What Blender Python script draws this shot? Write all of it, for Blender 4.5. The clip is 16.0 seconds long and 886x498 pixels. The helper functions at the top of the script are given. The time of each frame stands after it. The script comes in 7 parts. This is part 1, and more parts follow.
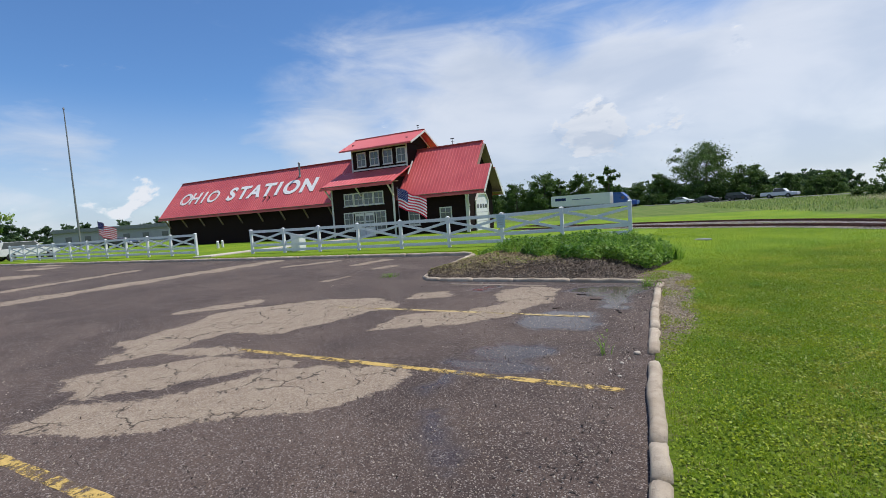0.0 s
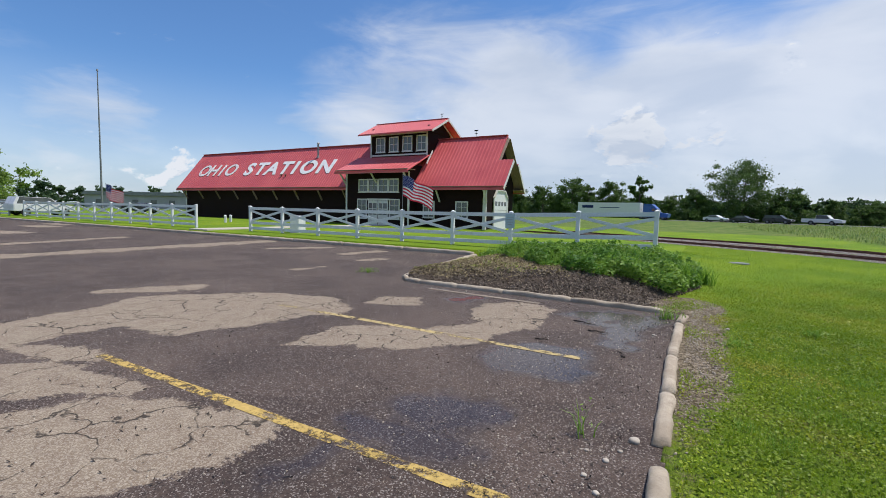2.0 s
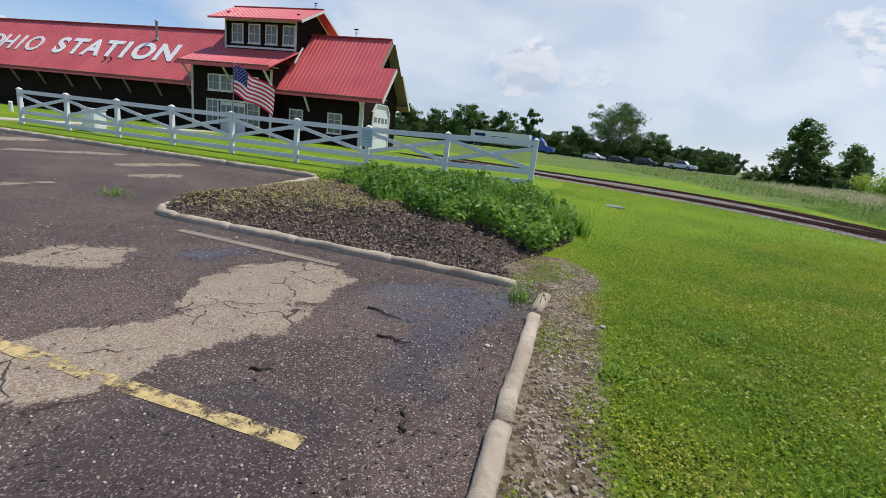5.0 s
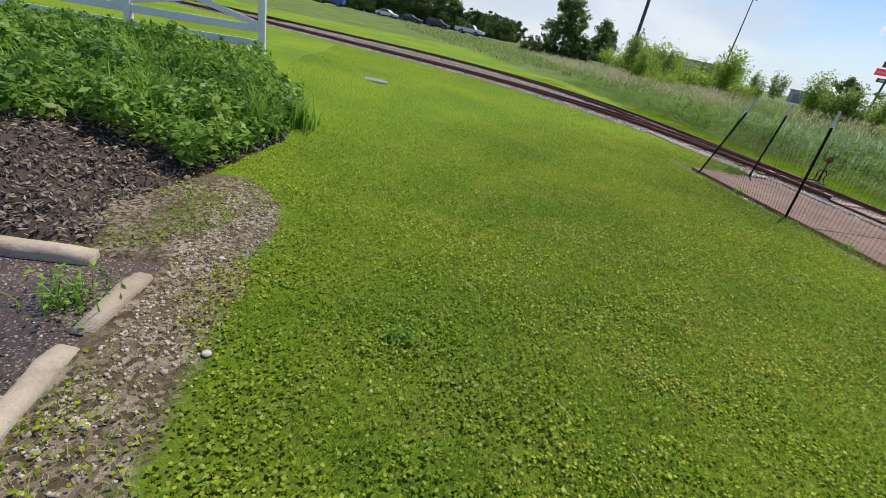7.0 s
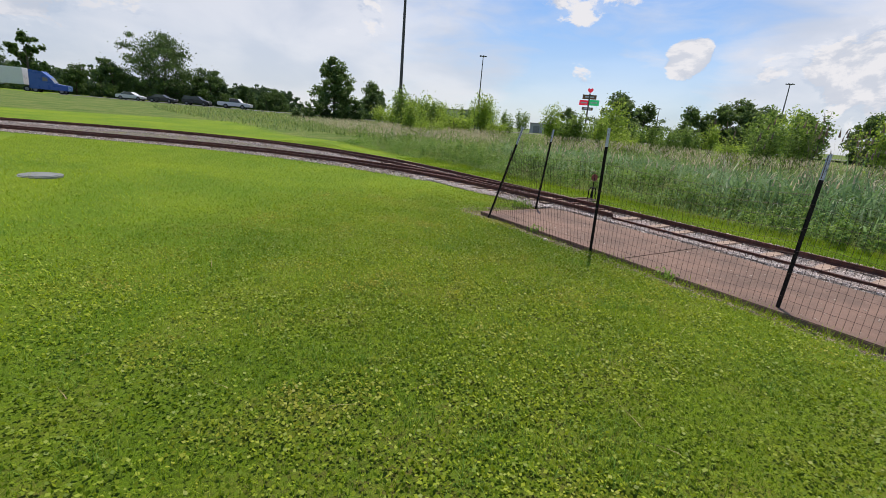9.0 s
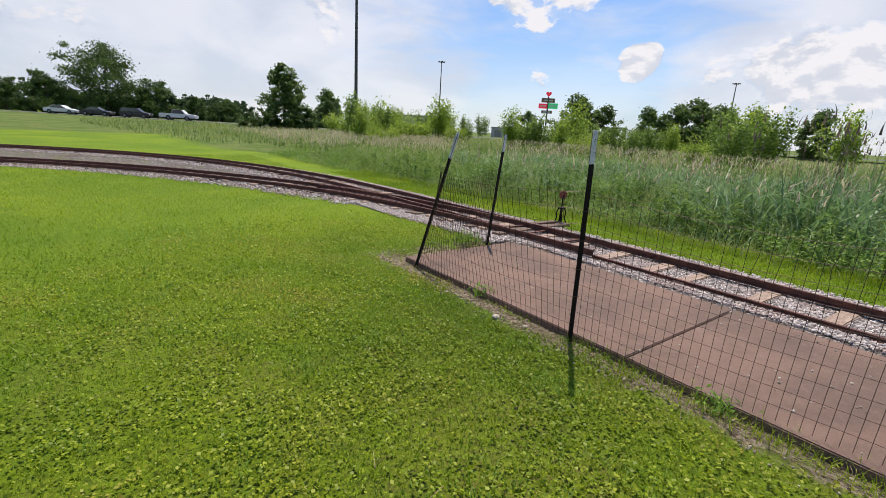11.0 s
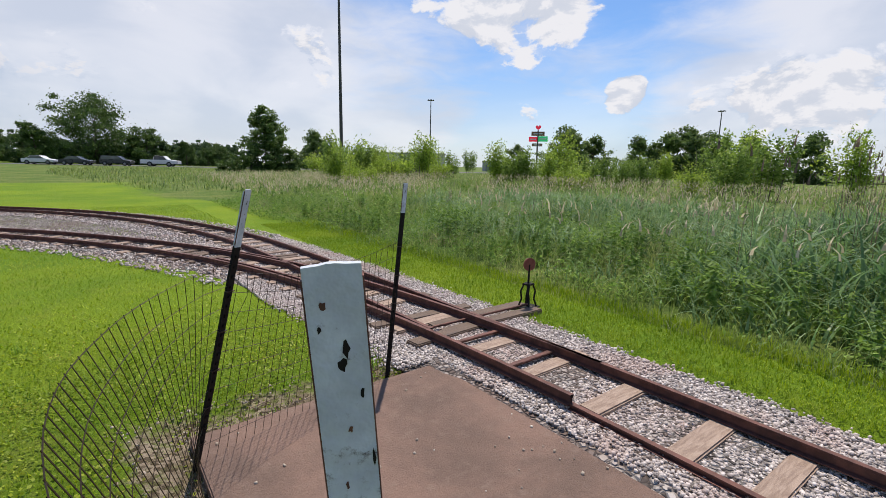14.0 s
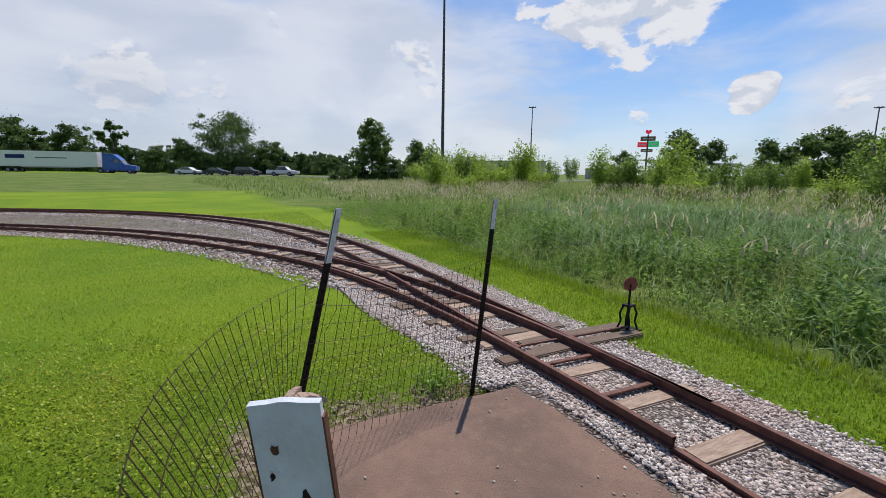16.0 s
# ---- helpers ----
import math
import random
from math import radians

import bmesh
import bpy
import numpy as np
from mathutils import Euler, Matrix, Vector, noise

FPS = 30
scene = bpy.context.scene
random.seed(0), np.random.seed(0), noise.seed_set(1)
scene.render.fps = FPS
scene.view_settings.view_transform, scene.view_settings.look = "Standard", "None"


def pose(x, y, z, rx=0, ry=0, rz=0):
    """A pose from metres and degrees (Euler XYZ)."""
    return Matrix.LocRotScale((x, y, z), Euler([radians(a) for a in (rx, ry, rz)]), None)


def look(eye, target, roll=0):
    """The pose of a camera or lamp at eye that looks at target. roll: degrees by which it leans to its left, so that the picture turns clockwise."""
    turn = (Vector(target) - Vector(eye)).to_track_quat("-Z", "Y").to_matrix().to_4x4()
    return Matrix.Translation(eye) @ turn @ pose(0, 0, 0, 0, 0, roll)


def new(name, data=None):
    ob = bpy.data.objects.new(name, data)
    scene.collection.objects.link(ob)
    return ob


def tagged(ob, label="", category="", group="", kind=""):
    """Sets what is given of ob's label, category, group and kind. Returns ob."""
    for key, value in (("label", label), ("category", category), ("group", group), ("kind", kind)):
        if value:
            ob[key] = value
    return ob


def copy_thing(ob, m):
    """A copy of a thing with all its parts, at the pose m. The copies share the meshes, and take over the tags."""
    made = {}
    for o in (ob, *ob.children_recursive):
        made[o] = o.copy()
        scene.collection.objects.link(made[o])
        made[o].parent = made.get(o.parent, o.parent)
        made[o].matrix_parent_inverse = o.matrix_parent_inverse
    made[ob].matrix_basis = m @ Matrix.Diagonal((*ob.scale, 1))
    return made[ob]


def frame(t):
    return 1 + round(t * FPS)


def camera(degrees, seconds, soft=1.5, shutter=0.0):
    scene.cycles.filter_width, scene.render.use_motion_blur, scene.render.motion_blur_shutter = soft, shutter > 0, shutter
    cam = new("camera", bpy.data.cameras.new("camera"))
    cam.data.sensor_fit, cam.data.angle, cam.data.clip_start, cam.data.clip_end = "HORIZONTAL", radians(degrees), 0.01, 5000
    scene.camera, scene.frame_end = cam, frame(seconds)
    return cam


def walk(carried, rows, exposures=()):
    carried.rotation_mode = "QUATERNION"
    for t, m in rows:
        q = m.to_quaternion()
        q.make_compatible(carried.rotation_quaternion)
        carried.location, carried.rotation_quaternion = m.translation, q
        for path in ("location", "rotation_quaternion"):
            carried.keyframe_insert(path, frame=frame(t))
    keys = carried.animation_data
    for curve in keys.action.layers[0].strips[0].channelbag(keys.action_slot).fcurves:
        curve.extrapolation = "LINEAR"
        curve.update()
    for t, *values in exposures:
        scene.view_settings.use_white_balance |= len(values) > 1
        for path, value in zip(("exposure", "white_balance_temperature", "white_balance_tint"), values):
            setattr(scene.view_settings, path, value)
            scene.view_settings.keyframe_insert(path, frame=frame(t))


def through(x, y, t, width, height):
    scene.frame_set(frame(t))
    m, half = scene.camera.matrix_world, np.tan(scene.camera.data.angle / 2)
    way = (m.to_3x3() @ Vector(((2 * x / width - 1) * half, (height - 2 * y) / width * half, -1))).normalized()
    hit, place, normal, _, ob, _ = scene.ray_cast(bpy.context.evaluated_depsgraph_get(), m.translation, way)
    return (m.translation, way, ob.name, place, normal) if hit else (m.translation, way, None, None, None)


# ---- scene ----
cam = camera(88.1, 16.0, soft=0.8)
PATH = [
    (0, (0.316, -1.044, 1.618), (-0.596, 0.73, 1.472), -3.9),
    (0.5, (0.245, -0.537, 1.61), (-0.777, 1.18, 1.545), 0.5),
    (1, (0.325, -0.055, 1.624), (-0.751, 1.631, 1.602), -0.3),
    (1.5, (0.289, 0.439, 1.604), (-0.8, 2.116, 1.592), 0.3),
    (2, (0.244, 0.886, 1.533), (-0.753, 2.612, 1.367), 1.4),
    (2.5, (0.286, 1.317, 1.575), (-0.769, 3.002, 1.364), 3.3),
    (3, (0.196, 1.846, 1.537), (-0.693, 3.622, 1.303), 6.7),
    (5.5, (0.184, 4.699, 1.441), (-0.311, 6.576, 0.959), 5.4),
    (6, (0.409, 5.239, 1.541), (-0.016, 7.157, 1.168), 1.8),
    (6.5, (0.755, 5.77, 1.501), (1.012, 7.565, 0.657), 8.5),
    (7, (1.193, 6.292, 1.613), (1.556, 8.056, 0.745), 11.9),
    (7.5, (1.398, 6.728, 1.505), (2.27, 8.51, 1.254), 12.6),
    (8, (1.815, 7.231, 1.444), (2.818, 8.932, 1.13), 10.4),
    (8.5, (2.187, 7.737, 1.459), (3.191, 9.386, 0.935), 6.8),
    (11, (4.577, 10.029, 1.508), (5.761, 11.562, 1.007), 3.3),
    (11.5, (5.14, 10.449, 1.456), (6.262, 12.031, 0.969), 4.4),
    (12, (5.633, 10.876, 1.45), (6.693, 12.494, 0.944), 4.6),
    (12.5, (6.099, 11.194, 1.476), (7.292, 12.718, 0.97), 8.1),
    (13, (6.468, 11.411, 1.488), (7.647, 12.916, 0.898), 7.7),
    (13.5, (6.875, 11.58, 1.496), (8.407, 12.745, 0.952), 5.7),
    (14, (7.099, 11.632, 1.625), (8.306, 13.187, 1.27), 1.2),
    (14.5, (7.205, 11.652, 1.682), (8.208, 13.344, 1.324), 1.1),
    (15, (7.238, 11.656, 1.685), (8.209, 13.368, 1.334), 0.9),
    (15.5, (7.234, 11.668, 1.685), (8.188, 13.392, 1.347), 0.9),
    (16, (7.194, 11.668, 1.678), (8.044, 13.448, 1.349), 0.8),
]
walk(cam, [(t, look(eye, target, roll)) for t, eye, target, roll in PATH], [(0, -0.01, 6480, 10), (3, 0.0, 6500, 10), (6, 0.02, 6600, 10), (7.5, 0.16, 6800, 12), (8.5, 0.0, 6900, 13), (11, 0.12, 7000, 14), (13.5, 0.12, 7000, 14), (14.5, -0.02, 6750, 12), (16, -0.06, 6700, 12)])

# ---- light ----
SUN_AZ, SUN_EL = 49.0, 66.0   # degrees from +y towards +x, and above the horizon
world = bpy.data.worlds.new("sky")
scene.world = world
world.use_nodes = True
wt = world.node_tree
wt.nodes.clear()


def wnode(kind, **props):
    n = wt.nodes.new(kind)
    for k, v in props.items():
        if k == "op":
            n.operation = v
        elif k == "vals":
            for i, x in v.items():
                n.inputs[i].default_value = x
    return n


def wmath(op, a, b=None, clamp=False):
    n = wt.nodes.new("ShaderNodeMath")
    n.operation = op
    n.use_clamp = clamp
    for i, v in enumerate((a, b)):
        if v is None:
            continue
        if isinstance(v, (int, float)):
            n.inputs[i].default_value = v
        else:
            wt.links.new(v, n.inputs[i])
    return n.outputs[0]


def direction(az, el):
    a, e = radians(az), radians(el)
    return Vector((math.sin(a) * math.cos(e), math.cos(a) * math.cos(e), math.sin(e)))


def world_sky():
    out = wt.nodes.new("ShaderNodeOutputWorld")
    sky = wt.nodes.new("ShaderNodeTexSky")
    sky.sky_type = "NISHITA"
    sky.sun_disc = False
    sky.sun_elevation, sky.sun_rotation = radians(SUN_EL), radians(SUN_AZ)
    sky.air_density, sky.dust_density, sky.ozone_density = 1.0, 0.6, 1.6
    coord = wt.nodes.new("ShaderNodeTexCoord")
    sep = wt.nodes.new("ShaderNodeSeparateXYZ")
    wt.links.new(coord.outputs["Generated"], sep.inputs[0])
    nrm = wt.nodes.new("ShaderNodeVectorMath")
    nrm.operation = "NORMALIZE"
    wt.links.new(coord.outputs["Generated"], nrm.inputs[0])

    def fbm(scale, detail, rough, distort=0.0, offset=0.0, flat=2.2, lift=0.0):
        n = wt.nodes.new("ShaderNodeTexNoise")
        n.inputs["Scale"].default_value = scale
        n.inputs["Detail"].default_value = detail
        n.inputs["Roughness"].default_value = rough
        n.inputs["Distortion"].default_value = distort
        m = wt.nodes.new("ShaderNodeMapping")
        m.inputs["Location"].default_value = (offset, offset * 0.7, lift)
        m.inputs["Scale"].default_value = (1, 1, flat)
        wt.links.new(nrm.outputs[0], m.inputs[0])
        wt.links.new(m.outputs[0], n.inputs["Vector"])
        return n.outputs["Fac"]

    def spread(v, lo, hi, a=0.0, b=1.0):
        mr = wt.nodes.new("ShaderNodeMapRange")
        mr.interpolation_type = "SMOOTHSTEP"
        for key, x in zip(("From Min", "From Max", "To Min", "To Max"), (lo, hi, a, b)):
            mr.inputs[key].default_value = x
        wt.links.new(v, mr.inputs["Value"])
        return mr.outputs[0]

    def banks(rows):
        """Sum of soft round fields: azimuth, elevation, half width in degrees, weight."""
        total = None
        for az, el, half, weight in rows:
            dot = wt.nodes.new("ShaderNodeVectorMath")
            dot.operation = "DOT_PRODUCT"
            dot.inputs[1].default_value = direction(az, el)
            wt.links.new(nrm.outputs[0], dot.inputs[0])
            v = spread(dot.outputs["Value"], math.cos(radians(half * 1.5)), 1.0, 0.0, weight)
            total = v if total is None else wmath("ADD", total, v)
        return total

    # thin veils: broad, soft and streaked
    veil = banks([(-30, 7, 15, 0.34), (-12, 6, 14, 0.38), (4, 7, 13, 0.38), (14, 11, 10, 0.24), (24, 6, 14, 0.3), (-45, 10, 8, 0.12), (-66, 3, 8, 0.3), (40, 5, 14, 0.22),
                  (62, 3, 10, 0.22), (78, 6, 14, 0.34), (92, 10, 18, 0.3), (50, 24, 12, 0.16), (112, 20, 30, 0.2), (180, 15, 40, 0.2), (-110, 12, 30, 0.2)])
    streak = wmath("ADD", wmath("MULTIPLY", fbm(2.2, 8, 0.55, 0.5, 0, 3.4), 0.65), wmath("MULTIPLY", fbm(6.5, 8, 0.58, 0.8, 4.0, 3.4), 0.35))
    thin = spread(wmath("ADD", streak, veil), 0.56, 1.0)
    # heaped clouds with crisp tops
    heap = banks([(58.4, 8.1, 2.2, 0.32), (60.2, 8.9, 1.5, 0.14), (46, 18, 6, 0.34), (38, 16.5, 4, 0.18), (51, 18, 4, 0.2), (68, 6.6, 4, 0.22), (75, 6, 5, 0.24), (83, 8, 6, 0.22), (-5, 9.2, 4.5, 0.22),
                  (-10, 8, 4, 0.2), (2, 7.5, 4, 0.18), (-61, 5, 3.2, 0.2), (-68, 4.5, 3.5, 0.2), (-75, 5, 3, 0.2), (5.6, 15.2, 1.9, 0.22), (-33, 11.5, 6, 0.12), (21, 11.5, 4, 0.2), (47.5, 4, 4, 0.14), (120, 30, 14, 0.2), (-140, 25, 14, 0.2)])
    puff, lower = fbm(9.0, 10, 0.58, 0.25, 7.0, 1.7), fbm(9.0, 10, 0.58, 0.25, 7.0, 1.7, 0.035)
    body = wmath("ADD", puff, heap)
    cumulus = spread(body, 0.70, 0.80)
    shade = wmath("ADD", spread(wmath("SUBTRACT", lower, puff), -0.05, 0.07, 1.0, 0.35), wmath("MULTIPLY", spread(body, 0.74, 0.9), 0.1), True)
    grey = banks([(-9, 4.5, 6, 0.7), (-17, 4, 6, 0.5), (2, 4.5, 5, 0.45), (-24, 4, 6, 0.4)])
    cloud = wt.nodes.new("ShaderNodeMix")
    cloud.data_type = "RGBA"
    cloud.inputs[6].default_value = (4.9, 5.8, 7.3, 1)
    cloud.inputs[7].default_value = (8.5, 8.85, 9.5, 1)
    soft = spread(fbm(3.4, 5, 0.5, 0.3, 2.0, 2.6), 0.36, 0.62, 0.42, 0.92)
    heaped = spread(cumulus, 0.0, 0.8)
    tone = wmath("ADD", wmath("MULTIPLY", shade, heaped), wmath("MULTIPLY", soft, wmath("SUBTRACT", 1.0, heaped)))
    wt.links.new(wmath("MULTIPLY", tone, wmath("SUBTRACT", 1.0, wmath("MULTIPLY", grey, spread(streak, 0.35, 0.6, 1.0, 0.3)))), cloud.inputs[0])
    haze = wt.nodes.new("ShaderNodeMapRange")
    haze.interpolation_type = "SMOOTHSTEP"
    haze.inputs["From Min"].default_value = 0.0
    haze.inputs["From Max"].default_value = 0.27
    haze.inputs["To Min"].default_value = 0.62
    haze.inputs["To Max"].default_value = 0.0
    wt.links.new(sep.outputs[2], haze.inputs["Value"])
    fac = wmath("MAXIMUM", wmath("MAXIMUM", wmath("MULTIPLY", thin, 0.84), wmath("MULTIPLY", cumulus, 0.97)), haze.outputs[0])
    mix = wt.nodes.new("ShaderNodeMix")
    mix.data_type = "RGBA"
    wt.links.new(fac, mix.inputs[0])
    deep = wt.nodes.new("ShaderNodeMix")
    deep.data_type, deep.blend_type = "RGBA", "MULTIPLY"
    deep.inputs[0].default_value = 1.0
    deep.inputs[7].default_value = (0.78, 1.12, 1.50, 1)
    wt.links.new(sky.outputs[0], deep.inputs[6])
    wt.links.new(deep.outputs[2], mix.inputs[6])
    wt.links.new(cloud.outputs[2], mix.inputs[7])
    bg = wt.nodes.new("ShaderNodeBackground")
    bg.inputs[1].default_value = 0.094
    wt.links.new(mix.outputs[2], bg.inputs[0])
    wt.links.new(bg.outputs[0], out.inputs[0])


world_sky()
sun = new("sun", bpy.data.lights.new("sun", "SUN"))
sun.data.energy, sun.data.angle, sun.data.color = 4.8, radians(0.6), (1.0, 0.95, 0.87)
sun.matrix_world = look(direction(SUN_AZ, SUN_EL) * 60, (0, 0, 0))

# ---- materials ----


class Mat:
    """A small builder of node materials."""

    def __init__(self, name, rough=0.8, metal=0.0, spec=0.4):
        self.m = bpy.data.materials.new(name)
        self.m.use_nodes = True
        self.t = self.m.node_tree
        self.b = self.t.nodes["Principled BSDF"]
        self.b.inputs["Roughness"].default_value = rough
        self.b.inputs["Metallic"].default_value = metal
        self.b.inputs["Specular IOR Level"].default_value = spec
        self.co = self.t.nodes.new("ShaderNodeTexCoord").outputs["Object"]
        self.geo = self.t.nodes.new("ShaderNodeNewGeometry")

    def node(self, kind):
        return self.t.nodes.new(kind)

    def link(self, a, b):
        self.t.links.new(a, b)

    def put(self, v, s):
        if isinstance(v, (int, float)):
            s.default_value = v
        elif isinstance(v, tuple):
            s.default_value = v if len(v) == 4 else (*v, 1)
        else:
            self.link(v, s)

    def noise(self, scale, detail=5, rough=0.6, distort=0.0, world=False, stretch=None):
        n = self.node("ShaderNodeTexNoise")
        n.inputs["Scale"].default_value, n.inputs["Detail"].default_value = scale, detail
        n.inputs["Roughness"].default_value, n.inputs["Distortion"].default_value = rough, distort
        src = self.geo.outputs["Position"] if world else self.co
        if stretch:
            m = self.node("ShaderNodeMapping")
            m.inputs["Scale"].default_value = stretch
            self.link(src, m.inputs[0])
            src = m.outputs[0]
        self.link(src, n.inputs["Vector"])
        return n.outputs["Fac"]

    def cells(self, scale, edge=False, world=True):
        n = self.node("ShaderNodeTexVoronoi")
        n.inputs["Scale"].default_value = scale
        if edge:
            n.feature = "DISTANCE_TO_EDGE"
        self.link(self.geo.outputs["Position"] if world else self.co, n.inputs["Vector"])
        return n.outputs["Distance"] if edge else n.outputs["Color"]

    def ramp(self, v, lo, hi, a=0.0, b=1.0):
        n = self.node("ShaderNodeMapRange")
        n.interpolation_type = "SMOOTHSTEP"
        for k, x in zip(("From Min", "From Max", "To Min", "To Max"), (lo, hi, a, b)):
            n.inputs[k].default_value = x
        self.link(v, n.inputs["Value"])
        return n.outputs[0]

    def mix(self, f, a, b, mode="MIX"):
        n = self.node("ShaderNodeMix")
        n.data_type, n.blend_type = "RGBA", mode
        self.put(f, n.inputs[0]), self.put(a, n.inputs[6]), self.put(b, n.inputs[7])
        return n.outputs[2]

    def math(self, op, a, b=0.0):
        n = self.node("ShaderNodeMath")
        n.operation = op
        self.put(a, n.inputs[0]), self.put(b, n.inputs[1])
        return n.outputs[0]

    def attr(self, name):
        n = self.node("ShaderNodeAttribute")
        n.attribute_name = name
        return n.outputs["Fac"]

    def island(self):
        return self.geo.outputs["Random Per Island"]

    def each(self):
        return self.node("ShaderNodeObjectInfo").outputs["Random"]

    def color(self, v):
        self.put(v, self.b.inputs["Base Color"])
        return self

    def rough(self, v):
        self.put(v, self.b.inputs["Roughness"])
        return self

    def bump(self, h, dist=0.01, strength=0.6):
        n = self.node("ShaderNodeBump")
        n.inputs["Strength"].default_value, n.inputs["Distance"].default_value = strength, dist
        self.link(h, n.inputs["Height"])
        self.link(n.outputs[0], self.b.inputs["Normal"])
        return self

    def leaf(self, color, through):
        """Foliage: a diffuse leaf that lets some light pass."""
        out = self.t.nodes["Material Output"]
        tr = self.node("ShaderNodeBsdfTranslucent")
        self.put(color, tr.inputs[0])
        self.color(color)
        mx = self.node("ShaderNodeMixShader")
        mx.inputs[0].default_value = through
        self.link(self.b.outputs[0], mx.inputs[1])
        self.link(tr.outputs[0], mx.inputs[2])
        self.link(mx.outputs[0], out.inputs[0])
        return self


def two_tone(name, a, b, scale, rough=0.8, fine=60, bump=0.004, metal=0.0, stretch=None, spec=0.4, lo=0.35, hi=0.65):
    """Two colours mixed by a broad noise, with a fine grain on top and a slight relief."""
    m = Mat(name, rough, metal, spec)
    broad, grain = m.noise(scale, 6, 0.65, 0.3, stretch=stretch), m.noise(fine, 4, 0.7, stretch=stretch)
    c = m.mix(m.ramp(broad, lo, hi), a, b)
    c = m.mix(m.ramp(grain, 0.3, 0.75, 0.0, 0.35), c, tuple(x * 0.55 for x in a))
    m.color(c)
    m.rough(m.ramp(broad, 0.3, 0.7, max(0.05, rough - 0.08), min(1, rough + 0.08)))
    m.bump(grain, bump)
    return m.m


def plain_leaf(name, dark, light, through=0.35, rough=0.55, extra=None):
    m = Mat(name, rough, 0, 0.3)
    c = m.mix(m.island(), dark, light)
    if extra:
        c = m.mix(m.ramp(m.noise(0.9, 5, 0.65, world=True), 0.48, 0.72, 0, 0.85), c, extra)
        c = m.mix(m.ramp(m.noise(0.45, 5, world=True), 0.36, 0.6, 0.7, 0.0), c, dark)
    m.leaf(c, through)
    return m.m


def lawn_material():
    m = Mat("lawn", 0.9, 0, 0.15)
    broad = m.noise(0.28, 5, 0.6, 0.5, world=True)
    mid = m.noise(2.2, 6, 0.7, 0.3, world=True)
    fine = m.noise(45, 5, 0.75, world=True)
    c = m.mix(m.ramp(broad, 0.3, 0.72), (0.110, 0.210, 0.008), (0.218, 0.308, 0.012))
    c = m.mix(m.ramp(mid, 0.46, 0.78, 0, 0.45), c, (0.25, 0.26, 0.035))
    c = m.mix(m.ramp(fine, 0.35, 0.7, 0.0, 0.6), c, (0.06, 0.11, 0.008))
    # shade in the gaps between clover leaves put into the colour, with brown soil
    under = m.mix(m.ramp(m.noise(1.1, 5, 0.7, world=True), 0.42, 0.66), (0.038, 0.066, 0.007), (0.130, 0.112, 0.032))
    c = m.mix(m.math("MULTIPLY", m.attr("leaf_gap_shade"), m.ramp(m.noise(26, 5, 0.7, world=True), 0.3, 0.62, 0.95, 0.2)), c, under)
    # rough meadow far from the mown part
    wild = m.attr("wild")
    wc = m.mix(m.ramp(m.noise(0.35, 6, 0.7, world=True), 0.35, 0.65), (0.07, 0.135, 0.016), (0.17, 0.20, 0.05))
    wc = m.mix(m.ramp(m.noise(6, 5, 0.75, world=True), 0.4, 0.7, 0, 0.7), wc, (0.035, 0.065, 0.012))
    c = m.mix(m.ramp(m.math("ADD", wild, m.math("MULTIPLY", m.math("SUBTRACT", mid, 0.5), 0.5)), 0.4, 0.6), c, wc)
    d = m.math("ADD", m.attr("dirt"), m.math("MULTIPLY", m.math("SUBTRACT", m.noise(5, 6, 0.75, world=True), 0.5), 0.9))
    stone = m.cells(42)
    sc = m.node("ShaderNodeSeparateColor")
    m.link(stone, sc.inputs[0])
    earth = m.mix(m.ramp(sc.outputs[0], 0.1, 0.95), (0.075, 0.055, 0.034), (0.33, 0.265, 0.19))
    earth = m.mix(m.ramp(m.noise(3, 4, world=True), 0.4, 0.7, 0, 0.8), earth, (0.105, 0.08, 0.042))
    c = m.mix(m.ramp(d, 0.38, 0.62), c, earth)
    m.color(c)
    m.bump(m.math("ADD", fine, m.math("MULTIPLY", mid, 0.5)), 0.035, 0.8)
    return m.m


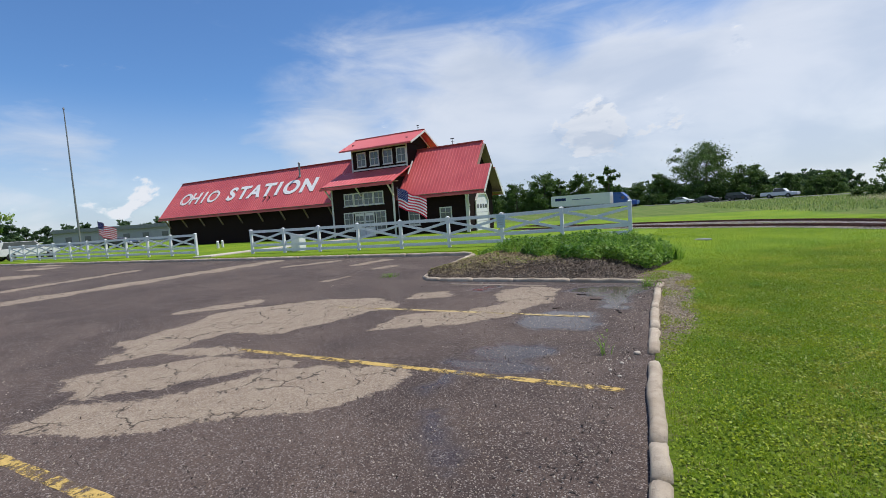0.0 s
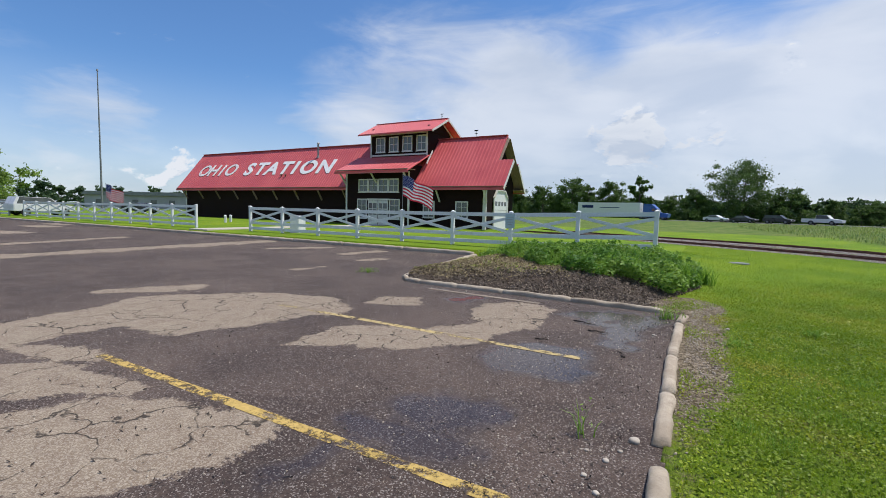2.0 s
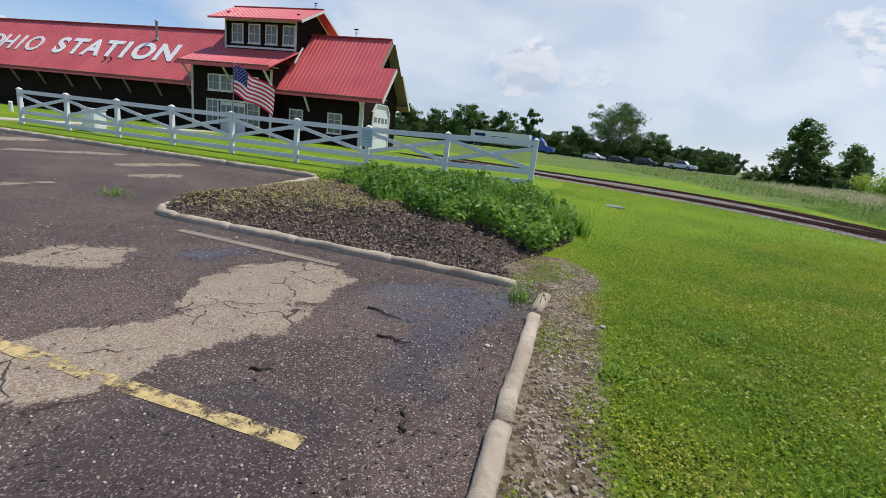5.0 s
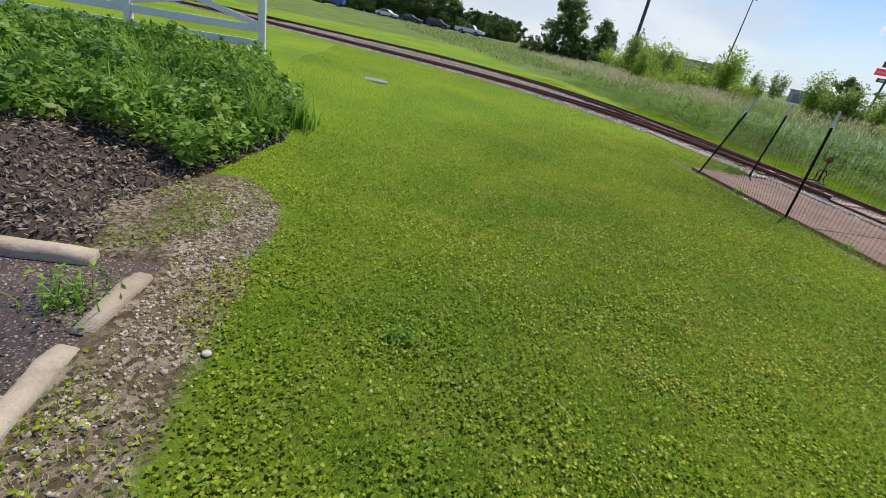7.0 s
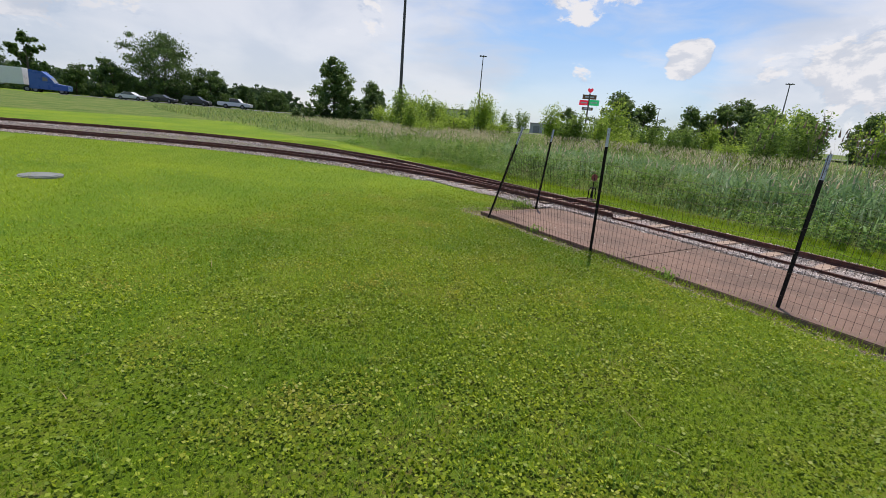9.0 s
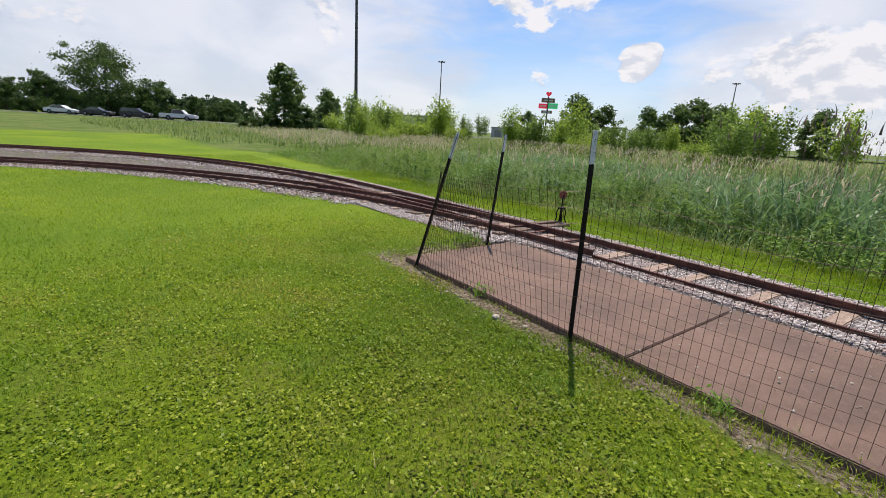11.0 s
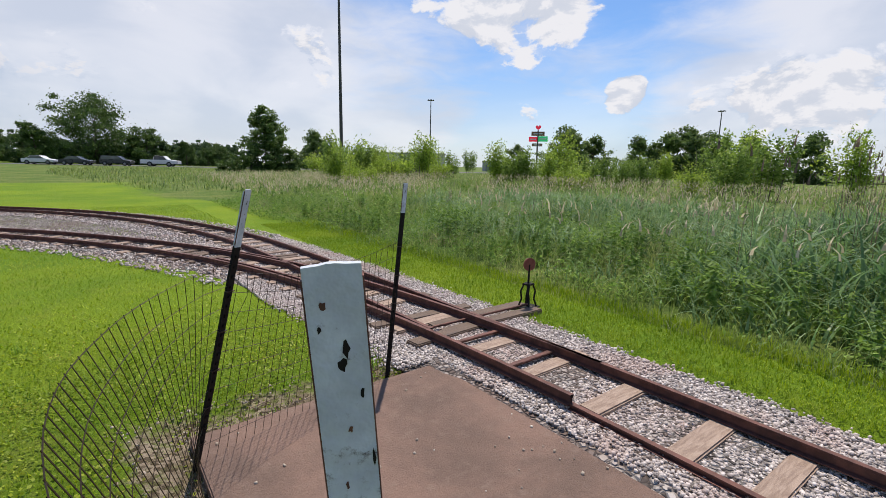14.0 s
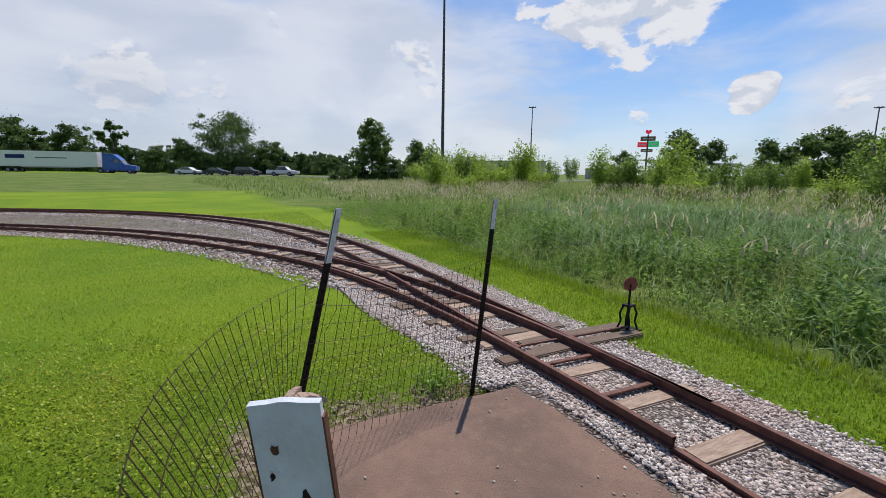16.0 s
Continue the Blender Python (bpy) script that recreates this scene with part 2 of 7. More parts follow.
def asphalt_material():
    m = Mat("asphalt", 0.85, 0, 0.22)
    grit = m.cells(120)
    sg = m.node("ShaderNodeSeparateColor")
    m.link(grit, sg.inputs[0])
    broad = m.noise(0.55, 7, 0.68, 0.4, world=True)
    mid = m.noise(4.5, 7, 0.72, 0.2, world=True)
    fine = m.noise(70, 4, 0.7, world=True)
    dark = m.mix(m.ramp(broad, 0.36, 0.66), (0.053, 0.037, 0.032), (0.106, 0.076, 0.062))
    dark = m.mix(m.ramp(mid, 0.5, 0.8, 0, 0.55), dark, (0.11, 0.076, 0.055))
    dark = m.mix(m.ramp(sg.outputs[0], 0.72, 1.0, 0, 0.8), dark, (0.30, 0.26, 0.235))
    dark = m.mix(m.ramp(sg.outputs[1], 0.6, 1.0, 0, 0.7), dark, (0.024, 0.018, 0.017))
    pale = m.mix(m.ramp(mid, 0.35, 0.7), (0.24, 0.185, 0.132), (0.17, 0.12, 0.085))
    pale = m.mix(m.ramp(sg.outputs[0], 0.2, 1.0, 0, 0.55), pale, (0.47, 0.41, 0.33))
    pale = m.mix(m.ramp(sg.outputs[2], 0.7, 1.0, 0, 0.6), pale, (0.15, 0.11, 0.085))
    # old worn patches with ragged edges
    p = m.math("ADD", m.attr("patch"), m.math("MULTIPLY", m.math("SUBTRACT", mid, 0.5), 0.5))
    p = m.math("ADD", p, m.math("MULTIPLY", m.math("SUBTRACT", m.noise(1.7, 6, 0.7, 0.6, world=True), 0.5), 1.3))
    p = m.math("ADD", p, m.math("MULTIPLY", m.math("SUBTRACT", m.noise(22, 5, 0.75, world=True), 0.5), 0.6))
    worn = m.ramp(p, 0.45, 0.57)
    # crazed cracks, only in places
    warp = m.node("ShaderNodeVectorMath")
    warp.operation = "MULTIPLY_ADD"
    warp.inputs[1].default_value = (0.6, 0.6, 0.6)
    nz = m.node("ShaderNodeTexNoise")
    nz.inputs["Scale"].default_value = 2.5
    nz.inputs["Detail"].default_value = 5
    m.link(m.geo.outputs["Position"], nz.inputs["Vector"])
    m.link(nz.outputs["Color"], warp.inputs[0])
    m.link(m.geo.outputs["Position"], warp.inputs[2])
    vor = m.node("ShaderNodeTexVoronoi")
    vor.feature = "DISTANCE_TO_EDGE"
    vor.inputs["Scale"].default_value = 1.7
    m.link(warp.outputs[0], vor.inputs["Vector"])
    crack = m.math("MULTIPLY", m.ramp(vor.outputs["Distance"], 0.003, 0.026, 0.9, 0.0), m.math("MULTIPLY", m.ramp(m.noise(1.3, 5, 0.7, world=True), 0.43, 0.52), m.ramp(m.attr("patch"), 0.2, 0.6, 0.15, 1.0)))
    c = m.mix(worn, dark, pale)
    c = m.mix(crack, c, (0.03, 0.024, 0.02))
    wet = m.ramp(m.math("ADD", m.attr("wet"), m.math("MULTIPLY", m.math("SUBTRACT", m.noise(1.9, 6, 0.62, 0.4, world=True), 0.5), 1.1)), 0.40, 0.84)
    c = m.mix(m.math("MULTIPLY", wet, 0.36), c, (0.022, 0.018, 0.017))
    m.color(c)
    m.rough(m.math("SUBTRACT", 0.9, m.math("MULTIPLY", wet, 0.80)))
    h = m.math("ADD", m.math("MULTIPLY", sg.outputs[0], 0.6), m.math("MULTIPLY", fine, 0.5))
    h = m.math("MULTIPLY", m.math("SUBTRACT", h, m.math("MULTIPLY", crack, 1.5)), m.ramp(wet, 0.3, 1.0, 1.0, 0.06))
    m.bump(h, 0.008, 0.7)
    return m.m


def worn_paint(name, color, under, keep, bare=False, grain=9):
    m = Mat(name, 0.75, 0, 0.3)
    n = m.math("ADD", m.noise(grain, 8, 0.78, world=True), m.math("MULTIPLY", m.noise(1.3, 3, world=True), 0.6))
    c = m.mix(m.ramp(m.noise(20, 5, world=True), 0.3, 0.7), color, tuple(x * 0.75 for x in color))
    lost = m.ramp(n, keep, keep + 0.16)
    m.color(c if bare else m.mix(lost, c, under))
    if bare:
        clear, mx = m.node("ShaderNodeBsdfTransparent"), m.node("ShaderNodeMixShader")
        m.link(lost, mx.inputs[0]), m.link(m.b.outputs[0], mx.inputs[1]), m.link(clear.outputs[0], mx.inputs[2])
        m.link(mx.outputs[0], m.t.nodes["Material Output"].inputs[0])
    m.bump(m.noise(60, 3, world=True), 0.004)
    return m.m


def concrete_material(name, a, b, stain, world=True):
    m = Mat(name, 0.85, 0, 0.3)
    broad, fine = m.noise(1.1, 7, 0.7, 0.3, world=world), m.noise(90, 5, 0.75, world=world)
    mid = m.noise(11, 6, 0.7, world=world)
    c = m.mix(m.ramp(broad, 0.35, 0.65), a, b)
    c = m.mix(m.ramp(mid, 0.5, 0.78, 0, 0.65), c, stain)
    c = m.mix(m.ramp(fine, 0.45, 0.8, 0, 0.5), c, tuple(x * 0.45 for x in a))
    m.color(c)
    m.bump(m.math("ADD", fine, mid), 0.012, 0.8)
    return m.m


def stones_material(name, dark, light, warm):
    m = Mat(name, 0.85, 0, 0.3)
    c = m.mix(m.island(), dark, light)
    c = m.mix(m.ramp(m.noise(1.6, 4, world=True), 0.45, 0.65, 0, 0.6), c, warm)
    c = m.mix(m.ramp(m.noise(80, 4, world=True), 0.4, 0.75, 0, 0.35), c, dark)
    m.color(c)
    return m.m


def gravel_bed_material():
    m = Mat("gravel_bed", 0.95, 0, 0.2)
    s = m.cells(26)
    sg = m.node("ShaderNodeSeparateColor")
    m.link(s, sg.inputs[0])
    c = m.mix(m.ramp(sg.outputs[0], 0.05, 0.95), (0.10, 0.085, 0.075), (0.46, 0.42, 0.385))
    c = m.mix(m.ramp(m.noise(0.7, 5, world=True), 0.4, 0.65, 0, 0.5), c, (0.23, 0.15, 0.12))
    e = m.cells(26, edge=True)
    # gaps between stones painted near black, their shade put into the colour
    c = m.mix(m.ramp(e, 0.0, 0.10, 0.8, 0.0), c, (0.04, 0.032, 0.028))
    m.color(c)
    m.bump(m.ramp(e, 0, 0.3), 0.03, 0.9)
    return m.m


def roof_material():
    m = Mat("red_roof_metal", 0.42, 0.0, 0.5)
    broad = m.noise(0.35, 5, 0.6, world=True)
    c = m.mix(m.ramp(broad, 0.35, 0.65), (0.52, 0.085, 0.09), (0.60, 0.11, 0.112))
    c = m.mix(m.ramp(m.noise(3, 6, 0.7, world=True, stretch=(1, 0.25, 0.25)), 0.5, 0.8, 0, 0.35), c, (0.62, 0.17, 0.16))
    m.color(c)
    m.rough(m.ramp(broad, 0.3, 0.7, 0.38, 0.52))
    return m.m


M = {}
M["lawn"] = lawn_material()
M["asphalt"] = asphalt_material()
M["yellow"] = worn_paint("yellow_line_paint", (0.52, 0.36, 0.11), (0.17, 0.13, 0.10), 0.74, True)
M["yellow_faint"] = worn_paint("faded_yellow_line_paint", (0.50, 0.38, 0.17), (0.17, 0.13, 0.10), 0.73, True)
M["kerb"] = concrete_material("kerb_concrete", (0.50, 0.42, 0.325), (0.33, 0.265, 0.195), (0.16, 0.12, 0.085))
M["slab"] = concrete_material("slab_concrete", (0.232, 0.146, 0.110), (0.150, 0.100, 0.077), (0.245, 0.175, 0.137))
M["walk"] = concrete_material("walk_concrete", (0.5, 0.46, 0.38), (0.42, 0.37, 0.3), (0.3, 0.26, 0.2))
M["kerb_old"] = concrete_material("old_kerb_concrete", (0.27, 0.215, 0.165), (0.19, 0.15, 0.115), (0.11, 0.085, 0.065))
M["road"] = two_tone("road_asphalt", (0.09, 0.09, 0.09), (0.14, 0.135, 0.13), 0.3)
M["gravel"] = gravel_bed_material()
M["stones"] = stones_material("ballast_stone", (0.21, 0.18, 0.165), (0.70, 0.63, 0.59), (0.43, 0.31, 0.27))
M["pebble"] = stones_material("pebble", (0.2, 0.16, 0.12), (0.5, 0.44, 0.37), (0.3, 0.24, 0.18))
M["mulch_bed"] = two_tone("mulch_bed", (0.030, 0.020, 0.015), (0.075, 0.053, 0.038), 2.2, 0.95, 45, 0.03)
M["chip"] = stones_material("mulch_chip", (0.035, 0.024, 0.018), (0.31, 0.25, 0.19), (0.16, 0.118, 0.08))
M["straw"] = stones_material("dead_grass", (0.17, 0.13, 0.06), (0.42, 0.34, 0.19), (0.26, 0.2, 0.1))
M["vinyl"] = two_tone("white_vinyl", (0.80, 0.80, 0.80), (0.74, 0.75, 0.76), 1.5, 0.45, 30, 0.001)
M["roof"] = roof_material()
M["siding"] = two_tone("dark_brown_siding", (0.013, 0.0065, 0.006), (0.022, 0.011, 0.009), 1.3, 0.8, 25, 0.004, stretch=(1, 1, 4), spec=0.12)
M["trim"] = two_tone("white_trim", (0.72, 0.70, 0.66), (0.62, 0.60, 0.56), 2, 0.6, 40, 0.001)
M["soffit"] = two_tone("soffit_boards", (0.34, 0.25, 0.18), (0.24, 0.17, 0.12), 2, 0.7, 40, 0.002, stretch=(6, 1, 1))
M["letter"] = two_tone("white_letter_paint", (0.88, 0.87, 0.85), (0.82, 0.80, 0.78), 3, 0.6, 40, 0.001)
M["letter_worn"] = worn_paint("peeling_letter_paint", (0.84, 0.82, 0.80), (0.54, 0.09, 0.095), 0.86)
M["rust"] = two_tone("rusty_steel", (0.16, 0.066, 0.048), (0.085, 0.04, 0.031), 9, 0.62, 70, 0.003, 0.35)
M["black_steel"] = two_tone("black_painted_steel", (0.008, 0.007, 0.007), (0.016, 0.012, 0.010), 12, 0.7, 80, 0.001, 0.0, spec=0.2)
M["post_white"] = worn_paint("chipped_white_post_paint", (0.62, 0.67, 0.72), (0.07, 0.05, 0.04), 0.85, False, 30)
M["wire"] = two_tone("rusty_wire", (0.045, 0.03, 0.024), (0.075, 0.045, 0.032), 20, 0.55, 80, 0.0005, 0.5)
M["tie"] = two_tone("weathered_tie_wood", (0.42, 0.31, 0.235), (0.26, 0.18, 0.135), 5, 0.85, 60, 0.006, stretch=(1, 9, 9))
M["tie_dark"] = two_tone("dark_tie_wood", (0.12, 0.085, 0.065), (0.2, 0.14, 0.10), 5, 0.85, 60, 0.006, stretch=(1, 9, 9))
M["galv"] = two_tone("galvanised_steel", (0.28, 0.28, 0.28), (0.20, 0.20, 0.21), 3, 0.5, 40, 0.001, 0.4)
M["mast"] = two_tone("weathered_mast_steel", (0.075, 0.07, 0.068), (0.10, 0.095, 0.09), 1, 0.6, 20, 0.001, 0.3)
M["bark"] = two_tone("bark", (0.085, 0.065, 0.05), (0.14, 0.115, 0.09), 6, 0.9, 30, 0.02, stretch=(3, 3, 0.6))
M["red_paint"] = two_tone("faded_red_paint", (0.20, 0.045, 0.035), (0.26, 0.08, 0.06), 14, 0.6, 60, 0.001)
M["sign_red"] = two_tone("sign_red", (0.55, 0.02, 0.04), (0.48, 0.03, 0.04), 2, 0.4)
M["sign_green"] = two_tone("sign_green", (0.02, 0.30, 0.12), (0.02, 0.26, 0.10), 2, 0.4)
M["sign_brown"] = two_tone("sign_brown", (0.25, 0.12, 0.06), (0.2, 0.1, 0.05), 2, 0.4)
M["flag_red"] = plain_leaf("flag_red_cloth", (0.5, 0.03, 0.06), (0.62, 0.05, 0.08), 0.4, 0.8)
M["flag_white"] = plain_leaf("flag_white_cloth", (0.72, 0.7, 0.72), (0.8, 0.78, 0.8), 0.4, 0.8)
M["flag_blue"] = plain_leaf("flag_blue_cloth", (0.025, 0.035, 0.14), (0.035, 0.05, 0.19), 0.4, 0.8)
M["notice"] = two_tone("pale_blue_notice", (0.42, 0.55, 0.60), (0.5, 0.6, 0.64), 5, 0.5)
M["car_white"] = two_tone("white_car_paint", (0.75, 0.75, 0.75), (0.7, 0.7, 0.71), 1, 0.3, 20, 0.0002)
M["car_dark"] = two_tone("dark_car_paint", (0.03, 0.032, 0.036), (0.05, 0.05, 0.055), 1, 0.3, 20, 0.0002)
M["car_blue"] = two_tone("blue_truck_paint", (0.03, 0.10, 0.36), (0.04, 0.12, 0.40), 1, 0.3, 20, 0.0002)
M["rubber"] = two_tone("rubber", (0.018, 0.018, 0.018), (0.03, 0.03, 0.03), 5, 0.9)
M["stick"] = two_tone("wet_stick_bark", (0.028, 0.02, 0.016), (0.06, 0.045, 0.035), 15, 0.8)
M["far_wall"] = two_tone("far_grey_wall", (0.42, 0.42, 0.43), (0.36, 0.36, 0.37), 0.2, 0.8)
M["iron"] = two_tone("grate_iron", (0.16, 0.17, 0.16), (0.24, 0.25, 0.24), 9, 0.6)

for key in ("sign_red", "sign_green"):
    b = M[key].node_tree.nodes["Principled BSDF"]
    b.inputs["Emission Color"].default_value = (0.8, 0.03, 0.08, 1) if key == "sign_red" else (0.02, 0.55, 0.2, 1)
    b.inputs["Emission Strength"].default_value = 0.45      # lit price panels; the heart shares this glow, added against its backlight

M["leaf_weed"] = plain_leaf("meadow_weed_leaf", (0.08, 0.18, 0.022), (0.34, 0.49, 0.09), 0.45, 0.6, (0.14, 0.24, 0.05))
glass = Mat("window_glass", 0.06, 0, 0.6)
glass.color(glass.mix(glass.noise(1.5, 3), (0.06, 0.07, 0.075), (0.16, 0.17, 0.175)))
M["glass"] = glass.m

M["leaf_oak"] = plain_leaf("dark_tree_leaf", (0.042, 0.088, 0.022), (0.125, 0.20, 0.05), 0.4)
# bluish distance haze is mixed into the colour of the far leaves
M["leaf_far"] = plain_leaf("hazed_far_tree_leaf", (0.035, 0.075, 0.035), (0.11, 0.175, 0.07), 0.4)
M["leaf_bush"] = plain_leaf("bush_leaf", (0.16, 0.26, 0.03), (0.42, 0.54, 0.08), 0.5)
M["leaf_young"] = plain_leaf("young_tree_leaf", (0.06, 0.115, 0.03), (0.20, 0.29, 0.08), 0.4)
M["leaf_sapling"] = plain_leaf("sapling_leaf", (0.10, 0.18, 0.03), (0.30, 0.42, 0.09), 0.5)
M["leaf_mid"] = plain_leaf("tree_leaf", (0.11, 0.19, 0.04), (0.33, 0.44, 0.11), 0.5)
M["leaf_cover"] = plain_leaf("ground_cover_leaf", (0.055, 0.155, 0.018), (0.28, 0.45, 0.07), 0.45, 0.5, (0.23, 0.34, 0.05))
M["blade"] = plain_leaf("lawn_blade", (0.118, 0.228, 0.009), (0.405, 0.505, 0.020), 0.45, 0.6, (0.30, 0.38, 0.04))
M["clover"] = plain_leaf("clover_leaf", (0.138, 0.22, 0.011), (0.405, 0.475, 0.032), 0.4, 0.5, (0.40, 0.34, 0.06))
rm = Mat("reed_leaf", 0.55, 0, 0.3)
rc = rm.mix(rm.island(), (0.075, 0.14, 0.022), (0.38, 0.46, 0.12))
rc = rm.mix(rm.ramp(rm.noise(0.22, 3, 0.5, world=True), 0.45, 0.62, 0, 0.4), rc, (0.13, 0.24, 0.11))
rc = rm.mix(rm.ramp(rm.noise(0.5, 4, 0.6, world=True), 0.52, 0.7, 0, 0.8), rc, (0.46, 0.42, 0.23))
rm.leaf(rc, 0.45)
M["reed"] = rm.m
M["reed_blue"] = plain_leaf("blue_green_reed_leaf", (0.07, 0.155, 0.05), (0.36, 0.52, 0.22), 0.45, 0.45, (0.17, 0.31, 0.11))
M["leaf_dark"] = plain_leaf("dark_weed_leaf", (0.045, 0.10, 0.02), (0.17, 0.27, 0.06), 0.4)
M["reed_dry"] = plain_leaf("dry_seed_head", (0.36, 0.30, 0.18), (0.60, 0.53, 0.36), 0.45)
M["plume"] = plain_leaf("brown_reed_plume", (0.10, 0.07, 0.05), (0.26, 0.19, 0.14), 0.3)
M["daylily"] = plain_leaf("daylily_leaf", (0.10, 0.22, 0.02), (0.26, 0.42, 0.06), 0.45)

# ---- mesh helpers ----


def mesh_of(bm, name, material=None, smooth=False):
    me = bpy.data.meshes.new(name)
    bm.normal_update()
    bm.to_mesh(me)
    bm.free()
    for mt in (material if isinstance(material, (list, tuple)) else [material]):
        if mt:
            me.materials.append(mt)
    if smooth:
        me.polygons.foreach_set("use_smooth", [True] * len(me.polygons))
    return me


def part(name, bm, material, parent=None, label="", smooth=False):
    ob = new(name, mesh_of(bm, name, material, smooth) if isinstance(bm, bmesh.types.BMesh) else bm)
    if parent is not None:
        ob.parent = parent
    if label:
        ob["label"] = label
    return ob


def thing(name, label, category, at=(0, 0, 0), group="", kind="", rz=0.0):
    ob = new(name)
    ob.empty_display_size = 0.1
    ob.location = at
    ob.rotation_euler = (0, 0, radians(rz))
    return tagged(ob, label, category, group, kind)


def box(size, at=(0, 0, 0), bevel=0.0, bm=None, rot=None):
    bm = bm or bmesh.new()
    m = Matrix.Translation(at) @ (rot.to_4x4() if rot else Matrix()) @ Matrix.Diagonal((*size, 1))
    made = bmesh.ops.create_cube(bm, size=1, matrix=m)
    if bevel:
        edges = list({e for v in made["verts"] for e in v.link_edges})
        bmesh.ops.bevel(bm, geom=edges, offset=bevel, segments=2, affect="EDGES", clamp_overlap=True)
    return bm


def rod(a, b, r1, r2=None, seg=8, bm=None):
    """A round bar from a to b."""
    bm = bm or bmesh.new()
    a, b = Vector(a), Vector(b)
    d = b - a
    m = Matrix.Translation((a + b) / 2) @ d.to_track_quat("Z", "Y").to_matrix().to_4x4()
    bmesh.ops.create_cone(bm, cap_ends=True, segments=seg, radius1=r1, radius2=r1 if r2 is None else r2, depth=d.length, matrix=m)
    return bm


def beam(a, b, w, h, bm=None, bevel=0.0):
    """A squared bar from a to b, w across and h high."""
    a, b = Vector(a), Vector(b)
    d = b - a
    rot = d.to_track_quat("X", "Z").to_matrix()
    return box((d.length, w, h), (a + b) / 2, bevel, bm, rot)


def raw_mesh(name, verts, faces_per, material, mats=None, smooth=False):
    """A mesh of many separate faces: verts is an array (n, k, 3) of k corners each."""
    n, k = verts.shape[:2]
    me = bpy.data.meshes.new(name)
    me.vertices.add(n * k)
    me.vertices.foreach_set("co", verts.astype(np.float32).ravel())
    me.loops.add(n * k)
    me.loops.foreach_set("vertex_index", np.arange(n * k, dtype=np.int32))
    me.polygons.add(n)
    me.polygons.foreach_set("loop_start", np.arange(0, n * k, k, dtype=np.int32))
    me.polygons.foreach_set("loop_total", np.full(n, k, dtype=np.int32))
    for mt in (material if isinstance(material, (list, tuple)) else [material]):
        me.materials.append(mt)
    if mats is not None:
        me.polygons.foreach_set("material_index", mats.astype(np.int32))
    me.update(calc_edges=True)
    return me


def unit(v):
    return v / np.maximum(np.linalg.norm(v, axis=-1, keepdims=True), 1e-9)


def leaf_quads(rng, centers, size, up=0.3, aspect=0.55):
    """Leaf-shaped quads at the centres, turned at random; up: how much they lie flat."""
    n = len(centers)
    nrm = rng.normal(size=(n, 3))
    nrm[:, 2] += up * 4
    nrm = unit(nrm)
    a = unit(np.cross(nrm, rng.normal(size=(n, 3))))
    b = np.cross(nrm, a)
    s = (size * rng.uniform(0.6, 1.3, n))[:, None]
    c = centers
    return np.stack([c - a * s, c - b * s * aspect + a * s * 0.1, c + a * s, c + b * s * aspect + a * s * 0.1], 1)


def ribbon(rng, base, height, width, lean, segs=3):
    """Curved blades: each a chain of quads that ends narrow. Returns faces (n*segs, 4, 3)."""
    n = len(base)
    ang = rng.uniform(0, 2 * np.pi, n)
    out = np.stack([np.cos(ang), np.sin(ang), np.zeros(n)], 1)
    side = np.stack([-np.sin(ang), np.cos(ang), np.zeros(n)], 1)
    faces = []
    for i in range(segs):
        ring = []
        for u in (i / segs, (i + 1) / segs):
            c = base + out * (lean * u ** 2.2)[:, None] + np.array([0, 0, 1.0]) * (height * (u - 0.28 * u ** 3 * np.minimum(1.6, lean / height * 1.3)))[:, None]
            w = (width * (1 - 0.92 * u) * 0.5)[:, None]
            ring.append((c - side * w, c + side * w))
        faces.append(np.stack([ring[0][0], ring[0][1], ring[1][1], ring[1][0]], 1))
    return np.concatenate(faces, 0)


def smooth(v, a, b):
    u = np.clip((v - a) / (b - a), 0, 1)
    return u * u * (3 - 2 * u)


def poly_depth(x, y, poly):
    """Signed distance into a closed outline: positive inside."""
    d = line_distance(x, y, [*poly, poly[0]])
    inside = np.zeros(np.shape(x), bool)
    for (x0, y0), (x1, y1) in zip(poly, [*poly[1:], poly[0]]):
        if y0 != y1:
            inside ^= ((y0 > y) != (y1 > y)) & (x < (x1 - x0) * (y - y0) / (y1 - y0) + x0)
    return np.where(inside, d, -d)


def spline(points, step=0.4):
    """A smooth line through the points (Catmull-Rom), as an array."""
    p = [np.array(q, float) for q in points]
    p = [2 * p[0] - p[1], *p, 2 * p[-1] - p[-2]]
    out = []
    for i in range(1, len(p) - 2):
        n = max(2, int(np.linalg.norm(p[i + 1] - p[i]) / step))
        for u in np.linspace(0, 1, n, endpoint=False):
            out.append(0.5 * (2 * p[i] + (p[i + 1] - p[i - 1]) * u + (2 * p[i - 1] - 5 * p[i] + 4 * p[i + 1] - p[i + 2]) * u ** 2 + (3 * p[i] - p[i - 1] - 3 * p[i + 1] + p[i + 2]) * u ** 3))
    out.append(p[-2])
    return np.array(out)


def line_distance(x, y, line):
    d = np.full(np.shape(x), 1e9)
    for (x0, y0), (x1, y1) in zip(line[:-1], line[1:]):
        dx, dy = x1 - x0, y1 - y0
        u = np.clip(((x - x0) * dx + (y - y0) * dy) / (dx * dx + dy * dy), 0, 1)
        d = np.minimum(d, np.hypot(x - x0 - u * dx, y - y0 - u * dy))
    return d


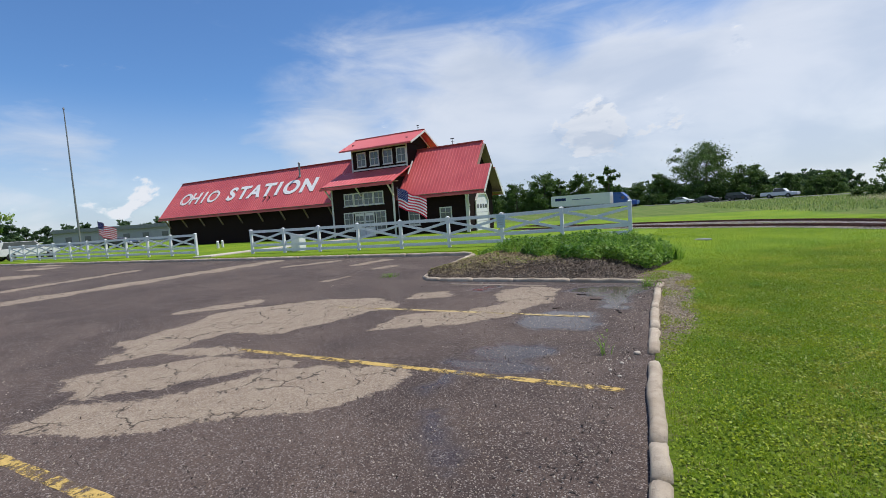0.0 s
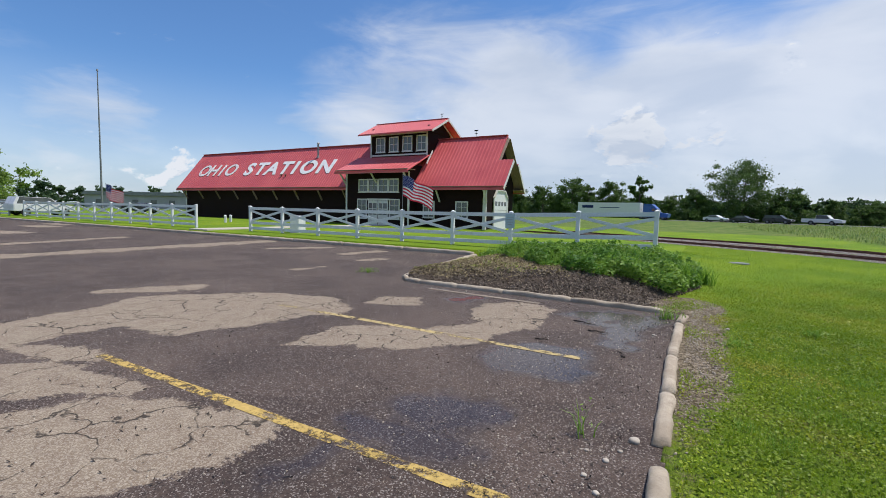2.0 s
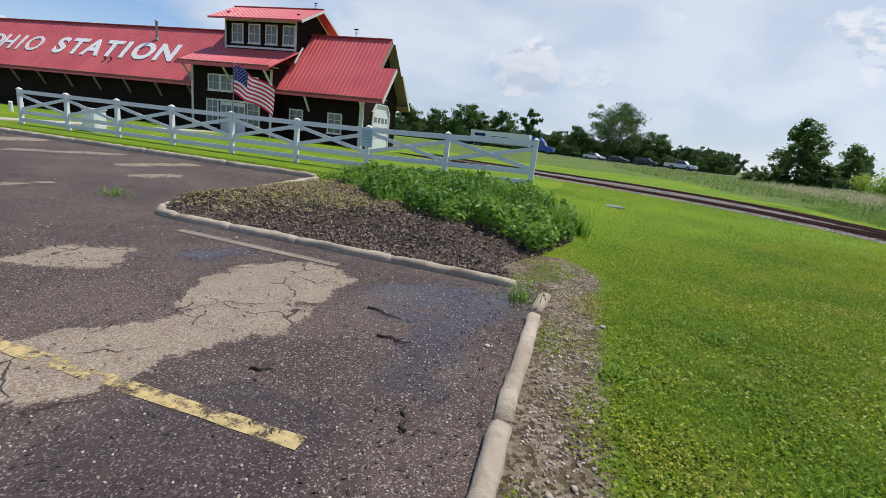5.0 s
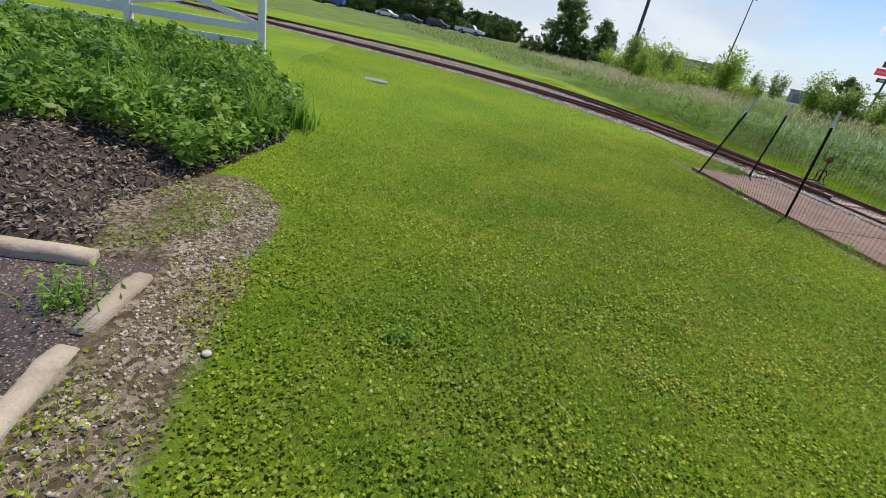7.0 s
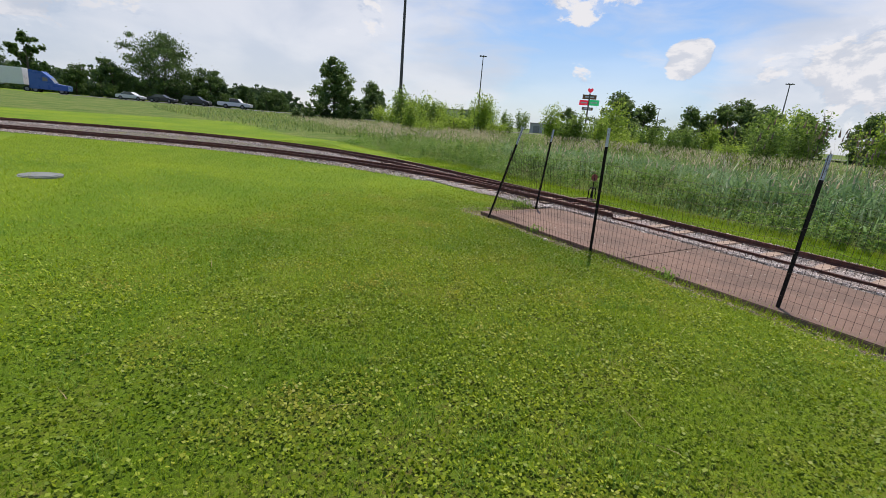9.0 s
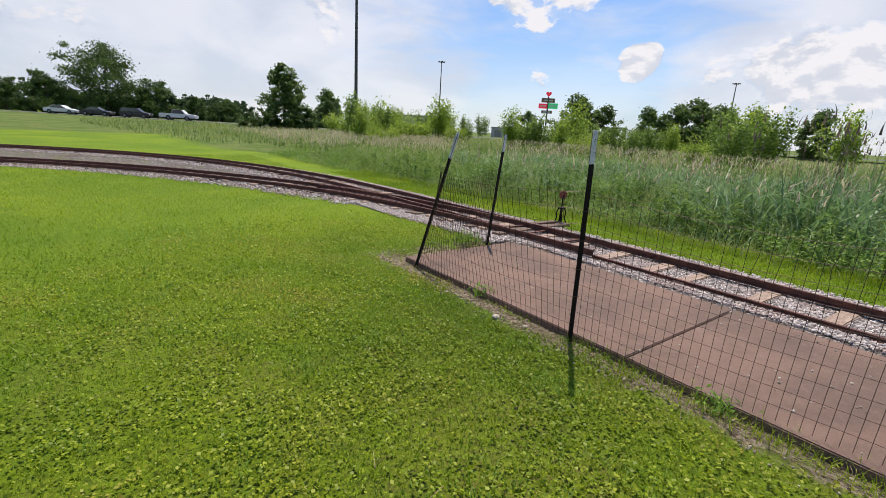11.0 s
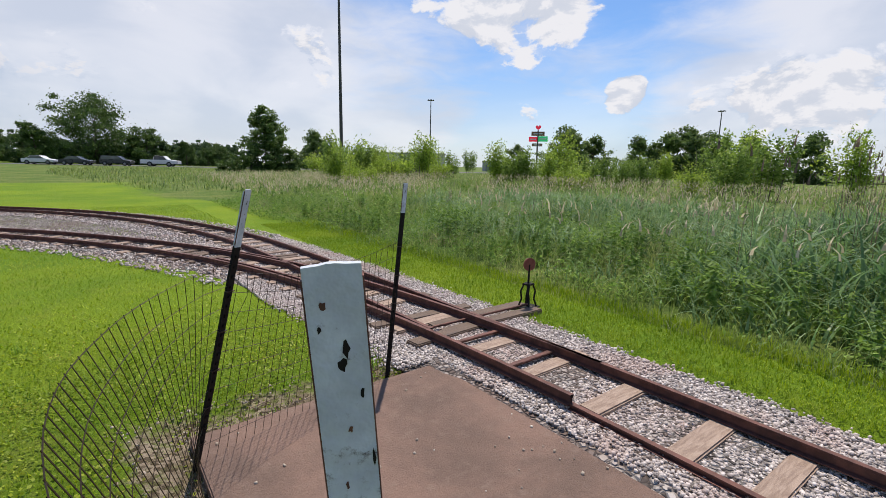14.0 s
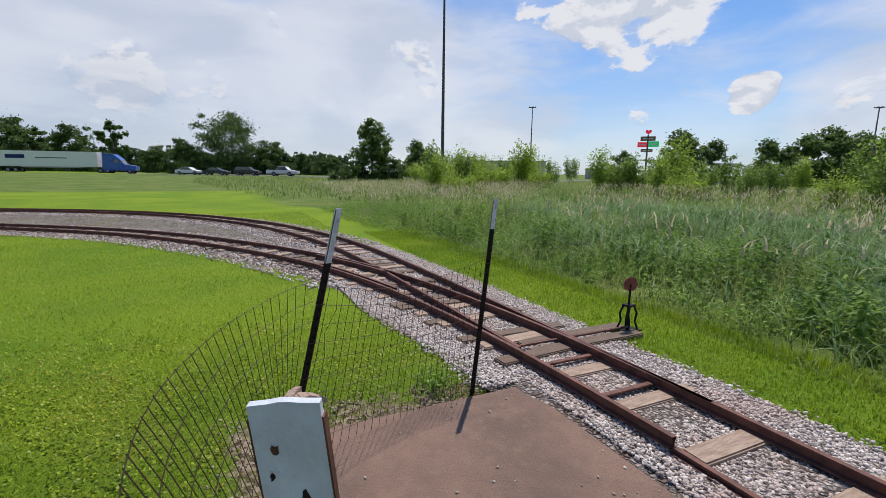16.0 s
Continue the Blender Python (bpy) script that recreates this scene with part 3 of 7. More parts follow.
def vnoise(x, y, scale, z=0.0):
    return np.array([noise.noise(Vector((a * scale, b * scale, z))) for a, b in zip(np.ravel(x), np.ravel(y))]).reshape(np.shape(x))

# ---- ground ----
ROAD = [(-1500, 420), (-400, 210), (-150, 150), (-20, 126), (20, 106), (60, 78), (150, 10), (300, -120), (900, -700)]
TRACK_A = spline([(9.84, -30), (9.84, 4), (9.84, 11), (9.82, 14), (9.66, 16), (9.32, 17.8), (8.82, 19.4), (8.1, 20.9), (7.2, 22.4), (6.1, 23.9), (4.8, 25.3), (3.2, 26.6), (0.6, 28.4), (-3, 30.8), (-8, 33.6), (-13, 35.0)])
TRACK_B = spline([(9.84, 12.6), (9.82, 14.5), (9.76, 17), (9.68, 19), (9.52, 21), (9.1, 23.2), (8.2, 25.9), (6.8, 28.4), (5.1, 30.4), (3.3, 31.9), (1.2, 33.1), (-3, 35.0), (-8, 37.4), (-14, 41), (-30, 44), (-70, 46)])


def kerb_x(y):
    """The line of the lawn kerb, which bends slightly."""
    return np.interp(y, [-8, 1.5, 2.14, 3.72, 4.19, 5.17, 6.34, 8.3, 8.8], [0.5, 0.21, 0.17, 0.08, 0.06, 0.03, -0.01, -0.03, 0.02])


def island_right(y):
    return np.interp(y, [8.95, 9.6, 10.6, 12.0, 14.0, 16.6], [-0.35, -0.55, -0.15, 0.2, 0.1, -1.0])


def ground_height(x, y):
    x, y = np.asarray(x, float), np.asarray(y, float)
    z = 0.02 + 0.2 * smooth(y, 11.5, 16.5) * smooth(-x, -1.5, 3.0)
    z = z + 0.14 * smooth(y, 12, 16.5) * smooth(-np.abs(x + 1.2), -4.5, -0.5)
    z = 0.02 + (z - 0.02) * (1 - smooth(x, -16, -9) * smooth(y, 18.2, 24))
    z = z + 0.55 * smooth(-line_distance(x, y, ROAD), -55, -9) * smooth(y, 25, 60)
    z = np.where(((x < kerb_x(y) + 0.01) & (y < 8.9)) | ((x < island_right(y) - 0.35) & (y >= 8.9) & (y < 15.3)), -0.10, z)
    z = np.where((x > 7.2) & (x < 10.9) & (y < 14.7), -0.03, z)
    return z


def grid_mesh(name, xs, ys, height, material):
    X, Y = np.meshgrid(xs, ys, indexing="ij")
    co = np.stack([X, Y, height(X, Y)], -1).reshape(-1, 3)
    nx, ny = len(xs), len(ys)
    i = (np.arange(nx - 1)[:, None] * ny + np.arange(ny - 1)[None]).ravel()
    f = np.stack([i, i + ny, i + ny + 1, i + 1], 1)
    me = bpy.data.meshes.new(name)
    me.vertices.add(len(co))
    me.vertices.foreach_set("co", co.astype(np.float32).ravel())
    me.loops.add(f.size)
    me.loops.foreach_set("vertex_index", f.astype(np.int32).ravel())
    me.polygons.add(len(f))
    me.polygons.foreach_set("loop_start", np.arange(0, f.size, 4, dtype=np.int32))
    me.polygons.foreach_set("loop_total", np.full(len(f), 4, dtype=np.int32))
    me.materials.append(material)
    me.update(calc_edges=True)
    return me, co


def set_attr(me, name, values):
    a = me.attributes.new(name, "FLOAT", "POINT")
    a.data.foreach_set("value", np.asarray(values, np.float32).ravel())


def dirt_amount(x, y):
    """Bare earth beside the kerb, round the slab and under the wire fence."""
    k = smooth(-x, -0.95, -0.15) * smooth(x, -0.2, 0.05) * smooth(-y, -10.2, -8.6) * (0.45 + 0.55 * smooth(y, 4.0, 6.2))
    e = smooth(-np.maximum(np.abs(x - 8.3) - 1.05, np.abs(y - 7.0) - 7.65), -0.38, -0.02)
    p = smooth(-np.hypot((x - 6.6) / 1.2, (y - 7.6) / 1.1), -1.15, -0.6)
    m = smooth(-np.hypot((x + 0.1) / 0.8, (y - 9.5) / 1.2), -1.15, -0.6) * 0.9
    return np.maximum.reduce([k * 0.92, e * 0.62, p, m])


def wild_amount(x, y):
    """Unmown meadow beyond the track."""
    a = smooth(x, 11.55, 11.9) * smooth(-y, -80, -20)
    b = smooth(line_distance(x, y, TRACK_B[::6]), 4.0, 7.0) * smooth(x, 3.0, 16.0) * smooth(y, 16, 22)
    c = smooth(y, 43, 58) * 0.85 * smooth(-y, -118, -108)
    return np.clip(np.maximum(np.maximum(a, b), c), 0, 1)


gx = np.unique(np.round(np.concatenate([[-3500, -1800, -900, -500, -300, -200, -150, -120, -95, -80, -70, -60], np.arange(-50, -12, 2.5), np.arange(-12, 14, 0.2),
     np.arange(-0.04, 0.54, 0.03), [-6.32, -6.28], np.arange(14, 60, 2.0), [65, 75, 90, 110, 140, 180, 250, 350, 600, 1200, 3500]]), 3))
gy = np.unique(np.round(np.concatenate([[-3500, -1500, -600, -250, -120, -60, -30, -15, -8], np.arange(-5, 24, 0.2), [15.29, 15.32, 8.88, 8.92], np.arange(24, 60, 1.5),
     np.arange(60, 170, 5), [180, 200, 240, 300, 400, 700, 1400, 3500]]), 3))
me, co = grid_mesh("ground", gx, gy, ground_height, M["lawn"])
set_attr(me, "dirt", dirt_amount(co[:, 0], co[:, 1]))
set_attr(me, "wild", wild_amount(co[:, 0], co[:, 1]))
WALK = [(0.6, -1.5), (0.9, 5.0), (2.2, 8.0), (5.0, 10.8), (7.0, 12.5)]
# painted gap shade is strongest along the walk, where clover is dense
set_attr(me, "leaf_gap_shade", np.clip(1.1 - line_distance(co[:, 0], co[:, 1], WALK) / 4.2, 0, 1))
ground = tagged(new("ground", me), "mown green lawn with clover and bare dirt edges", "lawn", kind="structure")

# highway
bm = bmesh.new()
line = spline(ROAD, 25)
prev = None
for i, p in enumerate(line):
    d = line[min(i + 1, len(line) - 1)] - line[max(i - 1, 0)]
    nrm = np.array([-d[1], d[0]]) / np.linalg.norm(d)
    a, b = bm.verts.new((*(p - nrm * 6.5), 0.62)), bm.verts.new((*(p + nrm * 6.5), 0.62))
    if prev:
        bm.faces.new((prev[0], a, b, prev[1]))
    prev = (a, b)
tagged(part("road", bm, M["road"]), "grey asphalt highway on a low grass bank", "road", kind="structure")

# ---- parking lot ----
PALE = [((-16.3, 3.0), (-16.7, 14.4), 0.6), ((-20.6, 6.0), (-22.6, 11.5), 0.4), ((-29, 8), (-31, 14), 0.7), ((-8.6, 8.7), (-8.5, 9.5), 0.14), ((-10.3, 12.6), (-10.2, 14.2), 0.3),
        ((-8.6, 11.6), (-8.4, 12.2), 0.25), ((-40, 4), (-44, 12), 1.0), ((-8.6, 4.9), (-8.0, 5.9), 0.28), ((-34, 12), (-38, 15), 0.7), ((-13.6, 12.2), (-12.6, 14.0), 0.3), ((-0.26, 1.2), (-0.34, 2.5), -0.06)]
PALE_AREAS = [
    [(-4.9, 0.6), (-3.95, 0.85), (-3.3, 1.35), (-2.6, 1.85), (-2.2, 2.4), (-2.35, 3.1), (-3.2, 2.95), (-3.9, 2.45), (-4.3, 1.6), (-5.2, 1.1)],
    [(-5.3, 1.2), (-4.6, 1.75), (-4.1, 2.5), (-3.7, 2.85), (-4.8, 2.85), (-5.6, 2.3), (-6.2, 1.5)],
    [(-5.5, 2.6), (-4.7, 3.05), (-5.3, 3.2), (-6.3, 2.6)],
    [(-6.4, 2.1), (-7.4, 2.9), (-7.5, 3.9), (-7.95, 4.7), (-7.4, 5.5), (-6.4, 6.4), (-5.2, 6.7), (-4.4, 6.2), (-4.6, 5.2), (-5.1, 3.9), (-6.0, 3.7), (-6.0, 2.6)],
    [(-4.5, 6.6), (-3.7, 7.0), (-4.0, 7.7), (-4.8, 7.2)],
    [(-3.75, 4.4), (-3.95, 5.3), (-2.9, 5.9), (-2.45, 6.6), (-3.0, 7.3), (-2.7, 8.25), (-2.0, 8.3), (-1.65, 7.6), (-1.8, 6.6), (-2.05, 5.4), (-3.0, 4.75)]]
WET = [((-1.35, 5.15), (-1.1, 5.4), 0.38), ((-1.5, 5.45), (-1.0, 5.75), 0.42), ((-1.6, 3.75), (-1.2, 3.95), 0.34), ((-1.8, 2.7), (-1.7, 3.0), 0.26), ((-1.2, 7.9), (-0.7, 8.2), 0.5), ((-0.6, 6.6), (-0.5, 8.4), 0.3), ((-5.2, 8.6), (-0.6, 8.68), 0.06),
       ((-3.4, 7.9), (-3.2, 8.1), 0.3), ((-1.2, 1.6), (-1.5, 2.1), 0.2), ((-1.15, 7.5), (-0.75, 7.5), 0.26), ((-1.55, 5.3), (-0.95, 5.42), 0.36), ((-1.8, 3.4), (-1.1, 3.35), 0.28)]


def blots(x, y, shapes, soft):
    out = np.zeros_like(x)
    for (x0, y0), (x1, y1), r in shapes:
        d = line_distance(x, y, [(x0, y0), (x1, y1)])
        out = np.maximum(out, np.clip(0.5 + (r - d) / soft, 0, 1))
    return out


ax = np.concatenate([np.arange(-110, -24, 3.0), np.arange(-24, -12, 0.5), np.arange(-12, 0.55, 0.1)])
ay = np.concatenate([[-60, -40, -25, -15, -10, -7], np.arange(-5, 15.2, 0.1), [15.2]])
me, co = grid_mesh("parking_lot", ax, ay, lambda x, y: np.zeros_like(x), M["asphalt"])
wob = 0.22 * vnoise(co[:, 0], co[:, 1], 1.1) + 0.12 * vnoise(co[:, 0], co[:, 1], 3.3, 5.0)
pale = blots(co[:, 0] + wob, co[:, 1] + wob * 0.8, PALE, 0.5)
for area in PALE_AREAS:
    pale = np.maximum(pale, np.clip(0.5 + poly_depth(co[:, 0] + wob * 0.8, co[:, 1] + wob * 0.6, area) / 0.45, 0, 1))
set_attr(me, "patch", pale)
set_attr(me, "wet", blots(co[:, 0] + wob, co[:, 1] - wob, WET, 0.6))
tagged(new("parking_lot", me), "worn patched dark asphalt parking lot with puddles", "pavement", kind="structure")

for k, (x0, x1, y) in enumerate(((-5.0, -0.13, 3.07), (-5.6, -0.85, 5.76), (-5.0, -0.2, 0.37), (-5.0, -0.3, -2.33))):
    bm = bmesh.new()
    n = 26
    for i in range(n):
        u0, u1 = x0 + (x1 - x0) * i / n, x0 + (x1 - x0) * (i + 1) / n
        wa, wb = (0.05 + 0.012 * noise.noise(Vector((u, y, 0)) * 4) for u in (u0, u1))
        bm.faces.new([bm.verts.new(v) for v in ((u0, y - wa, 0.004), (u1, y - wb, 0.004), (u1, y + wb, 0.004), (u0, y + wa, 0.004))])
    bmesh.ops.remove_doubles(bm, verts=bm.verts, dist=0.001)
    tagged(part("parking_line", bm, M["yellow_faint"] if k == 1 else M["yellow"]), "worn yellow painted stall line on the asphalt", "road marking", "stall lines", "structure")


def kerb_piece(a, b, parent, seed, w=0.125, h=0.09, sink=0.0):
    """One length of rounded concrete kerb from a to b, chipped and slightly askew."""
    rng = random.Random(seed)
    a, b = Vector((*a, 0)), Vector((*b, 0))
    d = b - a
    n = max(3, int(d.length / 0.12))
    side = Vector((-d.y, d.x, 0)).normalized()
    shape = [(-0.5, -0.12), (-0.5, 0.62), (-0.36, 0.92), (-0.12, 1.0), (0.14, 1.0), (0.36, 0.9), (0.5, 0.6), (0.5, -0.12)]
    bm = bmesh.new()
    rings = []
    for i in range(n + 1):
        u = i / n
        p = a + d * u + side * 0.012 * noise.noise(Vector((u * 3, seed, 1)))
        ring = []
        for s, t in shape:
            q = p + side * (s * w * (1 + 0.22 * noise.noise(Vector((u * d.length * 6, s * 3, seed)))))
            z = t * h * (1 + 0.2 * noise.noise(Vector((u * d.length * 4, s * 2, seed + 7)))) - sink
            if i in (0, n):
                z -= 0.018 * max(0, t)
            ring.append(bm.verts.new((q.x, q.y, z)))
        rings.append(ring)
    for r0, r1 in zip(rings, rings[1:]):
        for j in range(len(shape) - 1):
            bm.faces.new((r0[j], r0[j + 1], r1[j + 1], r1[j]))
    bm.faces.new(rings[0])
    bm.faces.new(rings[-1][::-1])
    bmesh.ops.recalc_face_normals(bm, faces=bm.faces)
    return part("kerb_stone", bm, M["kerb"], parent, smooth=True)


kerb = thing("lawn_kerb", "weathered pale concrete kerb between asphalt and lawn", "kerb", kind="structure")
for k, (y0, y1, sink) in enumerate(((-7.5, -4.6, 0.02), (-4.57, -1.7, 0.02), (-1.67, 1.66, 0.02), (1.70, 2.11, 0.012), (2.16, 3.80, 0.018), (4.16, 5.14, 0.03), (5.20, 6.30, 0.024), (6.36, 8.08, 0.034), (8.20, 8.72, 0.03))):
    kerb_piece((float(kerb_x(y0)), y0), (float(kerb_x(y1)), y1), kerb, k, 0.118, 0.092, sink)
kerb2 = thing("island_kerb", "stained concrete kerb round the planting island", "kerb", kind="structure")
pts = [(-0.32, 8.86), (-1.75, 8.90), (-3.05, 8.93), (-4.05, 8.94), (-4.95, 8.95), (-5.35, 9.05), (-5.62, 9.35), (-5.72, 9.8), (-6.0, 11.2), (-6.3, 12.8), (-6.6, 14.4), (-6.7, 15.2)]
for k, (a, b) in enumerate(zip(pts, pts[1:])):
    a, b = Vector(a), Vector(b)
    g = (b - a).normalized() * (0.006 if k in (1, 8) else -0.012)
    kerb_piece(a + g, b - g, kerb2, 20 + k, 0.12, 0.095, 0.012)
kerb3 = thing("front_kerb", "low pale concrete kerb along the fence lawn", "kerb", kind="structure")
for k in range(22):
    kerb_piece((-6.82 - 3.0 * k, 15.28), (-9.8 - 3.0 * k, 15.28), kerb3, 50 + k, 0.18, 0.14)
bm = bmesh.new()
box((2.3, 0.14, 0.05), (-3.3, 8.43, -0.018), 0.012, bm, Euler((0, 0, -0.05)).to_matrix())
tagged(part("sunken_kerb", bm, M["kerb_old"]), "sunken concrete kerb length level with the asphalt", "kerb", kind="structure")
bm = bmesh.new()
box((1.6, 16.0, 0.1), (-23.2, 23.4, 0.21), 0.02, bm)
tagged(part("walkway", bm, M["walk"]), "pale concrete walkway through the fence opening", "path", kind="structure")

# ---- slab, ballast, track ----
bm = bmesh.new()
sx0, sx1 = 7.44, 9.24
for y0, y1 in ((-8, -2.6), (-2.58, 2.2), (2.22, 7.0), (7.02, 11.55), (11.563, 14.46)):
    box((sx1 - sx0, y1 - y0, 0.12), ((sx0 + sx1) / 2, (y0 + y1) / 2, -0.03), 0.008, bm)
tagged(part("slab", bm, M["slab"]), "reddish brown concrete platform slab beside the track", "slab", kind="structure")


def offset_line(line, off):
    d = np.gradient(line, axis=0)
    nrm = np.stack([-d[:, 1], d[:, 0]], 1) / np.linalg.norm(d, axis=1, keepdims=True)
    return line + nrm * off


def sheet(name, left, right, z, material, crown=0.0):
    bm = bmesh.new()
    prev = None
    for (x0, y0), (x1, y1) in zip(left, right):
        row = []
        for u in np.linspace(0, 1, 7):
            x, y = x0 + (x1 - x0) * u, y0 + (y1 - y0) * u
            row.append(bm.verts.new((x, y, z + crown * (1 - (2 * u - 1) ** 4) + 0.02 * noise.noise(Vector((x * 2, y * 2, 0))))))
        if prev:
            for j in range(6):
                bm.faces.new((prev[j], prev[j + 1], row[j + 1], row[j]))
        prev = row
    bmesh.ops.recalc_face_normals(bm, faces=bm.faces)
    return part(name, bm, material, smooth=True)


tagged(sheet("ballast_bed", offset_line(TRACK_A, 0.82), offset_line(TRACK_A, -0.98), 0.0, M["gravel"], 0.05), "grey and pink gravel ballast under the narrow track", "gravel", kind="structure")
tagged(sheet("ballast_branch", offset_line(TRACK_B, 0.75), offset_line(TRACK_B, -0.95), -0.004, M["gravel"], 0.05), "grey gravel ballast under the branch track", "gravel", kind="structure")
ia = [p for p in TRACK_A if p[1] > 17.5 and p[0] > -8]
ib = [p for p in TRACK_B if p[1] > 18.0 and p[0] > -8]
ib = [ib[int(i * (len(ib) - 1) / (len(ia) - 1))] for i in range(len(ia))]
tagged(sheet("ballast_fill", ia, ib, -0.008, M["gravel"], 0.05), "gravel fill between the two curving tracks", "gravel", kind="structure")

RAIL = [(-0.035, 0.0), (-0.035, 0.008), (-0.007, 0.015), (-0.007, 0.052), (-0.019, 0.058), (-0.019, 0.075), (0.019, 0.075), (0.019, 0.058), (0.007, 0.052), (0.007, 0.015), (0.035, 0.008), (0.035, 0.0)]


def rail(line, off, parent, z=0.075, tall=1.0):
    c = offset_line(line, off)
    d = np.gradient(c, axis=0)
    nrm = np.stack([-d[:, 1], d[:, 0]], 1) / np.linalg.norm(d, axis=1, keepdims=True)
    bm = bmesh.new()
    prev = None
    for p, n in zip(c, nrm):
        ring = [bm.verts.new((p[0] + n[0] * s, p[1] + n[1] * s, z + h * tall)) for s, h in RAIL]
        if prev:
            for j in range(len(RAIL)):
                k = (j + 1) % len(RAIL)
                bm.faces.new((prev[j], prev[k], ring[k], ring[j]))
        prev = ring
    bmesh.ops.recalc_face_normals(bm, faces=bm.faces)
    return part("rail", bm, M["rust"], parent)


GAUGE = 0.31
trackA = thing("railway_track", "narrow gauge railway track with rusty rails on wooden ties", "railway track", kind="structure")
rail(TRACK_A[TRACK_A[:, 1] > 13.2], GAUGE, trackA), rail(TRACK_A[TRACK_A[:, 1] < 13.6], GAUGE, trackA, 0.052, 0.5), rail(TRACK_A, -GAUGE, trackA)
trackB = thing("branch_track", "curving narrow gauge branch track with rusty rails", "railway track", kind="structure")
tb = TRACK_B[np.array([i for i, p in enumerate(TRACK_B) if p[1] > 13.4 or p[0] < 8])]
rail(tb, -GAUGE, trackB), rail(tb[3:], GAUGE, trackB)
# check rails and point rails at the switch
for off, y0, y1 in ((0.22, 17.2, 19.6), (-0.22, 18.2, 20.2)):
    seg = np.array([p for p in TRACK_A if y0 < p[1] < y1 and p[0] > 7])
    rail(seg, off, trackA)

tie_mesh = []
for k in range(4):
    bm = box((1.0, 0.155, 0.10), (0, 0, 0), 0.01)
    for v in bm.verts:
        v.co += 0.006 * Vector((noise.noise(v.co * 4 + Vector((k, 0, 0))), noise.noise(v.co * 5 + Vector((0, k, 0))), noise.noise(v.co * 6 + Vector((0, 0, k)))))
    tie_mesh.append(mesh_of(bm, "tie", M["tie"] if k < 3 else M["tie_dark"]))


def lay_ties(line, parent, spacing, phase, rng, long=1.0, reject=None):
    d = np.cumsum(np.concatenate([[0], np.linalg.norm(np.diff(line, axis=0), axis=1)]))
    s = phase
    while s < d[-1]:
        i = min(np.searchsorted(d, s), len(line) - 2)
        p, q = line[i], line[i + 1]
        if not (reject and reject(p)):
            ob = new("tie", tie_mesh[rng.randrange(4)])
            ob.parent = parent
            ang = math.atan2(q[1] - p[1], q[0] - p[0]) - math.pi / 2
            ob.matrix_basis = Matrix.Translation((p[0] + rng.uniform(-0.05, 0.05), p[1], 0.024 + rng.uniform(-0.006, 0.006))) @ Euler((0, 0, ang + rng.uniform(-0.04, 0.04))).to_matrix().to_4x4() @ Matrix.Diagonal((long * rng.uniform(0.85, 1.08), rng.uniform(0.85, 1.15), 1, 1))
        s += spacing * rng.uniform(0.92, 1.08)


rng = random.Random(3)
lay_ties(TRACK_A, trackA, 0.46, 0.3, rng, 0.95, reject=lambda p: p[0] < -12 or p[1] < 14.7)
ys = [14.42, 13.83, 13.22, 12.63, 12.21, 11.52] + [10.9 - 0.61 * k for k in range(50)]
for k, y in enumerate(ys):
    ob = new("tie", tie_mesh[k % 3])
    ob.parent = trackA
    ob.matrix_basis = Matrix.Translation((9.93 + rng.uniform(-0.03, 0.05), y, 0.022 + rng.uniform(-0.004, 0.008))) @ Euler((0, 0, rng.uniform(-0.05, 0.05))).to_matrix().to_4x4() @ Matrix.Diagonal((0.80 * rng.uniform(0.9, 1.08), rng.uniform(0.85, 1.1), 1, 1))
lay_ties(tb, trackB, 0.5, 4.2, rng, 0.95, reject=lambda p: p[1] < 17.2 and p[0] > 8)

long_tie = mesh_of(box((1.25, 0.15, 0.10), (0, 0, 0), 0.01), "tie", M["tie_dark"])
for k in range(9):
    y = 15.45 + 0.62 * k
    xa = float(np.interp(y, TRACK_A[:, 1], TRACK_A[:, 0]))
    xb = float(np.interp(y, TRACK_B[:60, 1], TRACK_B[:60, 0]))
    ob = new("tie", long_tie)
    ob.parent = trackA
    ob.location = ((xa + xb) / 2 + rng.uniform(-0.06, 0.06), y, 0.022)
    ob.rotation_euler = (0, 0, 0.03 * k * 0.5 + rng.uniform(-0.03, 0.03))

# ---- white crossbuck fence ----
post_bm = box((0.127, 0.127, 1.42), (0, 0, 0.61), 0.006)
post_mesh = mesh_of(post_bm, "post", M["vinyl"])
bm = bmesh.new()
box((0.15, 0.15, 0.03), (0, 0, 0), 0.004, bm)
bmesh.ops.create_cone(bm, cap_ends=True, segments=4, radius1=0.105, radius2=0.01, depth=0.045, matrix=Matrix.Translation((0, 0, 0.037)) @ Euler((0, 0, math.pi / 4)).to_matrix().to_4x4())
cap_mesh = mesh_of(bm, "cap", M["vinyl"])
rail_mesh = mesh_of(box((2.32, 0.038, 0.14), (0, 0, 0), 0.005), "rail", M["vinyl"])


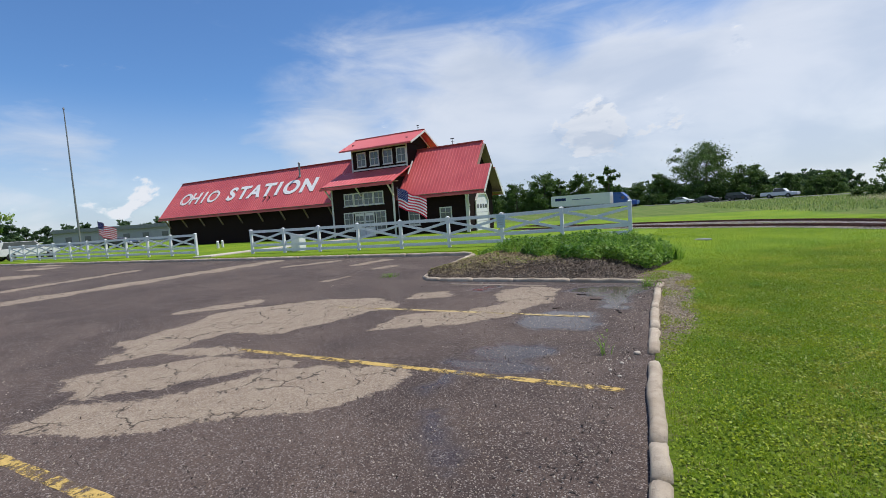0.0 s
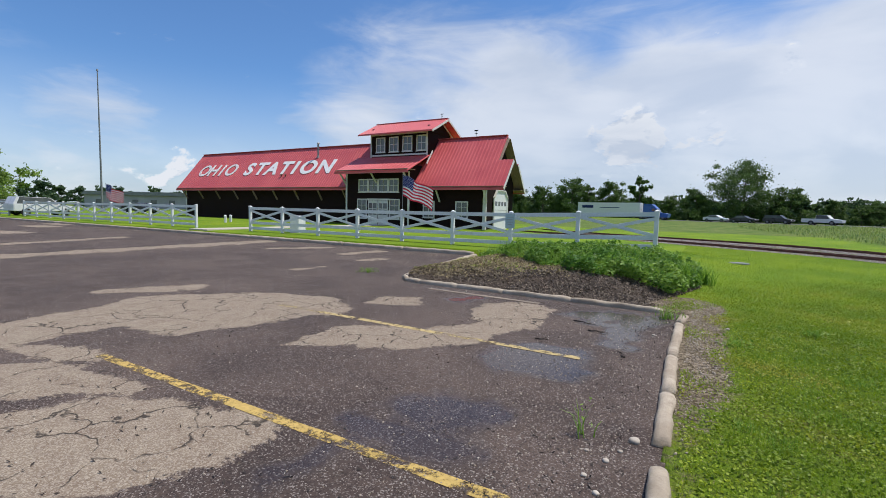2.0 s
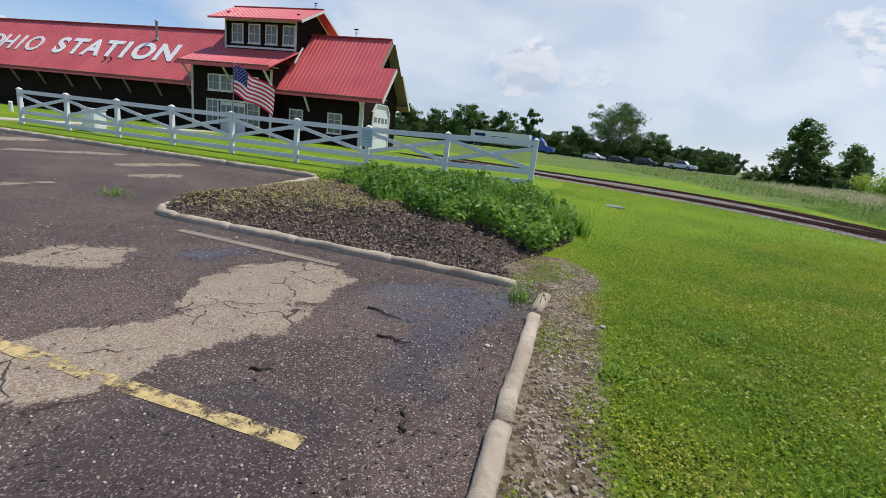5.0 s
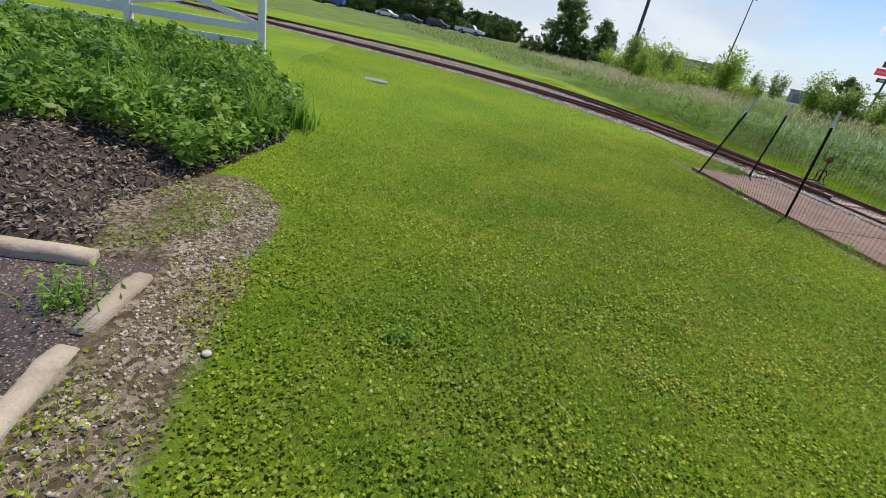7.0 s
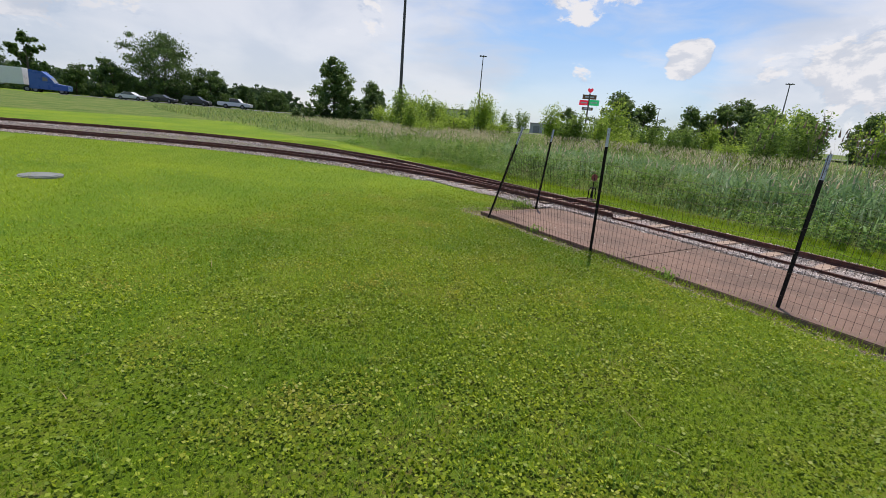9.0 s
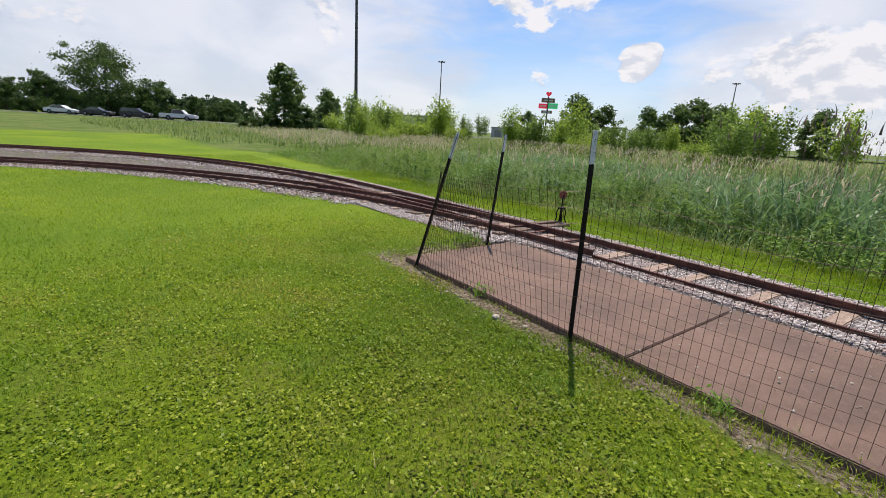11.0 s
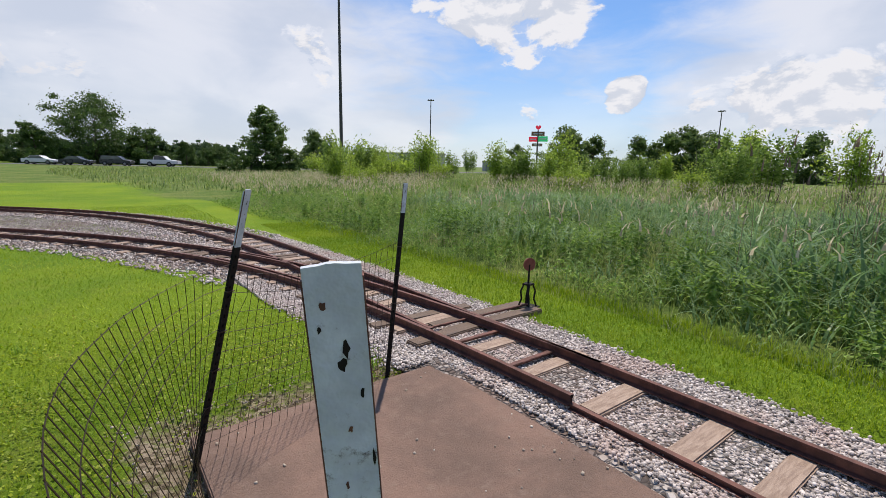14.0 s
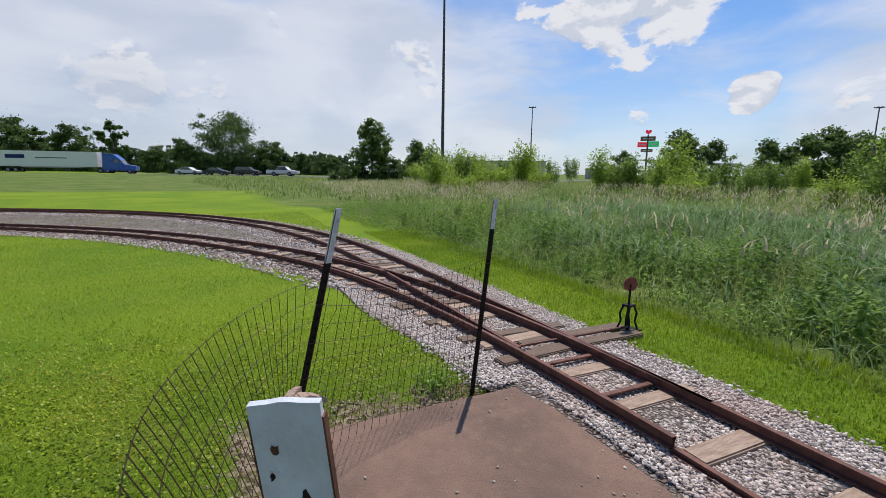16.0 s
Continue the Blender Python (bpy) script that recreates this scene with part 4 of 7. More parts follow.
def white_fence(posts, tops, label):
    f = thing("fence", label, "fence", group="white lawn fences")
    y = 16.75
    for i, (x, top) in enumerate(zip(posts, tops)):
        p = part("post", post_mesh, None, f)
        p.location = (x, y, top - 1.34)
        c = part("cap", cap_mesh, None, p)
        c.location = (0, 0, 1.335)
        if i:
            x0, t0 = posts[i - 1], tops[i - 1]
            for dz in (-0.09, -0.84, -1.12):
                r = part("rail", rail_mesh, None, f)
                r.location = ((x + x0) / 2, y, (top + t0) / 2 + dz)
                r.rotation_euler = (0, -math.atan2(top - t0, x - x0) if x > x0 else 0, 0)
                r.scale = (abs(x - x0) / 2.44, 1, 1)
            for s in (1, -1):
                w = abs(x - x0) - 0.13
                a = Vector((min(x, x0) + 0.065, y + 0.012 * s, (top + t0) / 2 - 0.465 - 0.26 * s))
                part("brace", beam(a, a + Vector((w, 0, 0.52 * s)), 0.03, 0.11, bevel=0.004), M["vinyl"], f)
    return f


right = [-20.70 + 2.44 * i for i in range(9)]
white_fence(right, [1.51, 1.5, 1.5, 1.5, 1.51, 1.52, 1.54, 1.6, 1.68], "white vinyl crossbuck fence on the lawn by the kerb")
left = [-25.5 - 2.44 * i for i in range(11)]
white_fence(left, [1.53] * 5 + [1.5] * 6, "white vinyl crossbuck fence beside the walkway opening")
far = [-53.2 - 2.44 * i for i in range(9)]
white_fence(far, [1.5] * 9, "white vinyl crossbuck fence run by the far lot edge")

bm = box((0.36, 0.02, 0.52), (0, 0, 0), 0.004)
board = thing("notice_board", "pale blue notice panel screwed to a white fence post", "sign", (-6.06, 16.66, 1.22))
part("panel", bm, M["notice"], board)
for k, w in enumerate((0.26, 0.2, 0.24, 0.16)):
    part("text_bar", box((w, 0.004, 0.025), (0, -0.013, 0.14 - 0.09 * k)), M["far_wall"], board)
box_ = thing("utility_box", "white metal utility cabinet behind the fence", "utility box", (-18.1, 17.6, 0.2))
part("body", box((0.62, 0.5, 0.85), (0, 0, 0.43), 0.02), M["vinyl"], box_)
part("lid", box((0.68, 0.56, 0.05), (0, 0, 0.88), 0.01), M["vinyl"], box_)
part("door", box((0.5, 0.02, 0.68), (0, -0.255, 0.42), 0.006), M["vinyl"], box_)
for x, y in ((-32.2, 23.2), (-33.1, 24.3)):
    b = thing("bollard", "short white post standing in the lawn", "bollard", (x, y, 0.2), "lawn bollards")
    part("post", rod((0, 0, -0.1), (0, 0, 0.55), 0.1, 0.1, 12), M["vinyl"], b)
    part("cap", rod((0, 0, 0.55), (0, 0, 0.61), 0.11, 0.05, 12), M["vinyl"], b)

# ---- station building ----
RY, RZ, EY, EZ, XL, XR = 35.2, 7.6, 31.7, 3.3, -53.6, -13.9     # ridge, front eave, ends
BY = 2 * RY - EY
FW, BW = 32.45, 37.95                                            # front and back wall
station = thing("station_building", "dark brown wooden station with a red metal roof", "building")


def wall_box(x0, x1, y0, y1, z0, z1, mat="siding", name="wall"):
    return part(name, box((x1 - x0, y1 - y0, z1 - z0), ((x0 + x1) / 2, (y0 + y1) / 2, (z0 + z1) / 2)), M[mat], station)


def siding_wall(x0, x1, y, z0, z1, name="wall"):
    """A wall of lapped boards facing -y, one stepped sheet."""
    n = int((z1 - z0) / 0.2)
    prof = [(0.17, z0)]
    for i in range(n):
        a, b = z0 + (z1 - z0) * i / n, z0 + (z1 - z0) * (i + 1) / n
        prof += [(-0.016, a), (0.004, b)]
    prof.append((0.17, z1))
    bm = bmesh.new()
    p = [bm.verts.new((x0, y + d, z)) for d, z in prof]
    q = [bm.verts.new((x1, y + d, z)) for d, z in prof]
    for i in range(len(prof)):
        j = (i + 1) % len(prof)
        bm.faces.new((p[i], p[j], q[j], q[i]))
    bm.faces.new(p), bm.faces.new(q)
    bmesh.ops.recalc_face_normals(bm, faces=bm.faces)
    return part(name, bm, M["siding"], station)


siding_wall(-52.9, -14.4, FW, 0.15, 3.9)
wall_box(-52.9, -14.4, BW - 0.15, BW, 0.15, 3.9)


def gable_wall(x0, x1, door):
    bm = bmesh.new()
    prof = [(FW, 0.15), (BW, 0.15), (BW, 3.9), (RY, 7.35), (FW, 3.9)]
    a = [bm.verts.new((x0, y, z)) for y, z in prof]
    b = [bm.verts.new((x1, y, z)) for y, z in prof]
    bm.faces.new(a), bm.faces.new(b[::-1])
    for i in range(5):
        j = (i + 1) % 5
        bm.faces.new((a[i], a[j], b[j], b[i]))
    bmesh.ops.recalc_face_normals(bm, faces=bm.faces)
    part("gable_wall", bm, M["siding"], station)


gable_wall(-52.9, -52.75, False)
gable_wall(-14.55, -14.4, True)


def slope_panel(name, x0, x1, y0, z0, y1, z1, ribs=0.3, thick=0.06, parent=None, rib_h=0.022):
    """A ribbed sheet metal roof slope from the eave (y0, z0) up to (y1, z1), one folded sheet."""
    run = Vector((0, y1 - y0, z1 - z0))
    n = Vector((1, 0, 0)).cross(run).normalized()
    if n.z < 0:
        n = -n
    prof = [(x0, 0.0)]
    k = int((x1 - x0) / ribs)
    for i in range(k):
        c = x0 + (x1 - x0) * (i + 0.5) / k
        prof += [(c - 0.035, 0.0), (c - 0.018, rib_h), (c + 0.018, rib_h), (c + 0.035, 0.0)]
    prof.append((x1, 0.0))
    bm = bmesh.new()
    lo = [bm.verts.new(Vector((x, y0, z0)) + n * h) for x, h in prof]
    hi = [bm.verts.new(Vector((x, y1, z1)) + n * h) for x, h in prof]
    for i in range(len(prof) - 1):
        bm.faces.new((lo[i], lo[i + 1], hi[i + 1], hi[i]))
    ends = [bm.verts.new(Vector((x, y, z)) - n * thick) for x, y, z in ((x0, y0, z0), (x1, y0, z0), (x1, y1, z1), (x0, y1, z1))]
    bm.faces.new(ends)
    bm.faces.new((lo[0], hi[0], ends[3], ends[0])), bm.faces.new((lo[-1], ends[1], ends[2], hi[-1]))
    bm.faces.new([*lo, ends[1], ends[0]]), bm.faces.new([*hi, ends[2], ends[3]])
    bmesh.ops.recalc_face_normals(bm, faces=bm.faces)
    return part(name, bm, M["roof"], parent or station)


MY, MZ = 33.5, RZ - (RY - 33.5) * (RZ - EZ) / (RY - EY)        # the step at the gable ends
roof_front = slope_panel("roof_slope", XL, XR, EY, EZ, RY, RZ)
slope_panel("roof_slope", XL, XR, BY, EZ, RY, RZ)
slope_panel("roof_apron", XR, XR + 1.25, EY, EZ, MY, MZ)
slope_panel("roof_apron", XR, XR + 0.3, BY, EZ, 2 * RY - MY, MZ)
part("ridge_cap", beam((XL, RY, RZ + 0.02), (XR, RY, RZ + 0.02), 0.32, 0.05), M["roof"], station)
for y in (EY, BY):
    part("fascia", beam((XL, y, EZ - 0.09), (XR + (1.25 if y == EY else 0.3), y, EZ - 0.09), 0.05, 0.14), M["roof"], station)
# boarded soffits under the eaves and gable overhang
s = -1
for y0, y1 in ((EY, FW), (BY, BW)):
    part("soffit", beam((XL + 0.05, (y0 + y1) / 2, EZ + 0.12), (XR + (1.2 if y0 == EY else 0.25), (y0 + y1) / 2, EZ + 0.12), abs(y1 - y0), 0.05), M["soffit"], station)
for sy in (-1, 1):
    a, b = Vector((XR - 0.25, RY + sy * 0.1, RZ - 0.28)), Vector((XR - 0.25, RY + sy * (RY - EY), EZ - 0.1))
    part("rake_soffit", beam(a, b, 0.9, 0.04), M["soffit"], station)
    ext = 1.25 if sy < 0 else 0.3
    a, b = Vector((XR + ext / 2, RY + sy * (RY - MY), MZ - 0.12)), Vector((XR + ext / 2, RY + sy * (RY - EY), EZ - 0.12))
    part("rake_soffit", beam(a, b, ext - 0.05, 0.04), M["soffit"], station)
    a, b = Vector((XR + ext + 0.01, RY + sy * (RY - MY), MZ - 0.1)), Vector((XR + ext + 0.01, RY + sy * (RY - EY), EZ - 0.1))
    part("bargeboard", beam(a, b, 0.04, 0.2), M["trim"], station)
# eave brackets
for i in range(9):
    x = -52.5 + 3.05 * i
    part("bracket", beam((x, FW - 0.02, 2.25), (x, EY + 0.12, 3.18), 0.11, 0.13, bevel=0.01), M["soffit"], station)
for x in (-18.4, -14.3):
    part("bracket", beam((x, FW - 0.02, 2.25), (x, EY + 0.12, 3.18), 0.11, 0.13, bevel=0.01), M["trim"], station)
part("corner_board", box((0.2, 0.05, 3.4), (-14.5, FW - 0.03, 1.85), 0.01), M["trim"], station)
part("corner_board", box((0.05, 0.2, 3.4), (-14.38, FW + 0.06, 1.85), 0.01), M["trim"], station)
part("corner_board", box((0.18, 0.05, 3.3), (-52.8, FW - 0.03, 1.85), 0.01), M["trim"], station)


def window(x0, x1, z0, z1, y, cols=2, rows=2, parent=None):
    w = thing("window", "", "", ((x0 + x1) / 2, y, (z0 + z1) / 2))
    w.parent = parent or station
    W, H = x1 - x0, z1 - z0
    bm = bmesh.new()
    for sx in (-1, 1):
        box((0.09, 0.07, H), (sx * (W / 2 - 0.045), 0, 0), 0.006, bm)
    for sz in (-1, 1):
        box((W - 0.18, 0.068, 0.09), (0, 0, sz * (H / 2 - 0.045)), 0.006, bm)
    for i in range(1, cols):
        box((0.03, 0.05, H - 0.18), (-W / 2 + W * i / cols, 0.004, 0), 0, bm)
    for i in range(1, rows):
        box((W - 0.18, 0.046, 0.03), (0, 0.004, -H / 2 + H * i / rows), 0, bm)
    part("window_frame", bm, M["trim"], w)
    part("pane", box((W - 0.17, 0.012, H - 0.17), (0, 0.02, 0)), M["glass"], w)
    part("window_sill", box((W + 0.1, 0.12, 0.05), (0, -0.02, -H / 2 - 0.025), 0.006), M["trim"], w)
    return w


window(-16.95, -15.85, 0.95, 2.3, FW - 0.03, 2, 3)
window(-19.95, -18.85, 0.95, 2.3, FW - 0.03, 2, 3)
# centre block with porch roof
TW = 31.3
TL, TR = -27.1, -20.6
siding_wall(TL, TR, TW, 0.1, 5.0)
wall_box(TL, TL + 0.15, TW + 0.18, FW + 1.5, 0.1, 5.2)
wall_box(TR - 0.15, TR, TW + 0.18, FW + 1.5, 0.1, 5.2)
for x in (TL, TR):
    part("corner_board", box((0.17, 0.06, 4.5), (x, TW - 0.03, 2.35), 0.01), M["trim"], station)
slope_panel("porch_roof", -27.6, -20.0, 30.25, 4.62, 33.4, 6.12, 0.4)
part("porch_fascia", beam((-27.6, 30.24, 4.5), (-20.0, 30.24, 4.5), 0.05, 0.16), M["roof"], station)
part("porch_soffit", beam((-27.5, 30.85, 4.72), (-20.1, 30.85, 4.72), 1.1, 0.05), M["soffit"], station)
for x in (-27.1, -20.55):
    part("brace", beam((x, TW - 0.03, 3.55), (x, 30.4, 4.5), 0.1, 0.12, bevel=0.01), M["trim"], station)
    part("brace", beam((x, 30.42, 4.55), (x, 33.2, 5.85), 0.1, 0.14, bevel=0.01), M["trim"], station)
part("brace", beam((-23.85, TW - 0.03, 3.7), (-23.85, 30.5, 4.5), 0.1, 0.12, bevel=0.01), M["trim"], station)
for x0 in (-25.75, -24.7, -23.65, -22.6):
    window(x0, x0 + 1.03, 2.95, 4.05, TW - 0.03, 2, 2)
window(-25.9, -24.85, 0.75, 2.4, TW - 0.03, 2, 3)
window(-22.5, -21.45, 0.75, 2.4, TW - 0.03, 2, 3)
for k, x0 in enumerate((-24.72, -23.66)):
    d = thing("door", "", "", (x0 + 0.52, TW - 0.02, 1.2))
    d.parent = station
    bm = bmesh.new()
    box((1.0, 0.05, 2.15), (0, 0, 0), 0.006, bm)
    part("door_leaf", bm, M["trim"], d)
    for i in (-0.22, 0.22):
        for j in (0.1, 0.62):
            part("pane", box((0.36, 0.02, 0.44), (i, -0.03, j)), M["glass"], d)
    part("door_panel", box((0.7, 0.02, 0.5), (0, -0.03, -0.62), 0.008), M["trim"], d)
    part("door_handle", rod((0.38 - 0.76 * k, -0.03, -0.1), (0.38 - 0.76 * k, -0.11, -0.1), 0.02), M["black_steel"], d)
part("door_frame", box((2.35, 0.06, 0.12), (-23.67, TW - 0.035, 2.36), 0.006), M["trim"], station)
# raised clerestory
CY = 33.35
siding_wall(-26.15, -20.2, CY, 5.9, 8.1)
wall_box(-26.15, -26.0, CY + 0.18, 37.0, 5.9, 8.6)
wall_box(-20.35, -20.2, CY + 0.18, 37.0, 5.9, 8.6)
for x in (-26.1, -20.25):
    part("corner_board", box((0.13, 0.06, 2.0), (x, CY - 0.03, 7.05), 0.01), M["trim"], station)
for z in (8.0, 6.22):
    part("band", box((5.7, 0.06, 0.14), (-23.17, CY - 0.04, z), 0.01), M["trim"], station)
for i in range(4):
    x0 = -25.55 + 1.42 * i
    window(x0, x0 + 1.0, 6.48, 7.78, CY - 0.03, 2, 2)
slope_panel("clerestory_roof", -26.95, -19.35, 32.55, 8.02, RY, 9.32, 0.3)
slope_panel("clerestory_roof", -26.95, -19.35, 2 * RY - 32.55, 8.02, RY, 9.32, 0.3)
part("ridge_cap", beam((-26.95, RY, 9.34), (-19.35, RY, 9.34), 0.26, 0.05), M["roof"], station)
part("fascia", beam((-26.95, 32.54, 7.95), (-19.35, 32.54, 7.95), 0.05, 0.12), M["roof"], station)
bm = bmesh.new()
vs = [bm.verts.new(v) for v in ((-20.1, 33.4, 8.05), (-20.1, 37.0, 8.05), (-20.1, RY, 9.15))]
ws = [bm.verts.new((v.co.x - 0.1, v.co.y, v.co.z)) for v in vs]
bm.faces.new(vs), bm.faces.new(ws[::-1])
for i in range(3):
    bm.faces.new((vs[i], vs[(i + 1) % 3], ws[(i + 1) % 3], ws[i]))
bmesh.ops.recalc_face_normals(bm, faces=bm.faces)
part("gable_wall", bm, M["siding"], station)
for sy in (-1, 1):
    part("bargeboard", beam((-19.33, RY, 9.2), (-19.33, RY + sy * 2.6, 7.92), 0.04, 0.16), M["trim"], station)
    part("bargeboard", beam((-20.05, 33.0, 5.35), (-20.05, 33.9, 6.5), 0.05, 0.14) if sy < 0 else beam((-20.05, RY, 9.1), (-20.05, 37.3, 8.0), 0.05, 0.1), M["trim"], station)
# engine door in the gable end
g = thing("engine_door", "", "", (-14.36, 35.2, 0.15))
g.parent = station
bm = bmesh.new()
prof = [(-1.35, 0), (1.35, 0), (1.35, 2.5), (0.8, 3.1), (-0.8, 3.1), (-1.35, 2.5)]
a = [bm.verts.new((-0.03, y, z)) for y, z in prof]
b = [bm.verts.new((0.04, y, z)) for y, z in prof]
bm.faces.new(a), bm.faces.new(b[::-1])
for i in range(6):
    bm.faces.new((a[i], a[(i + 1) % 6], b[(i + 1) % 6], b[i]))
bmesh.ops.recalc_face_normals(bm, faces=bm.faces)
part("door_leaf", bm, M["vinyl"], g)
for i in range(6):
    p, q = prof[i], prof[(i + 1) % 6]
    if i:
        part("door_trim", beam((0.05, *p), (0.05, *q), 0.16, 0.08), M["trim"], g)
for i in range(4):
    part("pane", box((0.02, 0.42, 0.34), (0.045, -0.9 + 0.6 * i, 2.05)), M["glass"], g)
for z in (0.8, 1.55):
    part("rail_joint", box((0.012, 2.6, 0.03), (0.044, 0, z)), M["far_wall"], g)
# stove pipe, roof vents, weathervanes
pz = lambda y: RZ - (RY - y) * (RZ - EZ) / (RY - EY)
pipe = thing("stove_pipe", "grey metal stove pipe through the red roof", "chimney", (-33.6, 34.35, pz(34.35) - 0.05))
part("pipe", rod((0, 0, 0), (0, 0, 1.35), 0.09, 0.09, 12), M["galv"], pipe)
part("cap", rod((0, 0, 1.35), (0, 0, 1.48), 0.15, 0.04, 12), M["galv"], pipe)
part("flashing", rod((0, 0, -0.05), (0, 0, 0.2), 0.2, 0.1, 12), M["galv"], pipe)
for x in (-37.0, -36.4):
    v = thing("roof_vent", "small dark vent on the red roof", "vent", (x, 32.7, pz(32.7)), "roof vents")
    part("vent_pipe", rod((0, 0, -0.05), (0, 0, 0.22), 0.07, 0.07, 10), M["rust"], v)
    part("cap", rod((0, 0, 0.2), (0, 0, 0.28), 0.11, 0.05, 10), M["rust"], v)
for x, z, s in ((-16.7, RZ, 0.7), (-20.0, 9.35, 0.5)):
    v = thing("weathervane", "small dark metal weathervane on the roof ridge", "weathervane", (x, RY, z), "weathervanes")
    part("spindle", rod((0, 0, -0.05), (0, 0, 0.85 * s), 0.025, 0.015, 8), M["black_steel"], v)
    for ax2 in ((1, 0), (0, 1)):
        part("arm", rod((-0.2 * ax2[0] * s, -0.2 * ax2[1] * s, 0.45 * s), (0.2 * ax2[0] * s, 0.2 * ax2[1] * s, 0.45 * s), 0.015), M["black_steel"], v)
    part("arrow", box((0.5 * s, 0.02, 0.12 * s), (0, 0, 0.78 * s), 0.004), M["black_steel"], v)
# roof lettering
slope = math.atan2(RZ - EZ, RY - EY)


def letter(ch, x, w, size, mat, worn):
    cu = bpy.data.curves.new("letter", "FONT")
    cu.body, cu.size, cu.extrude, cu.offset = ch, size, 0.012, 0.085 if not worn else 0.04
    cu.align_x = "CENTER"
    cu.materials.append(mat)
    ob = new("letter", cu)
    ob.parent = roof_front
    y = 32.95
    nrm = Vector((0, -math.sin(slope), math.cos(slope)))
    ob.matrix_basis = Matrix.Translation(Vector((x, y, pz(y))) + nrm * 0.035) @ Euler((slope, 0, 0)).to_matrix().to_4x4() @ Matrix.Diagonal((w, 1, 1, 1))
    return ob


for ch, x in zip("OHIO", (-50.6, -48.9, -47.4, -45.8)):
    letter(ch, x, 1.0, 2.35, M["letter_worn"], True)
for ch, x in zip("STATION", (-42.7, -40.9, -39.1, -37.2, -35.75, -33.95, -31.65)):
    letter(ch, x, 1.08, 2.4, M["letter"], False)

# ---- wire fence with steel posts ----
POSTS = [((7.43, 14.19), (7.70, 13.91, 1.50), 1.22), ((8.83, 14.54), (8.955, 14.485, 1.50), 1.28), ((7.39, 12.00), (7.215, 11.895, 1.565), 1.345), ((7.56, 9.88), (7.66, 9.86, 1.48), 1.25), ((7.5, 7.3), (7.42, 7.28, 1.5), 1.27)]


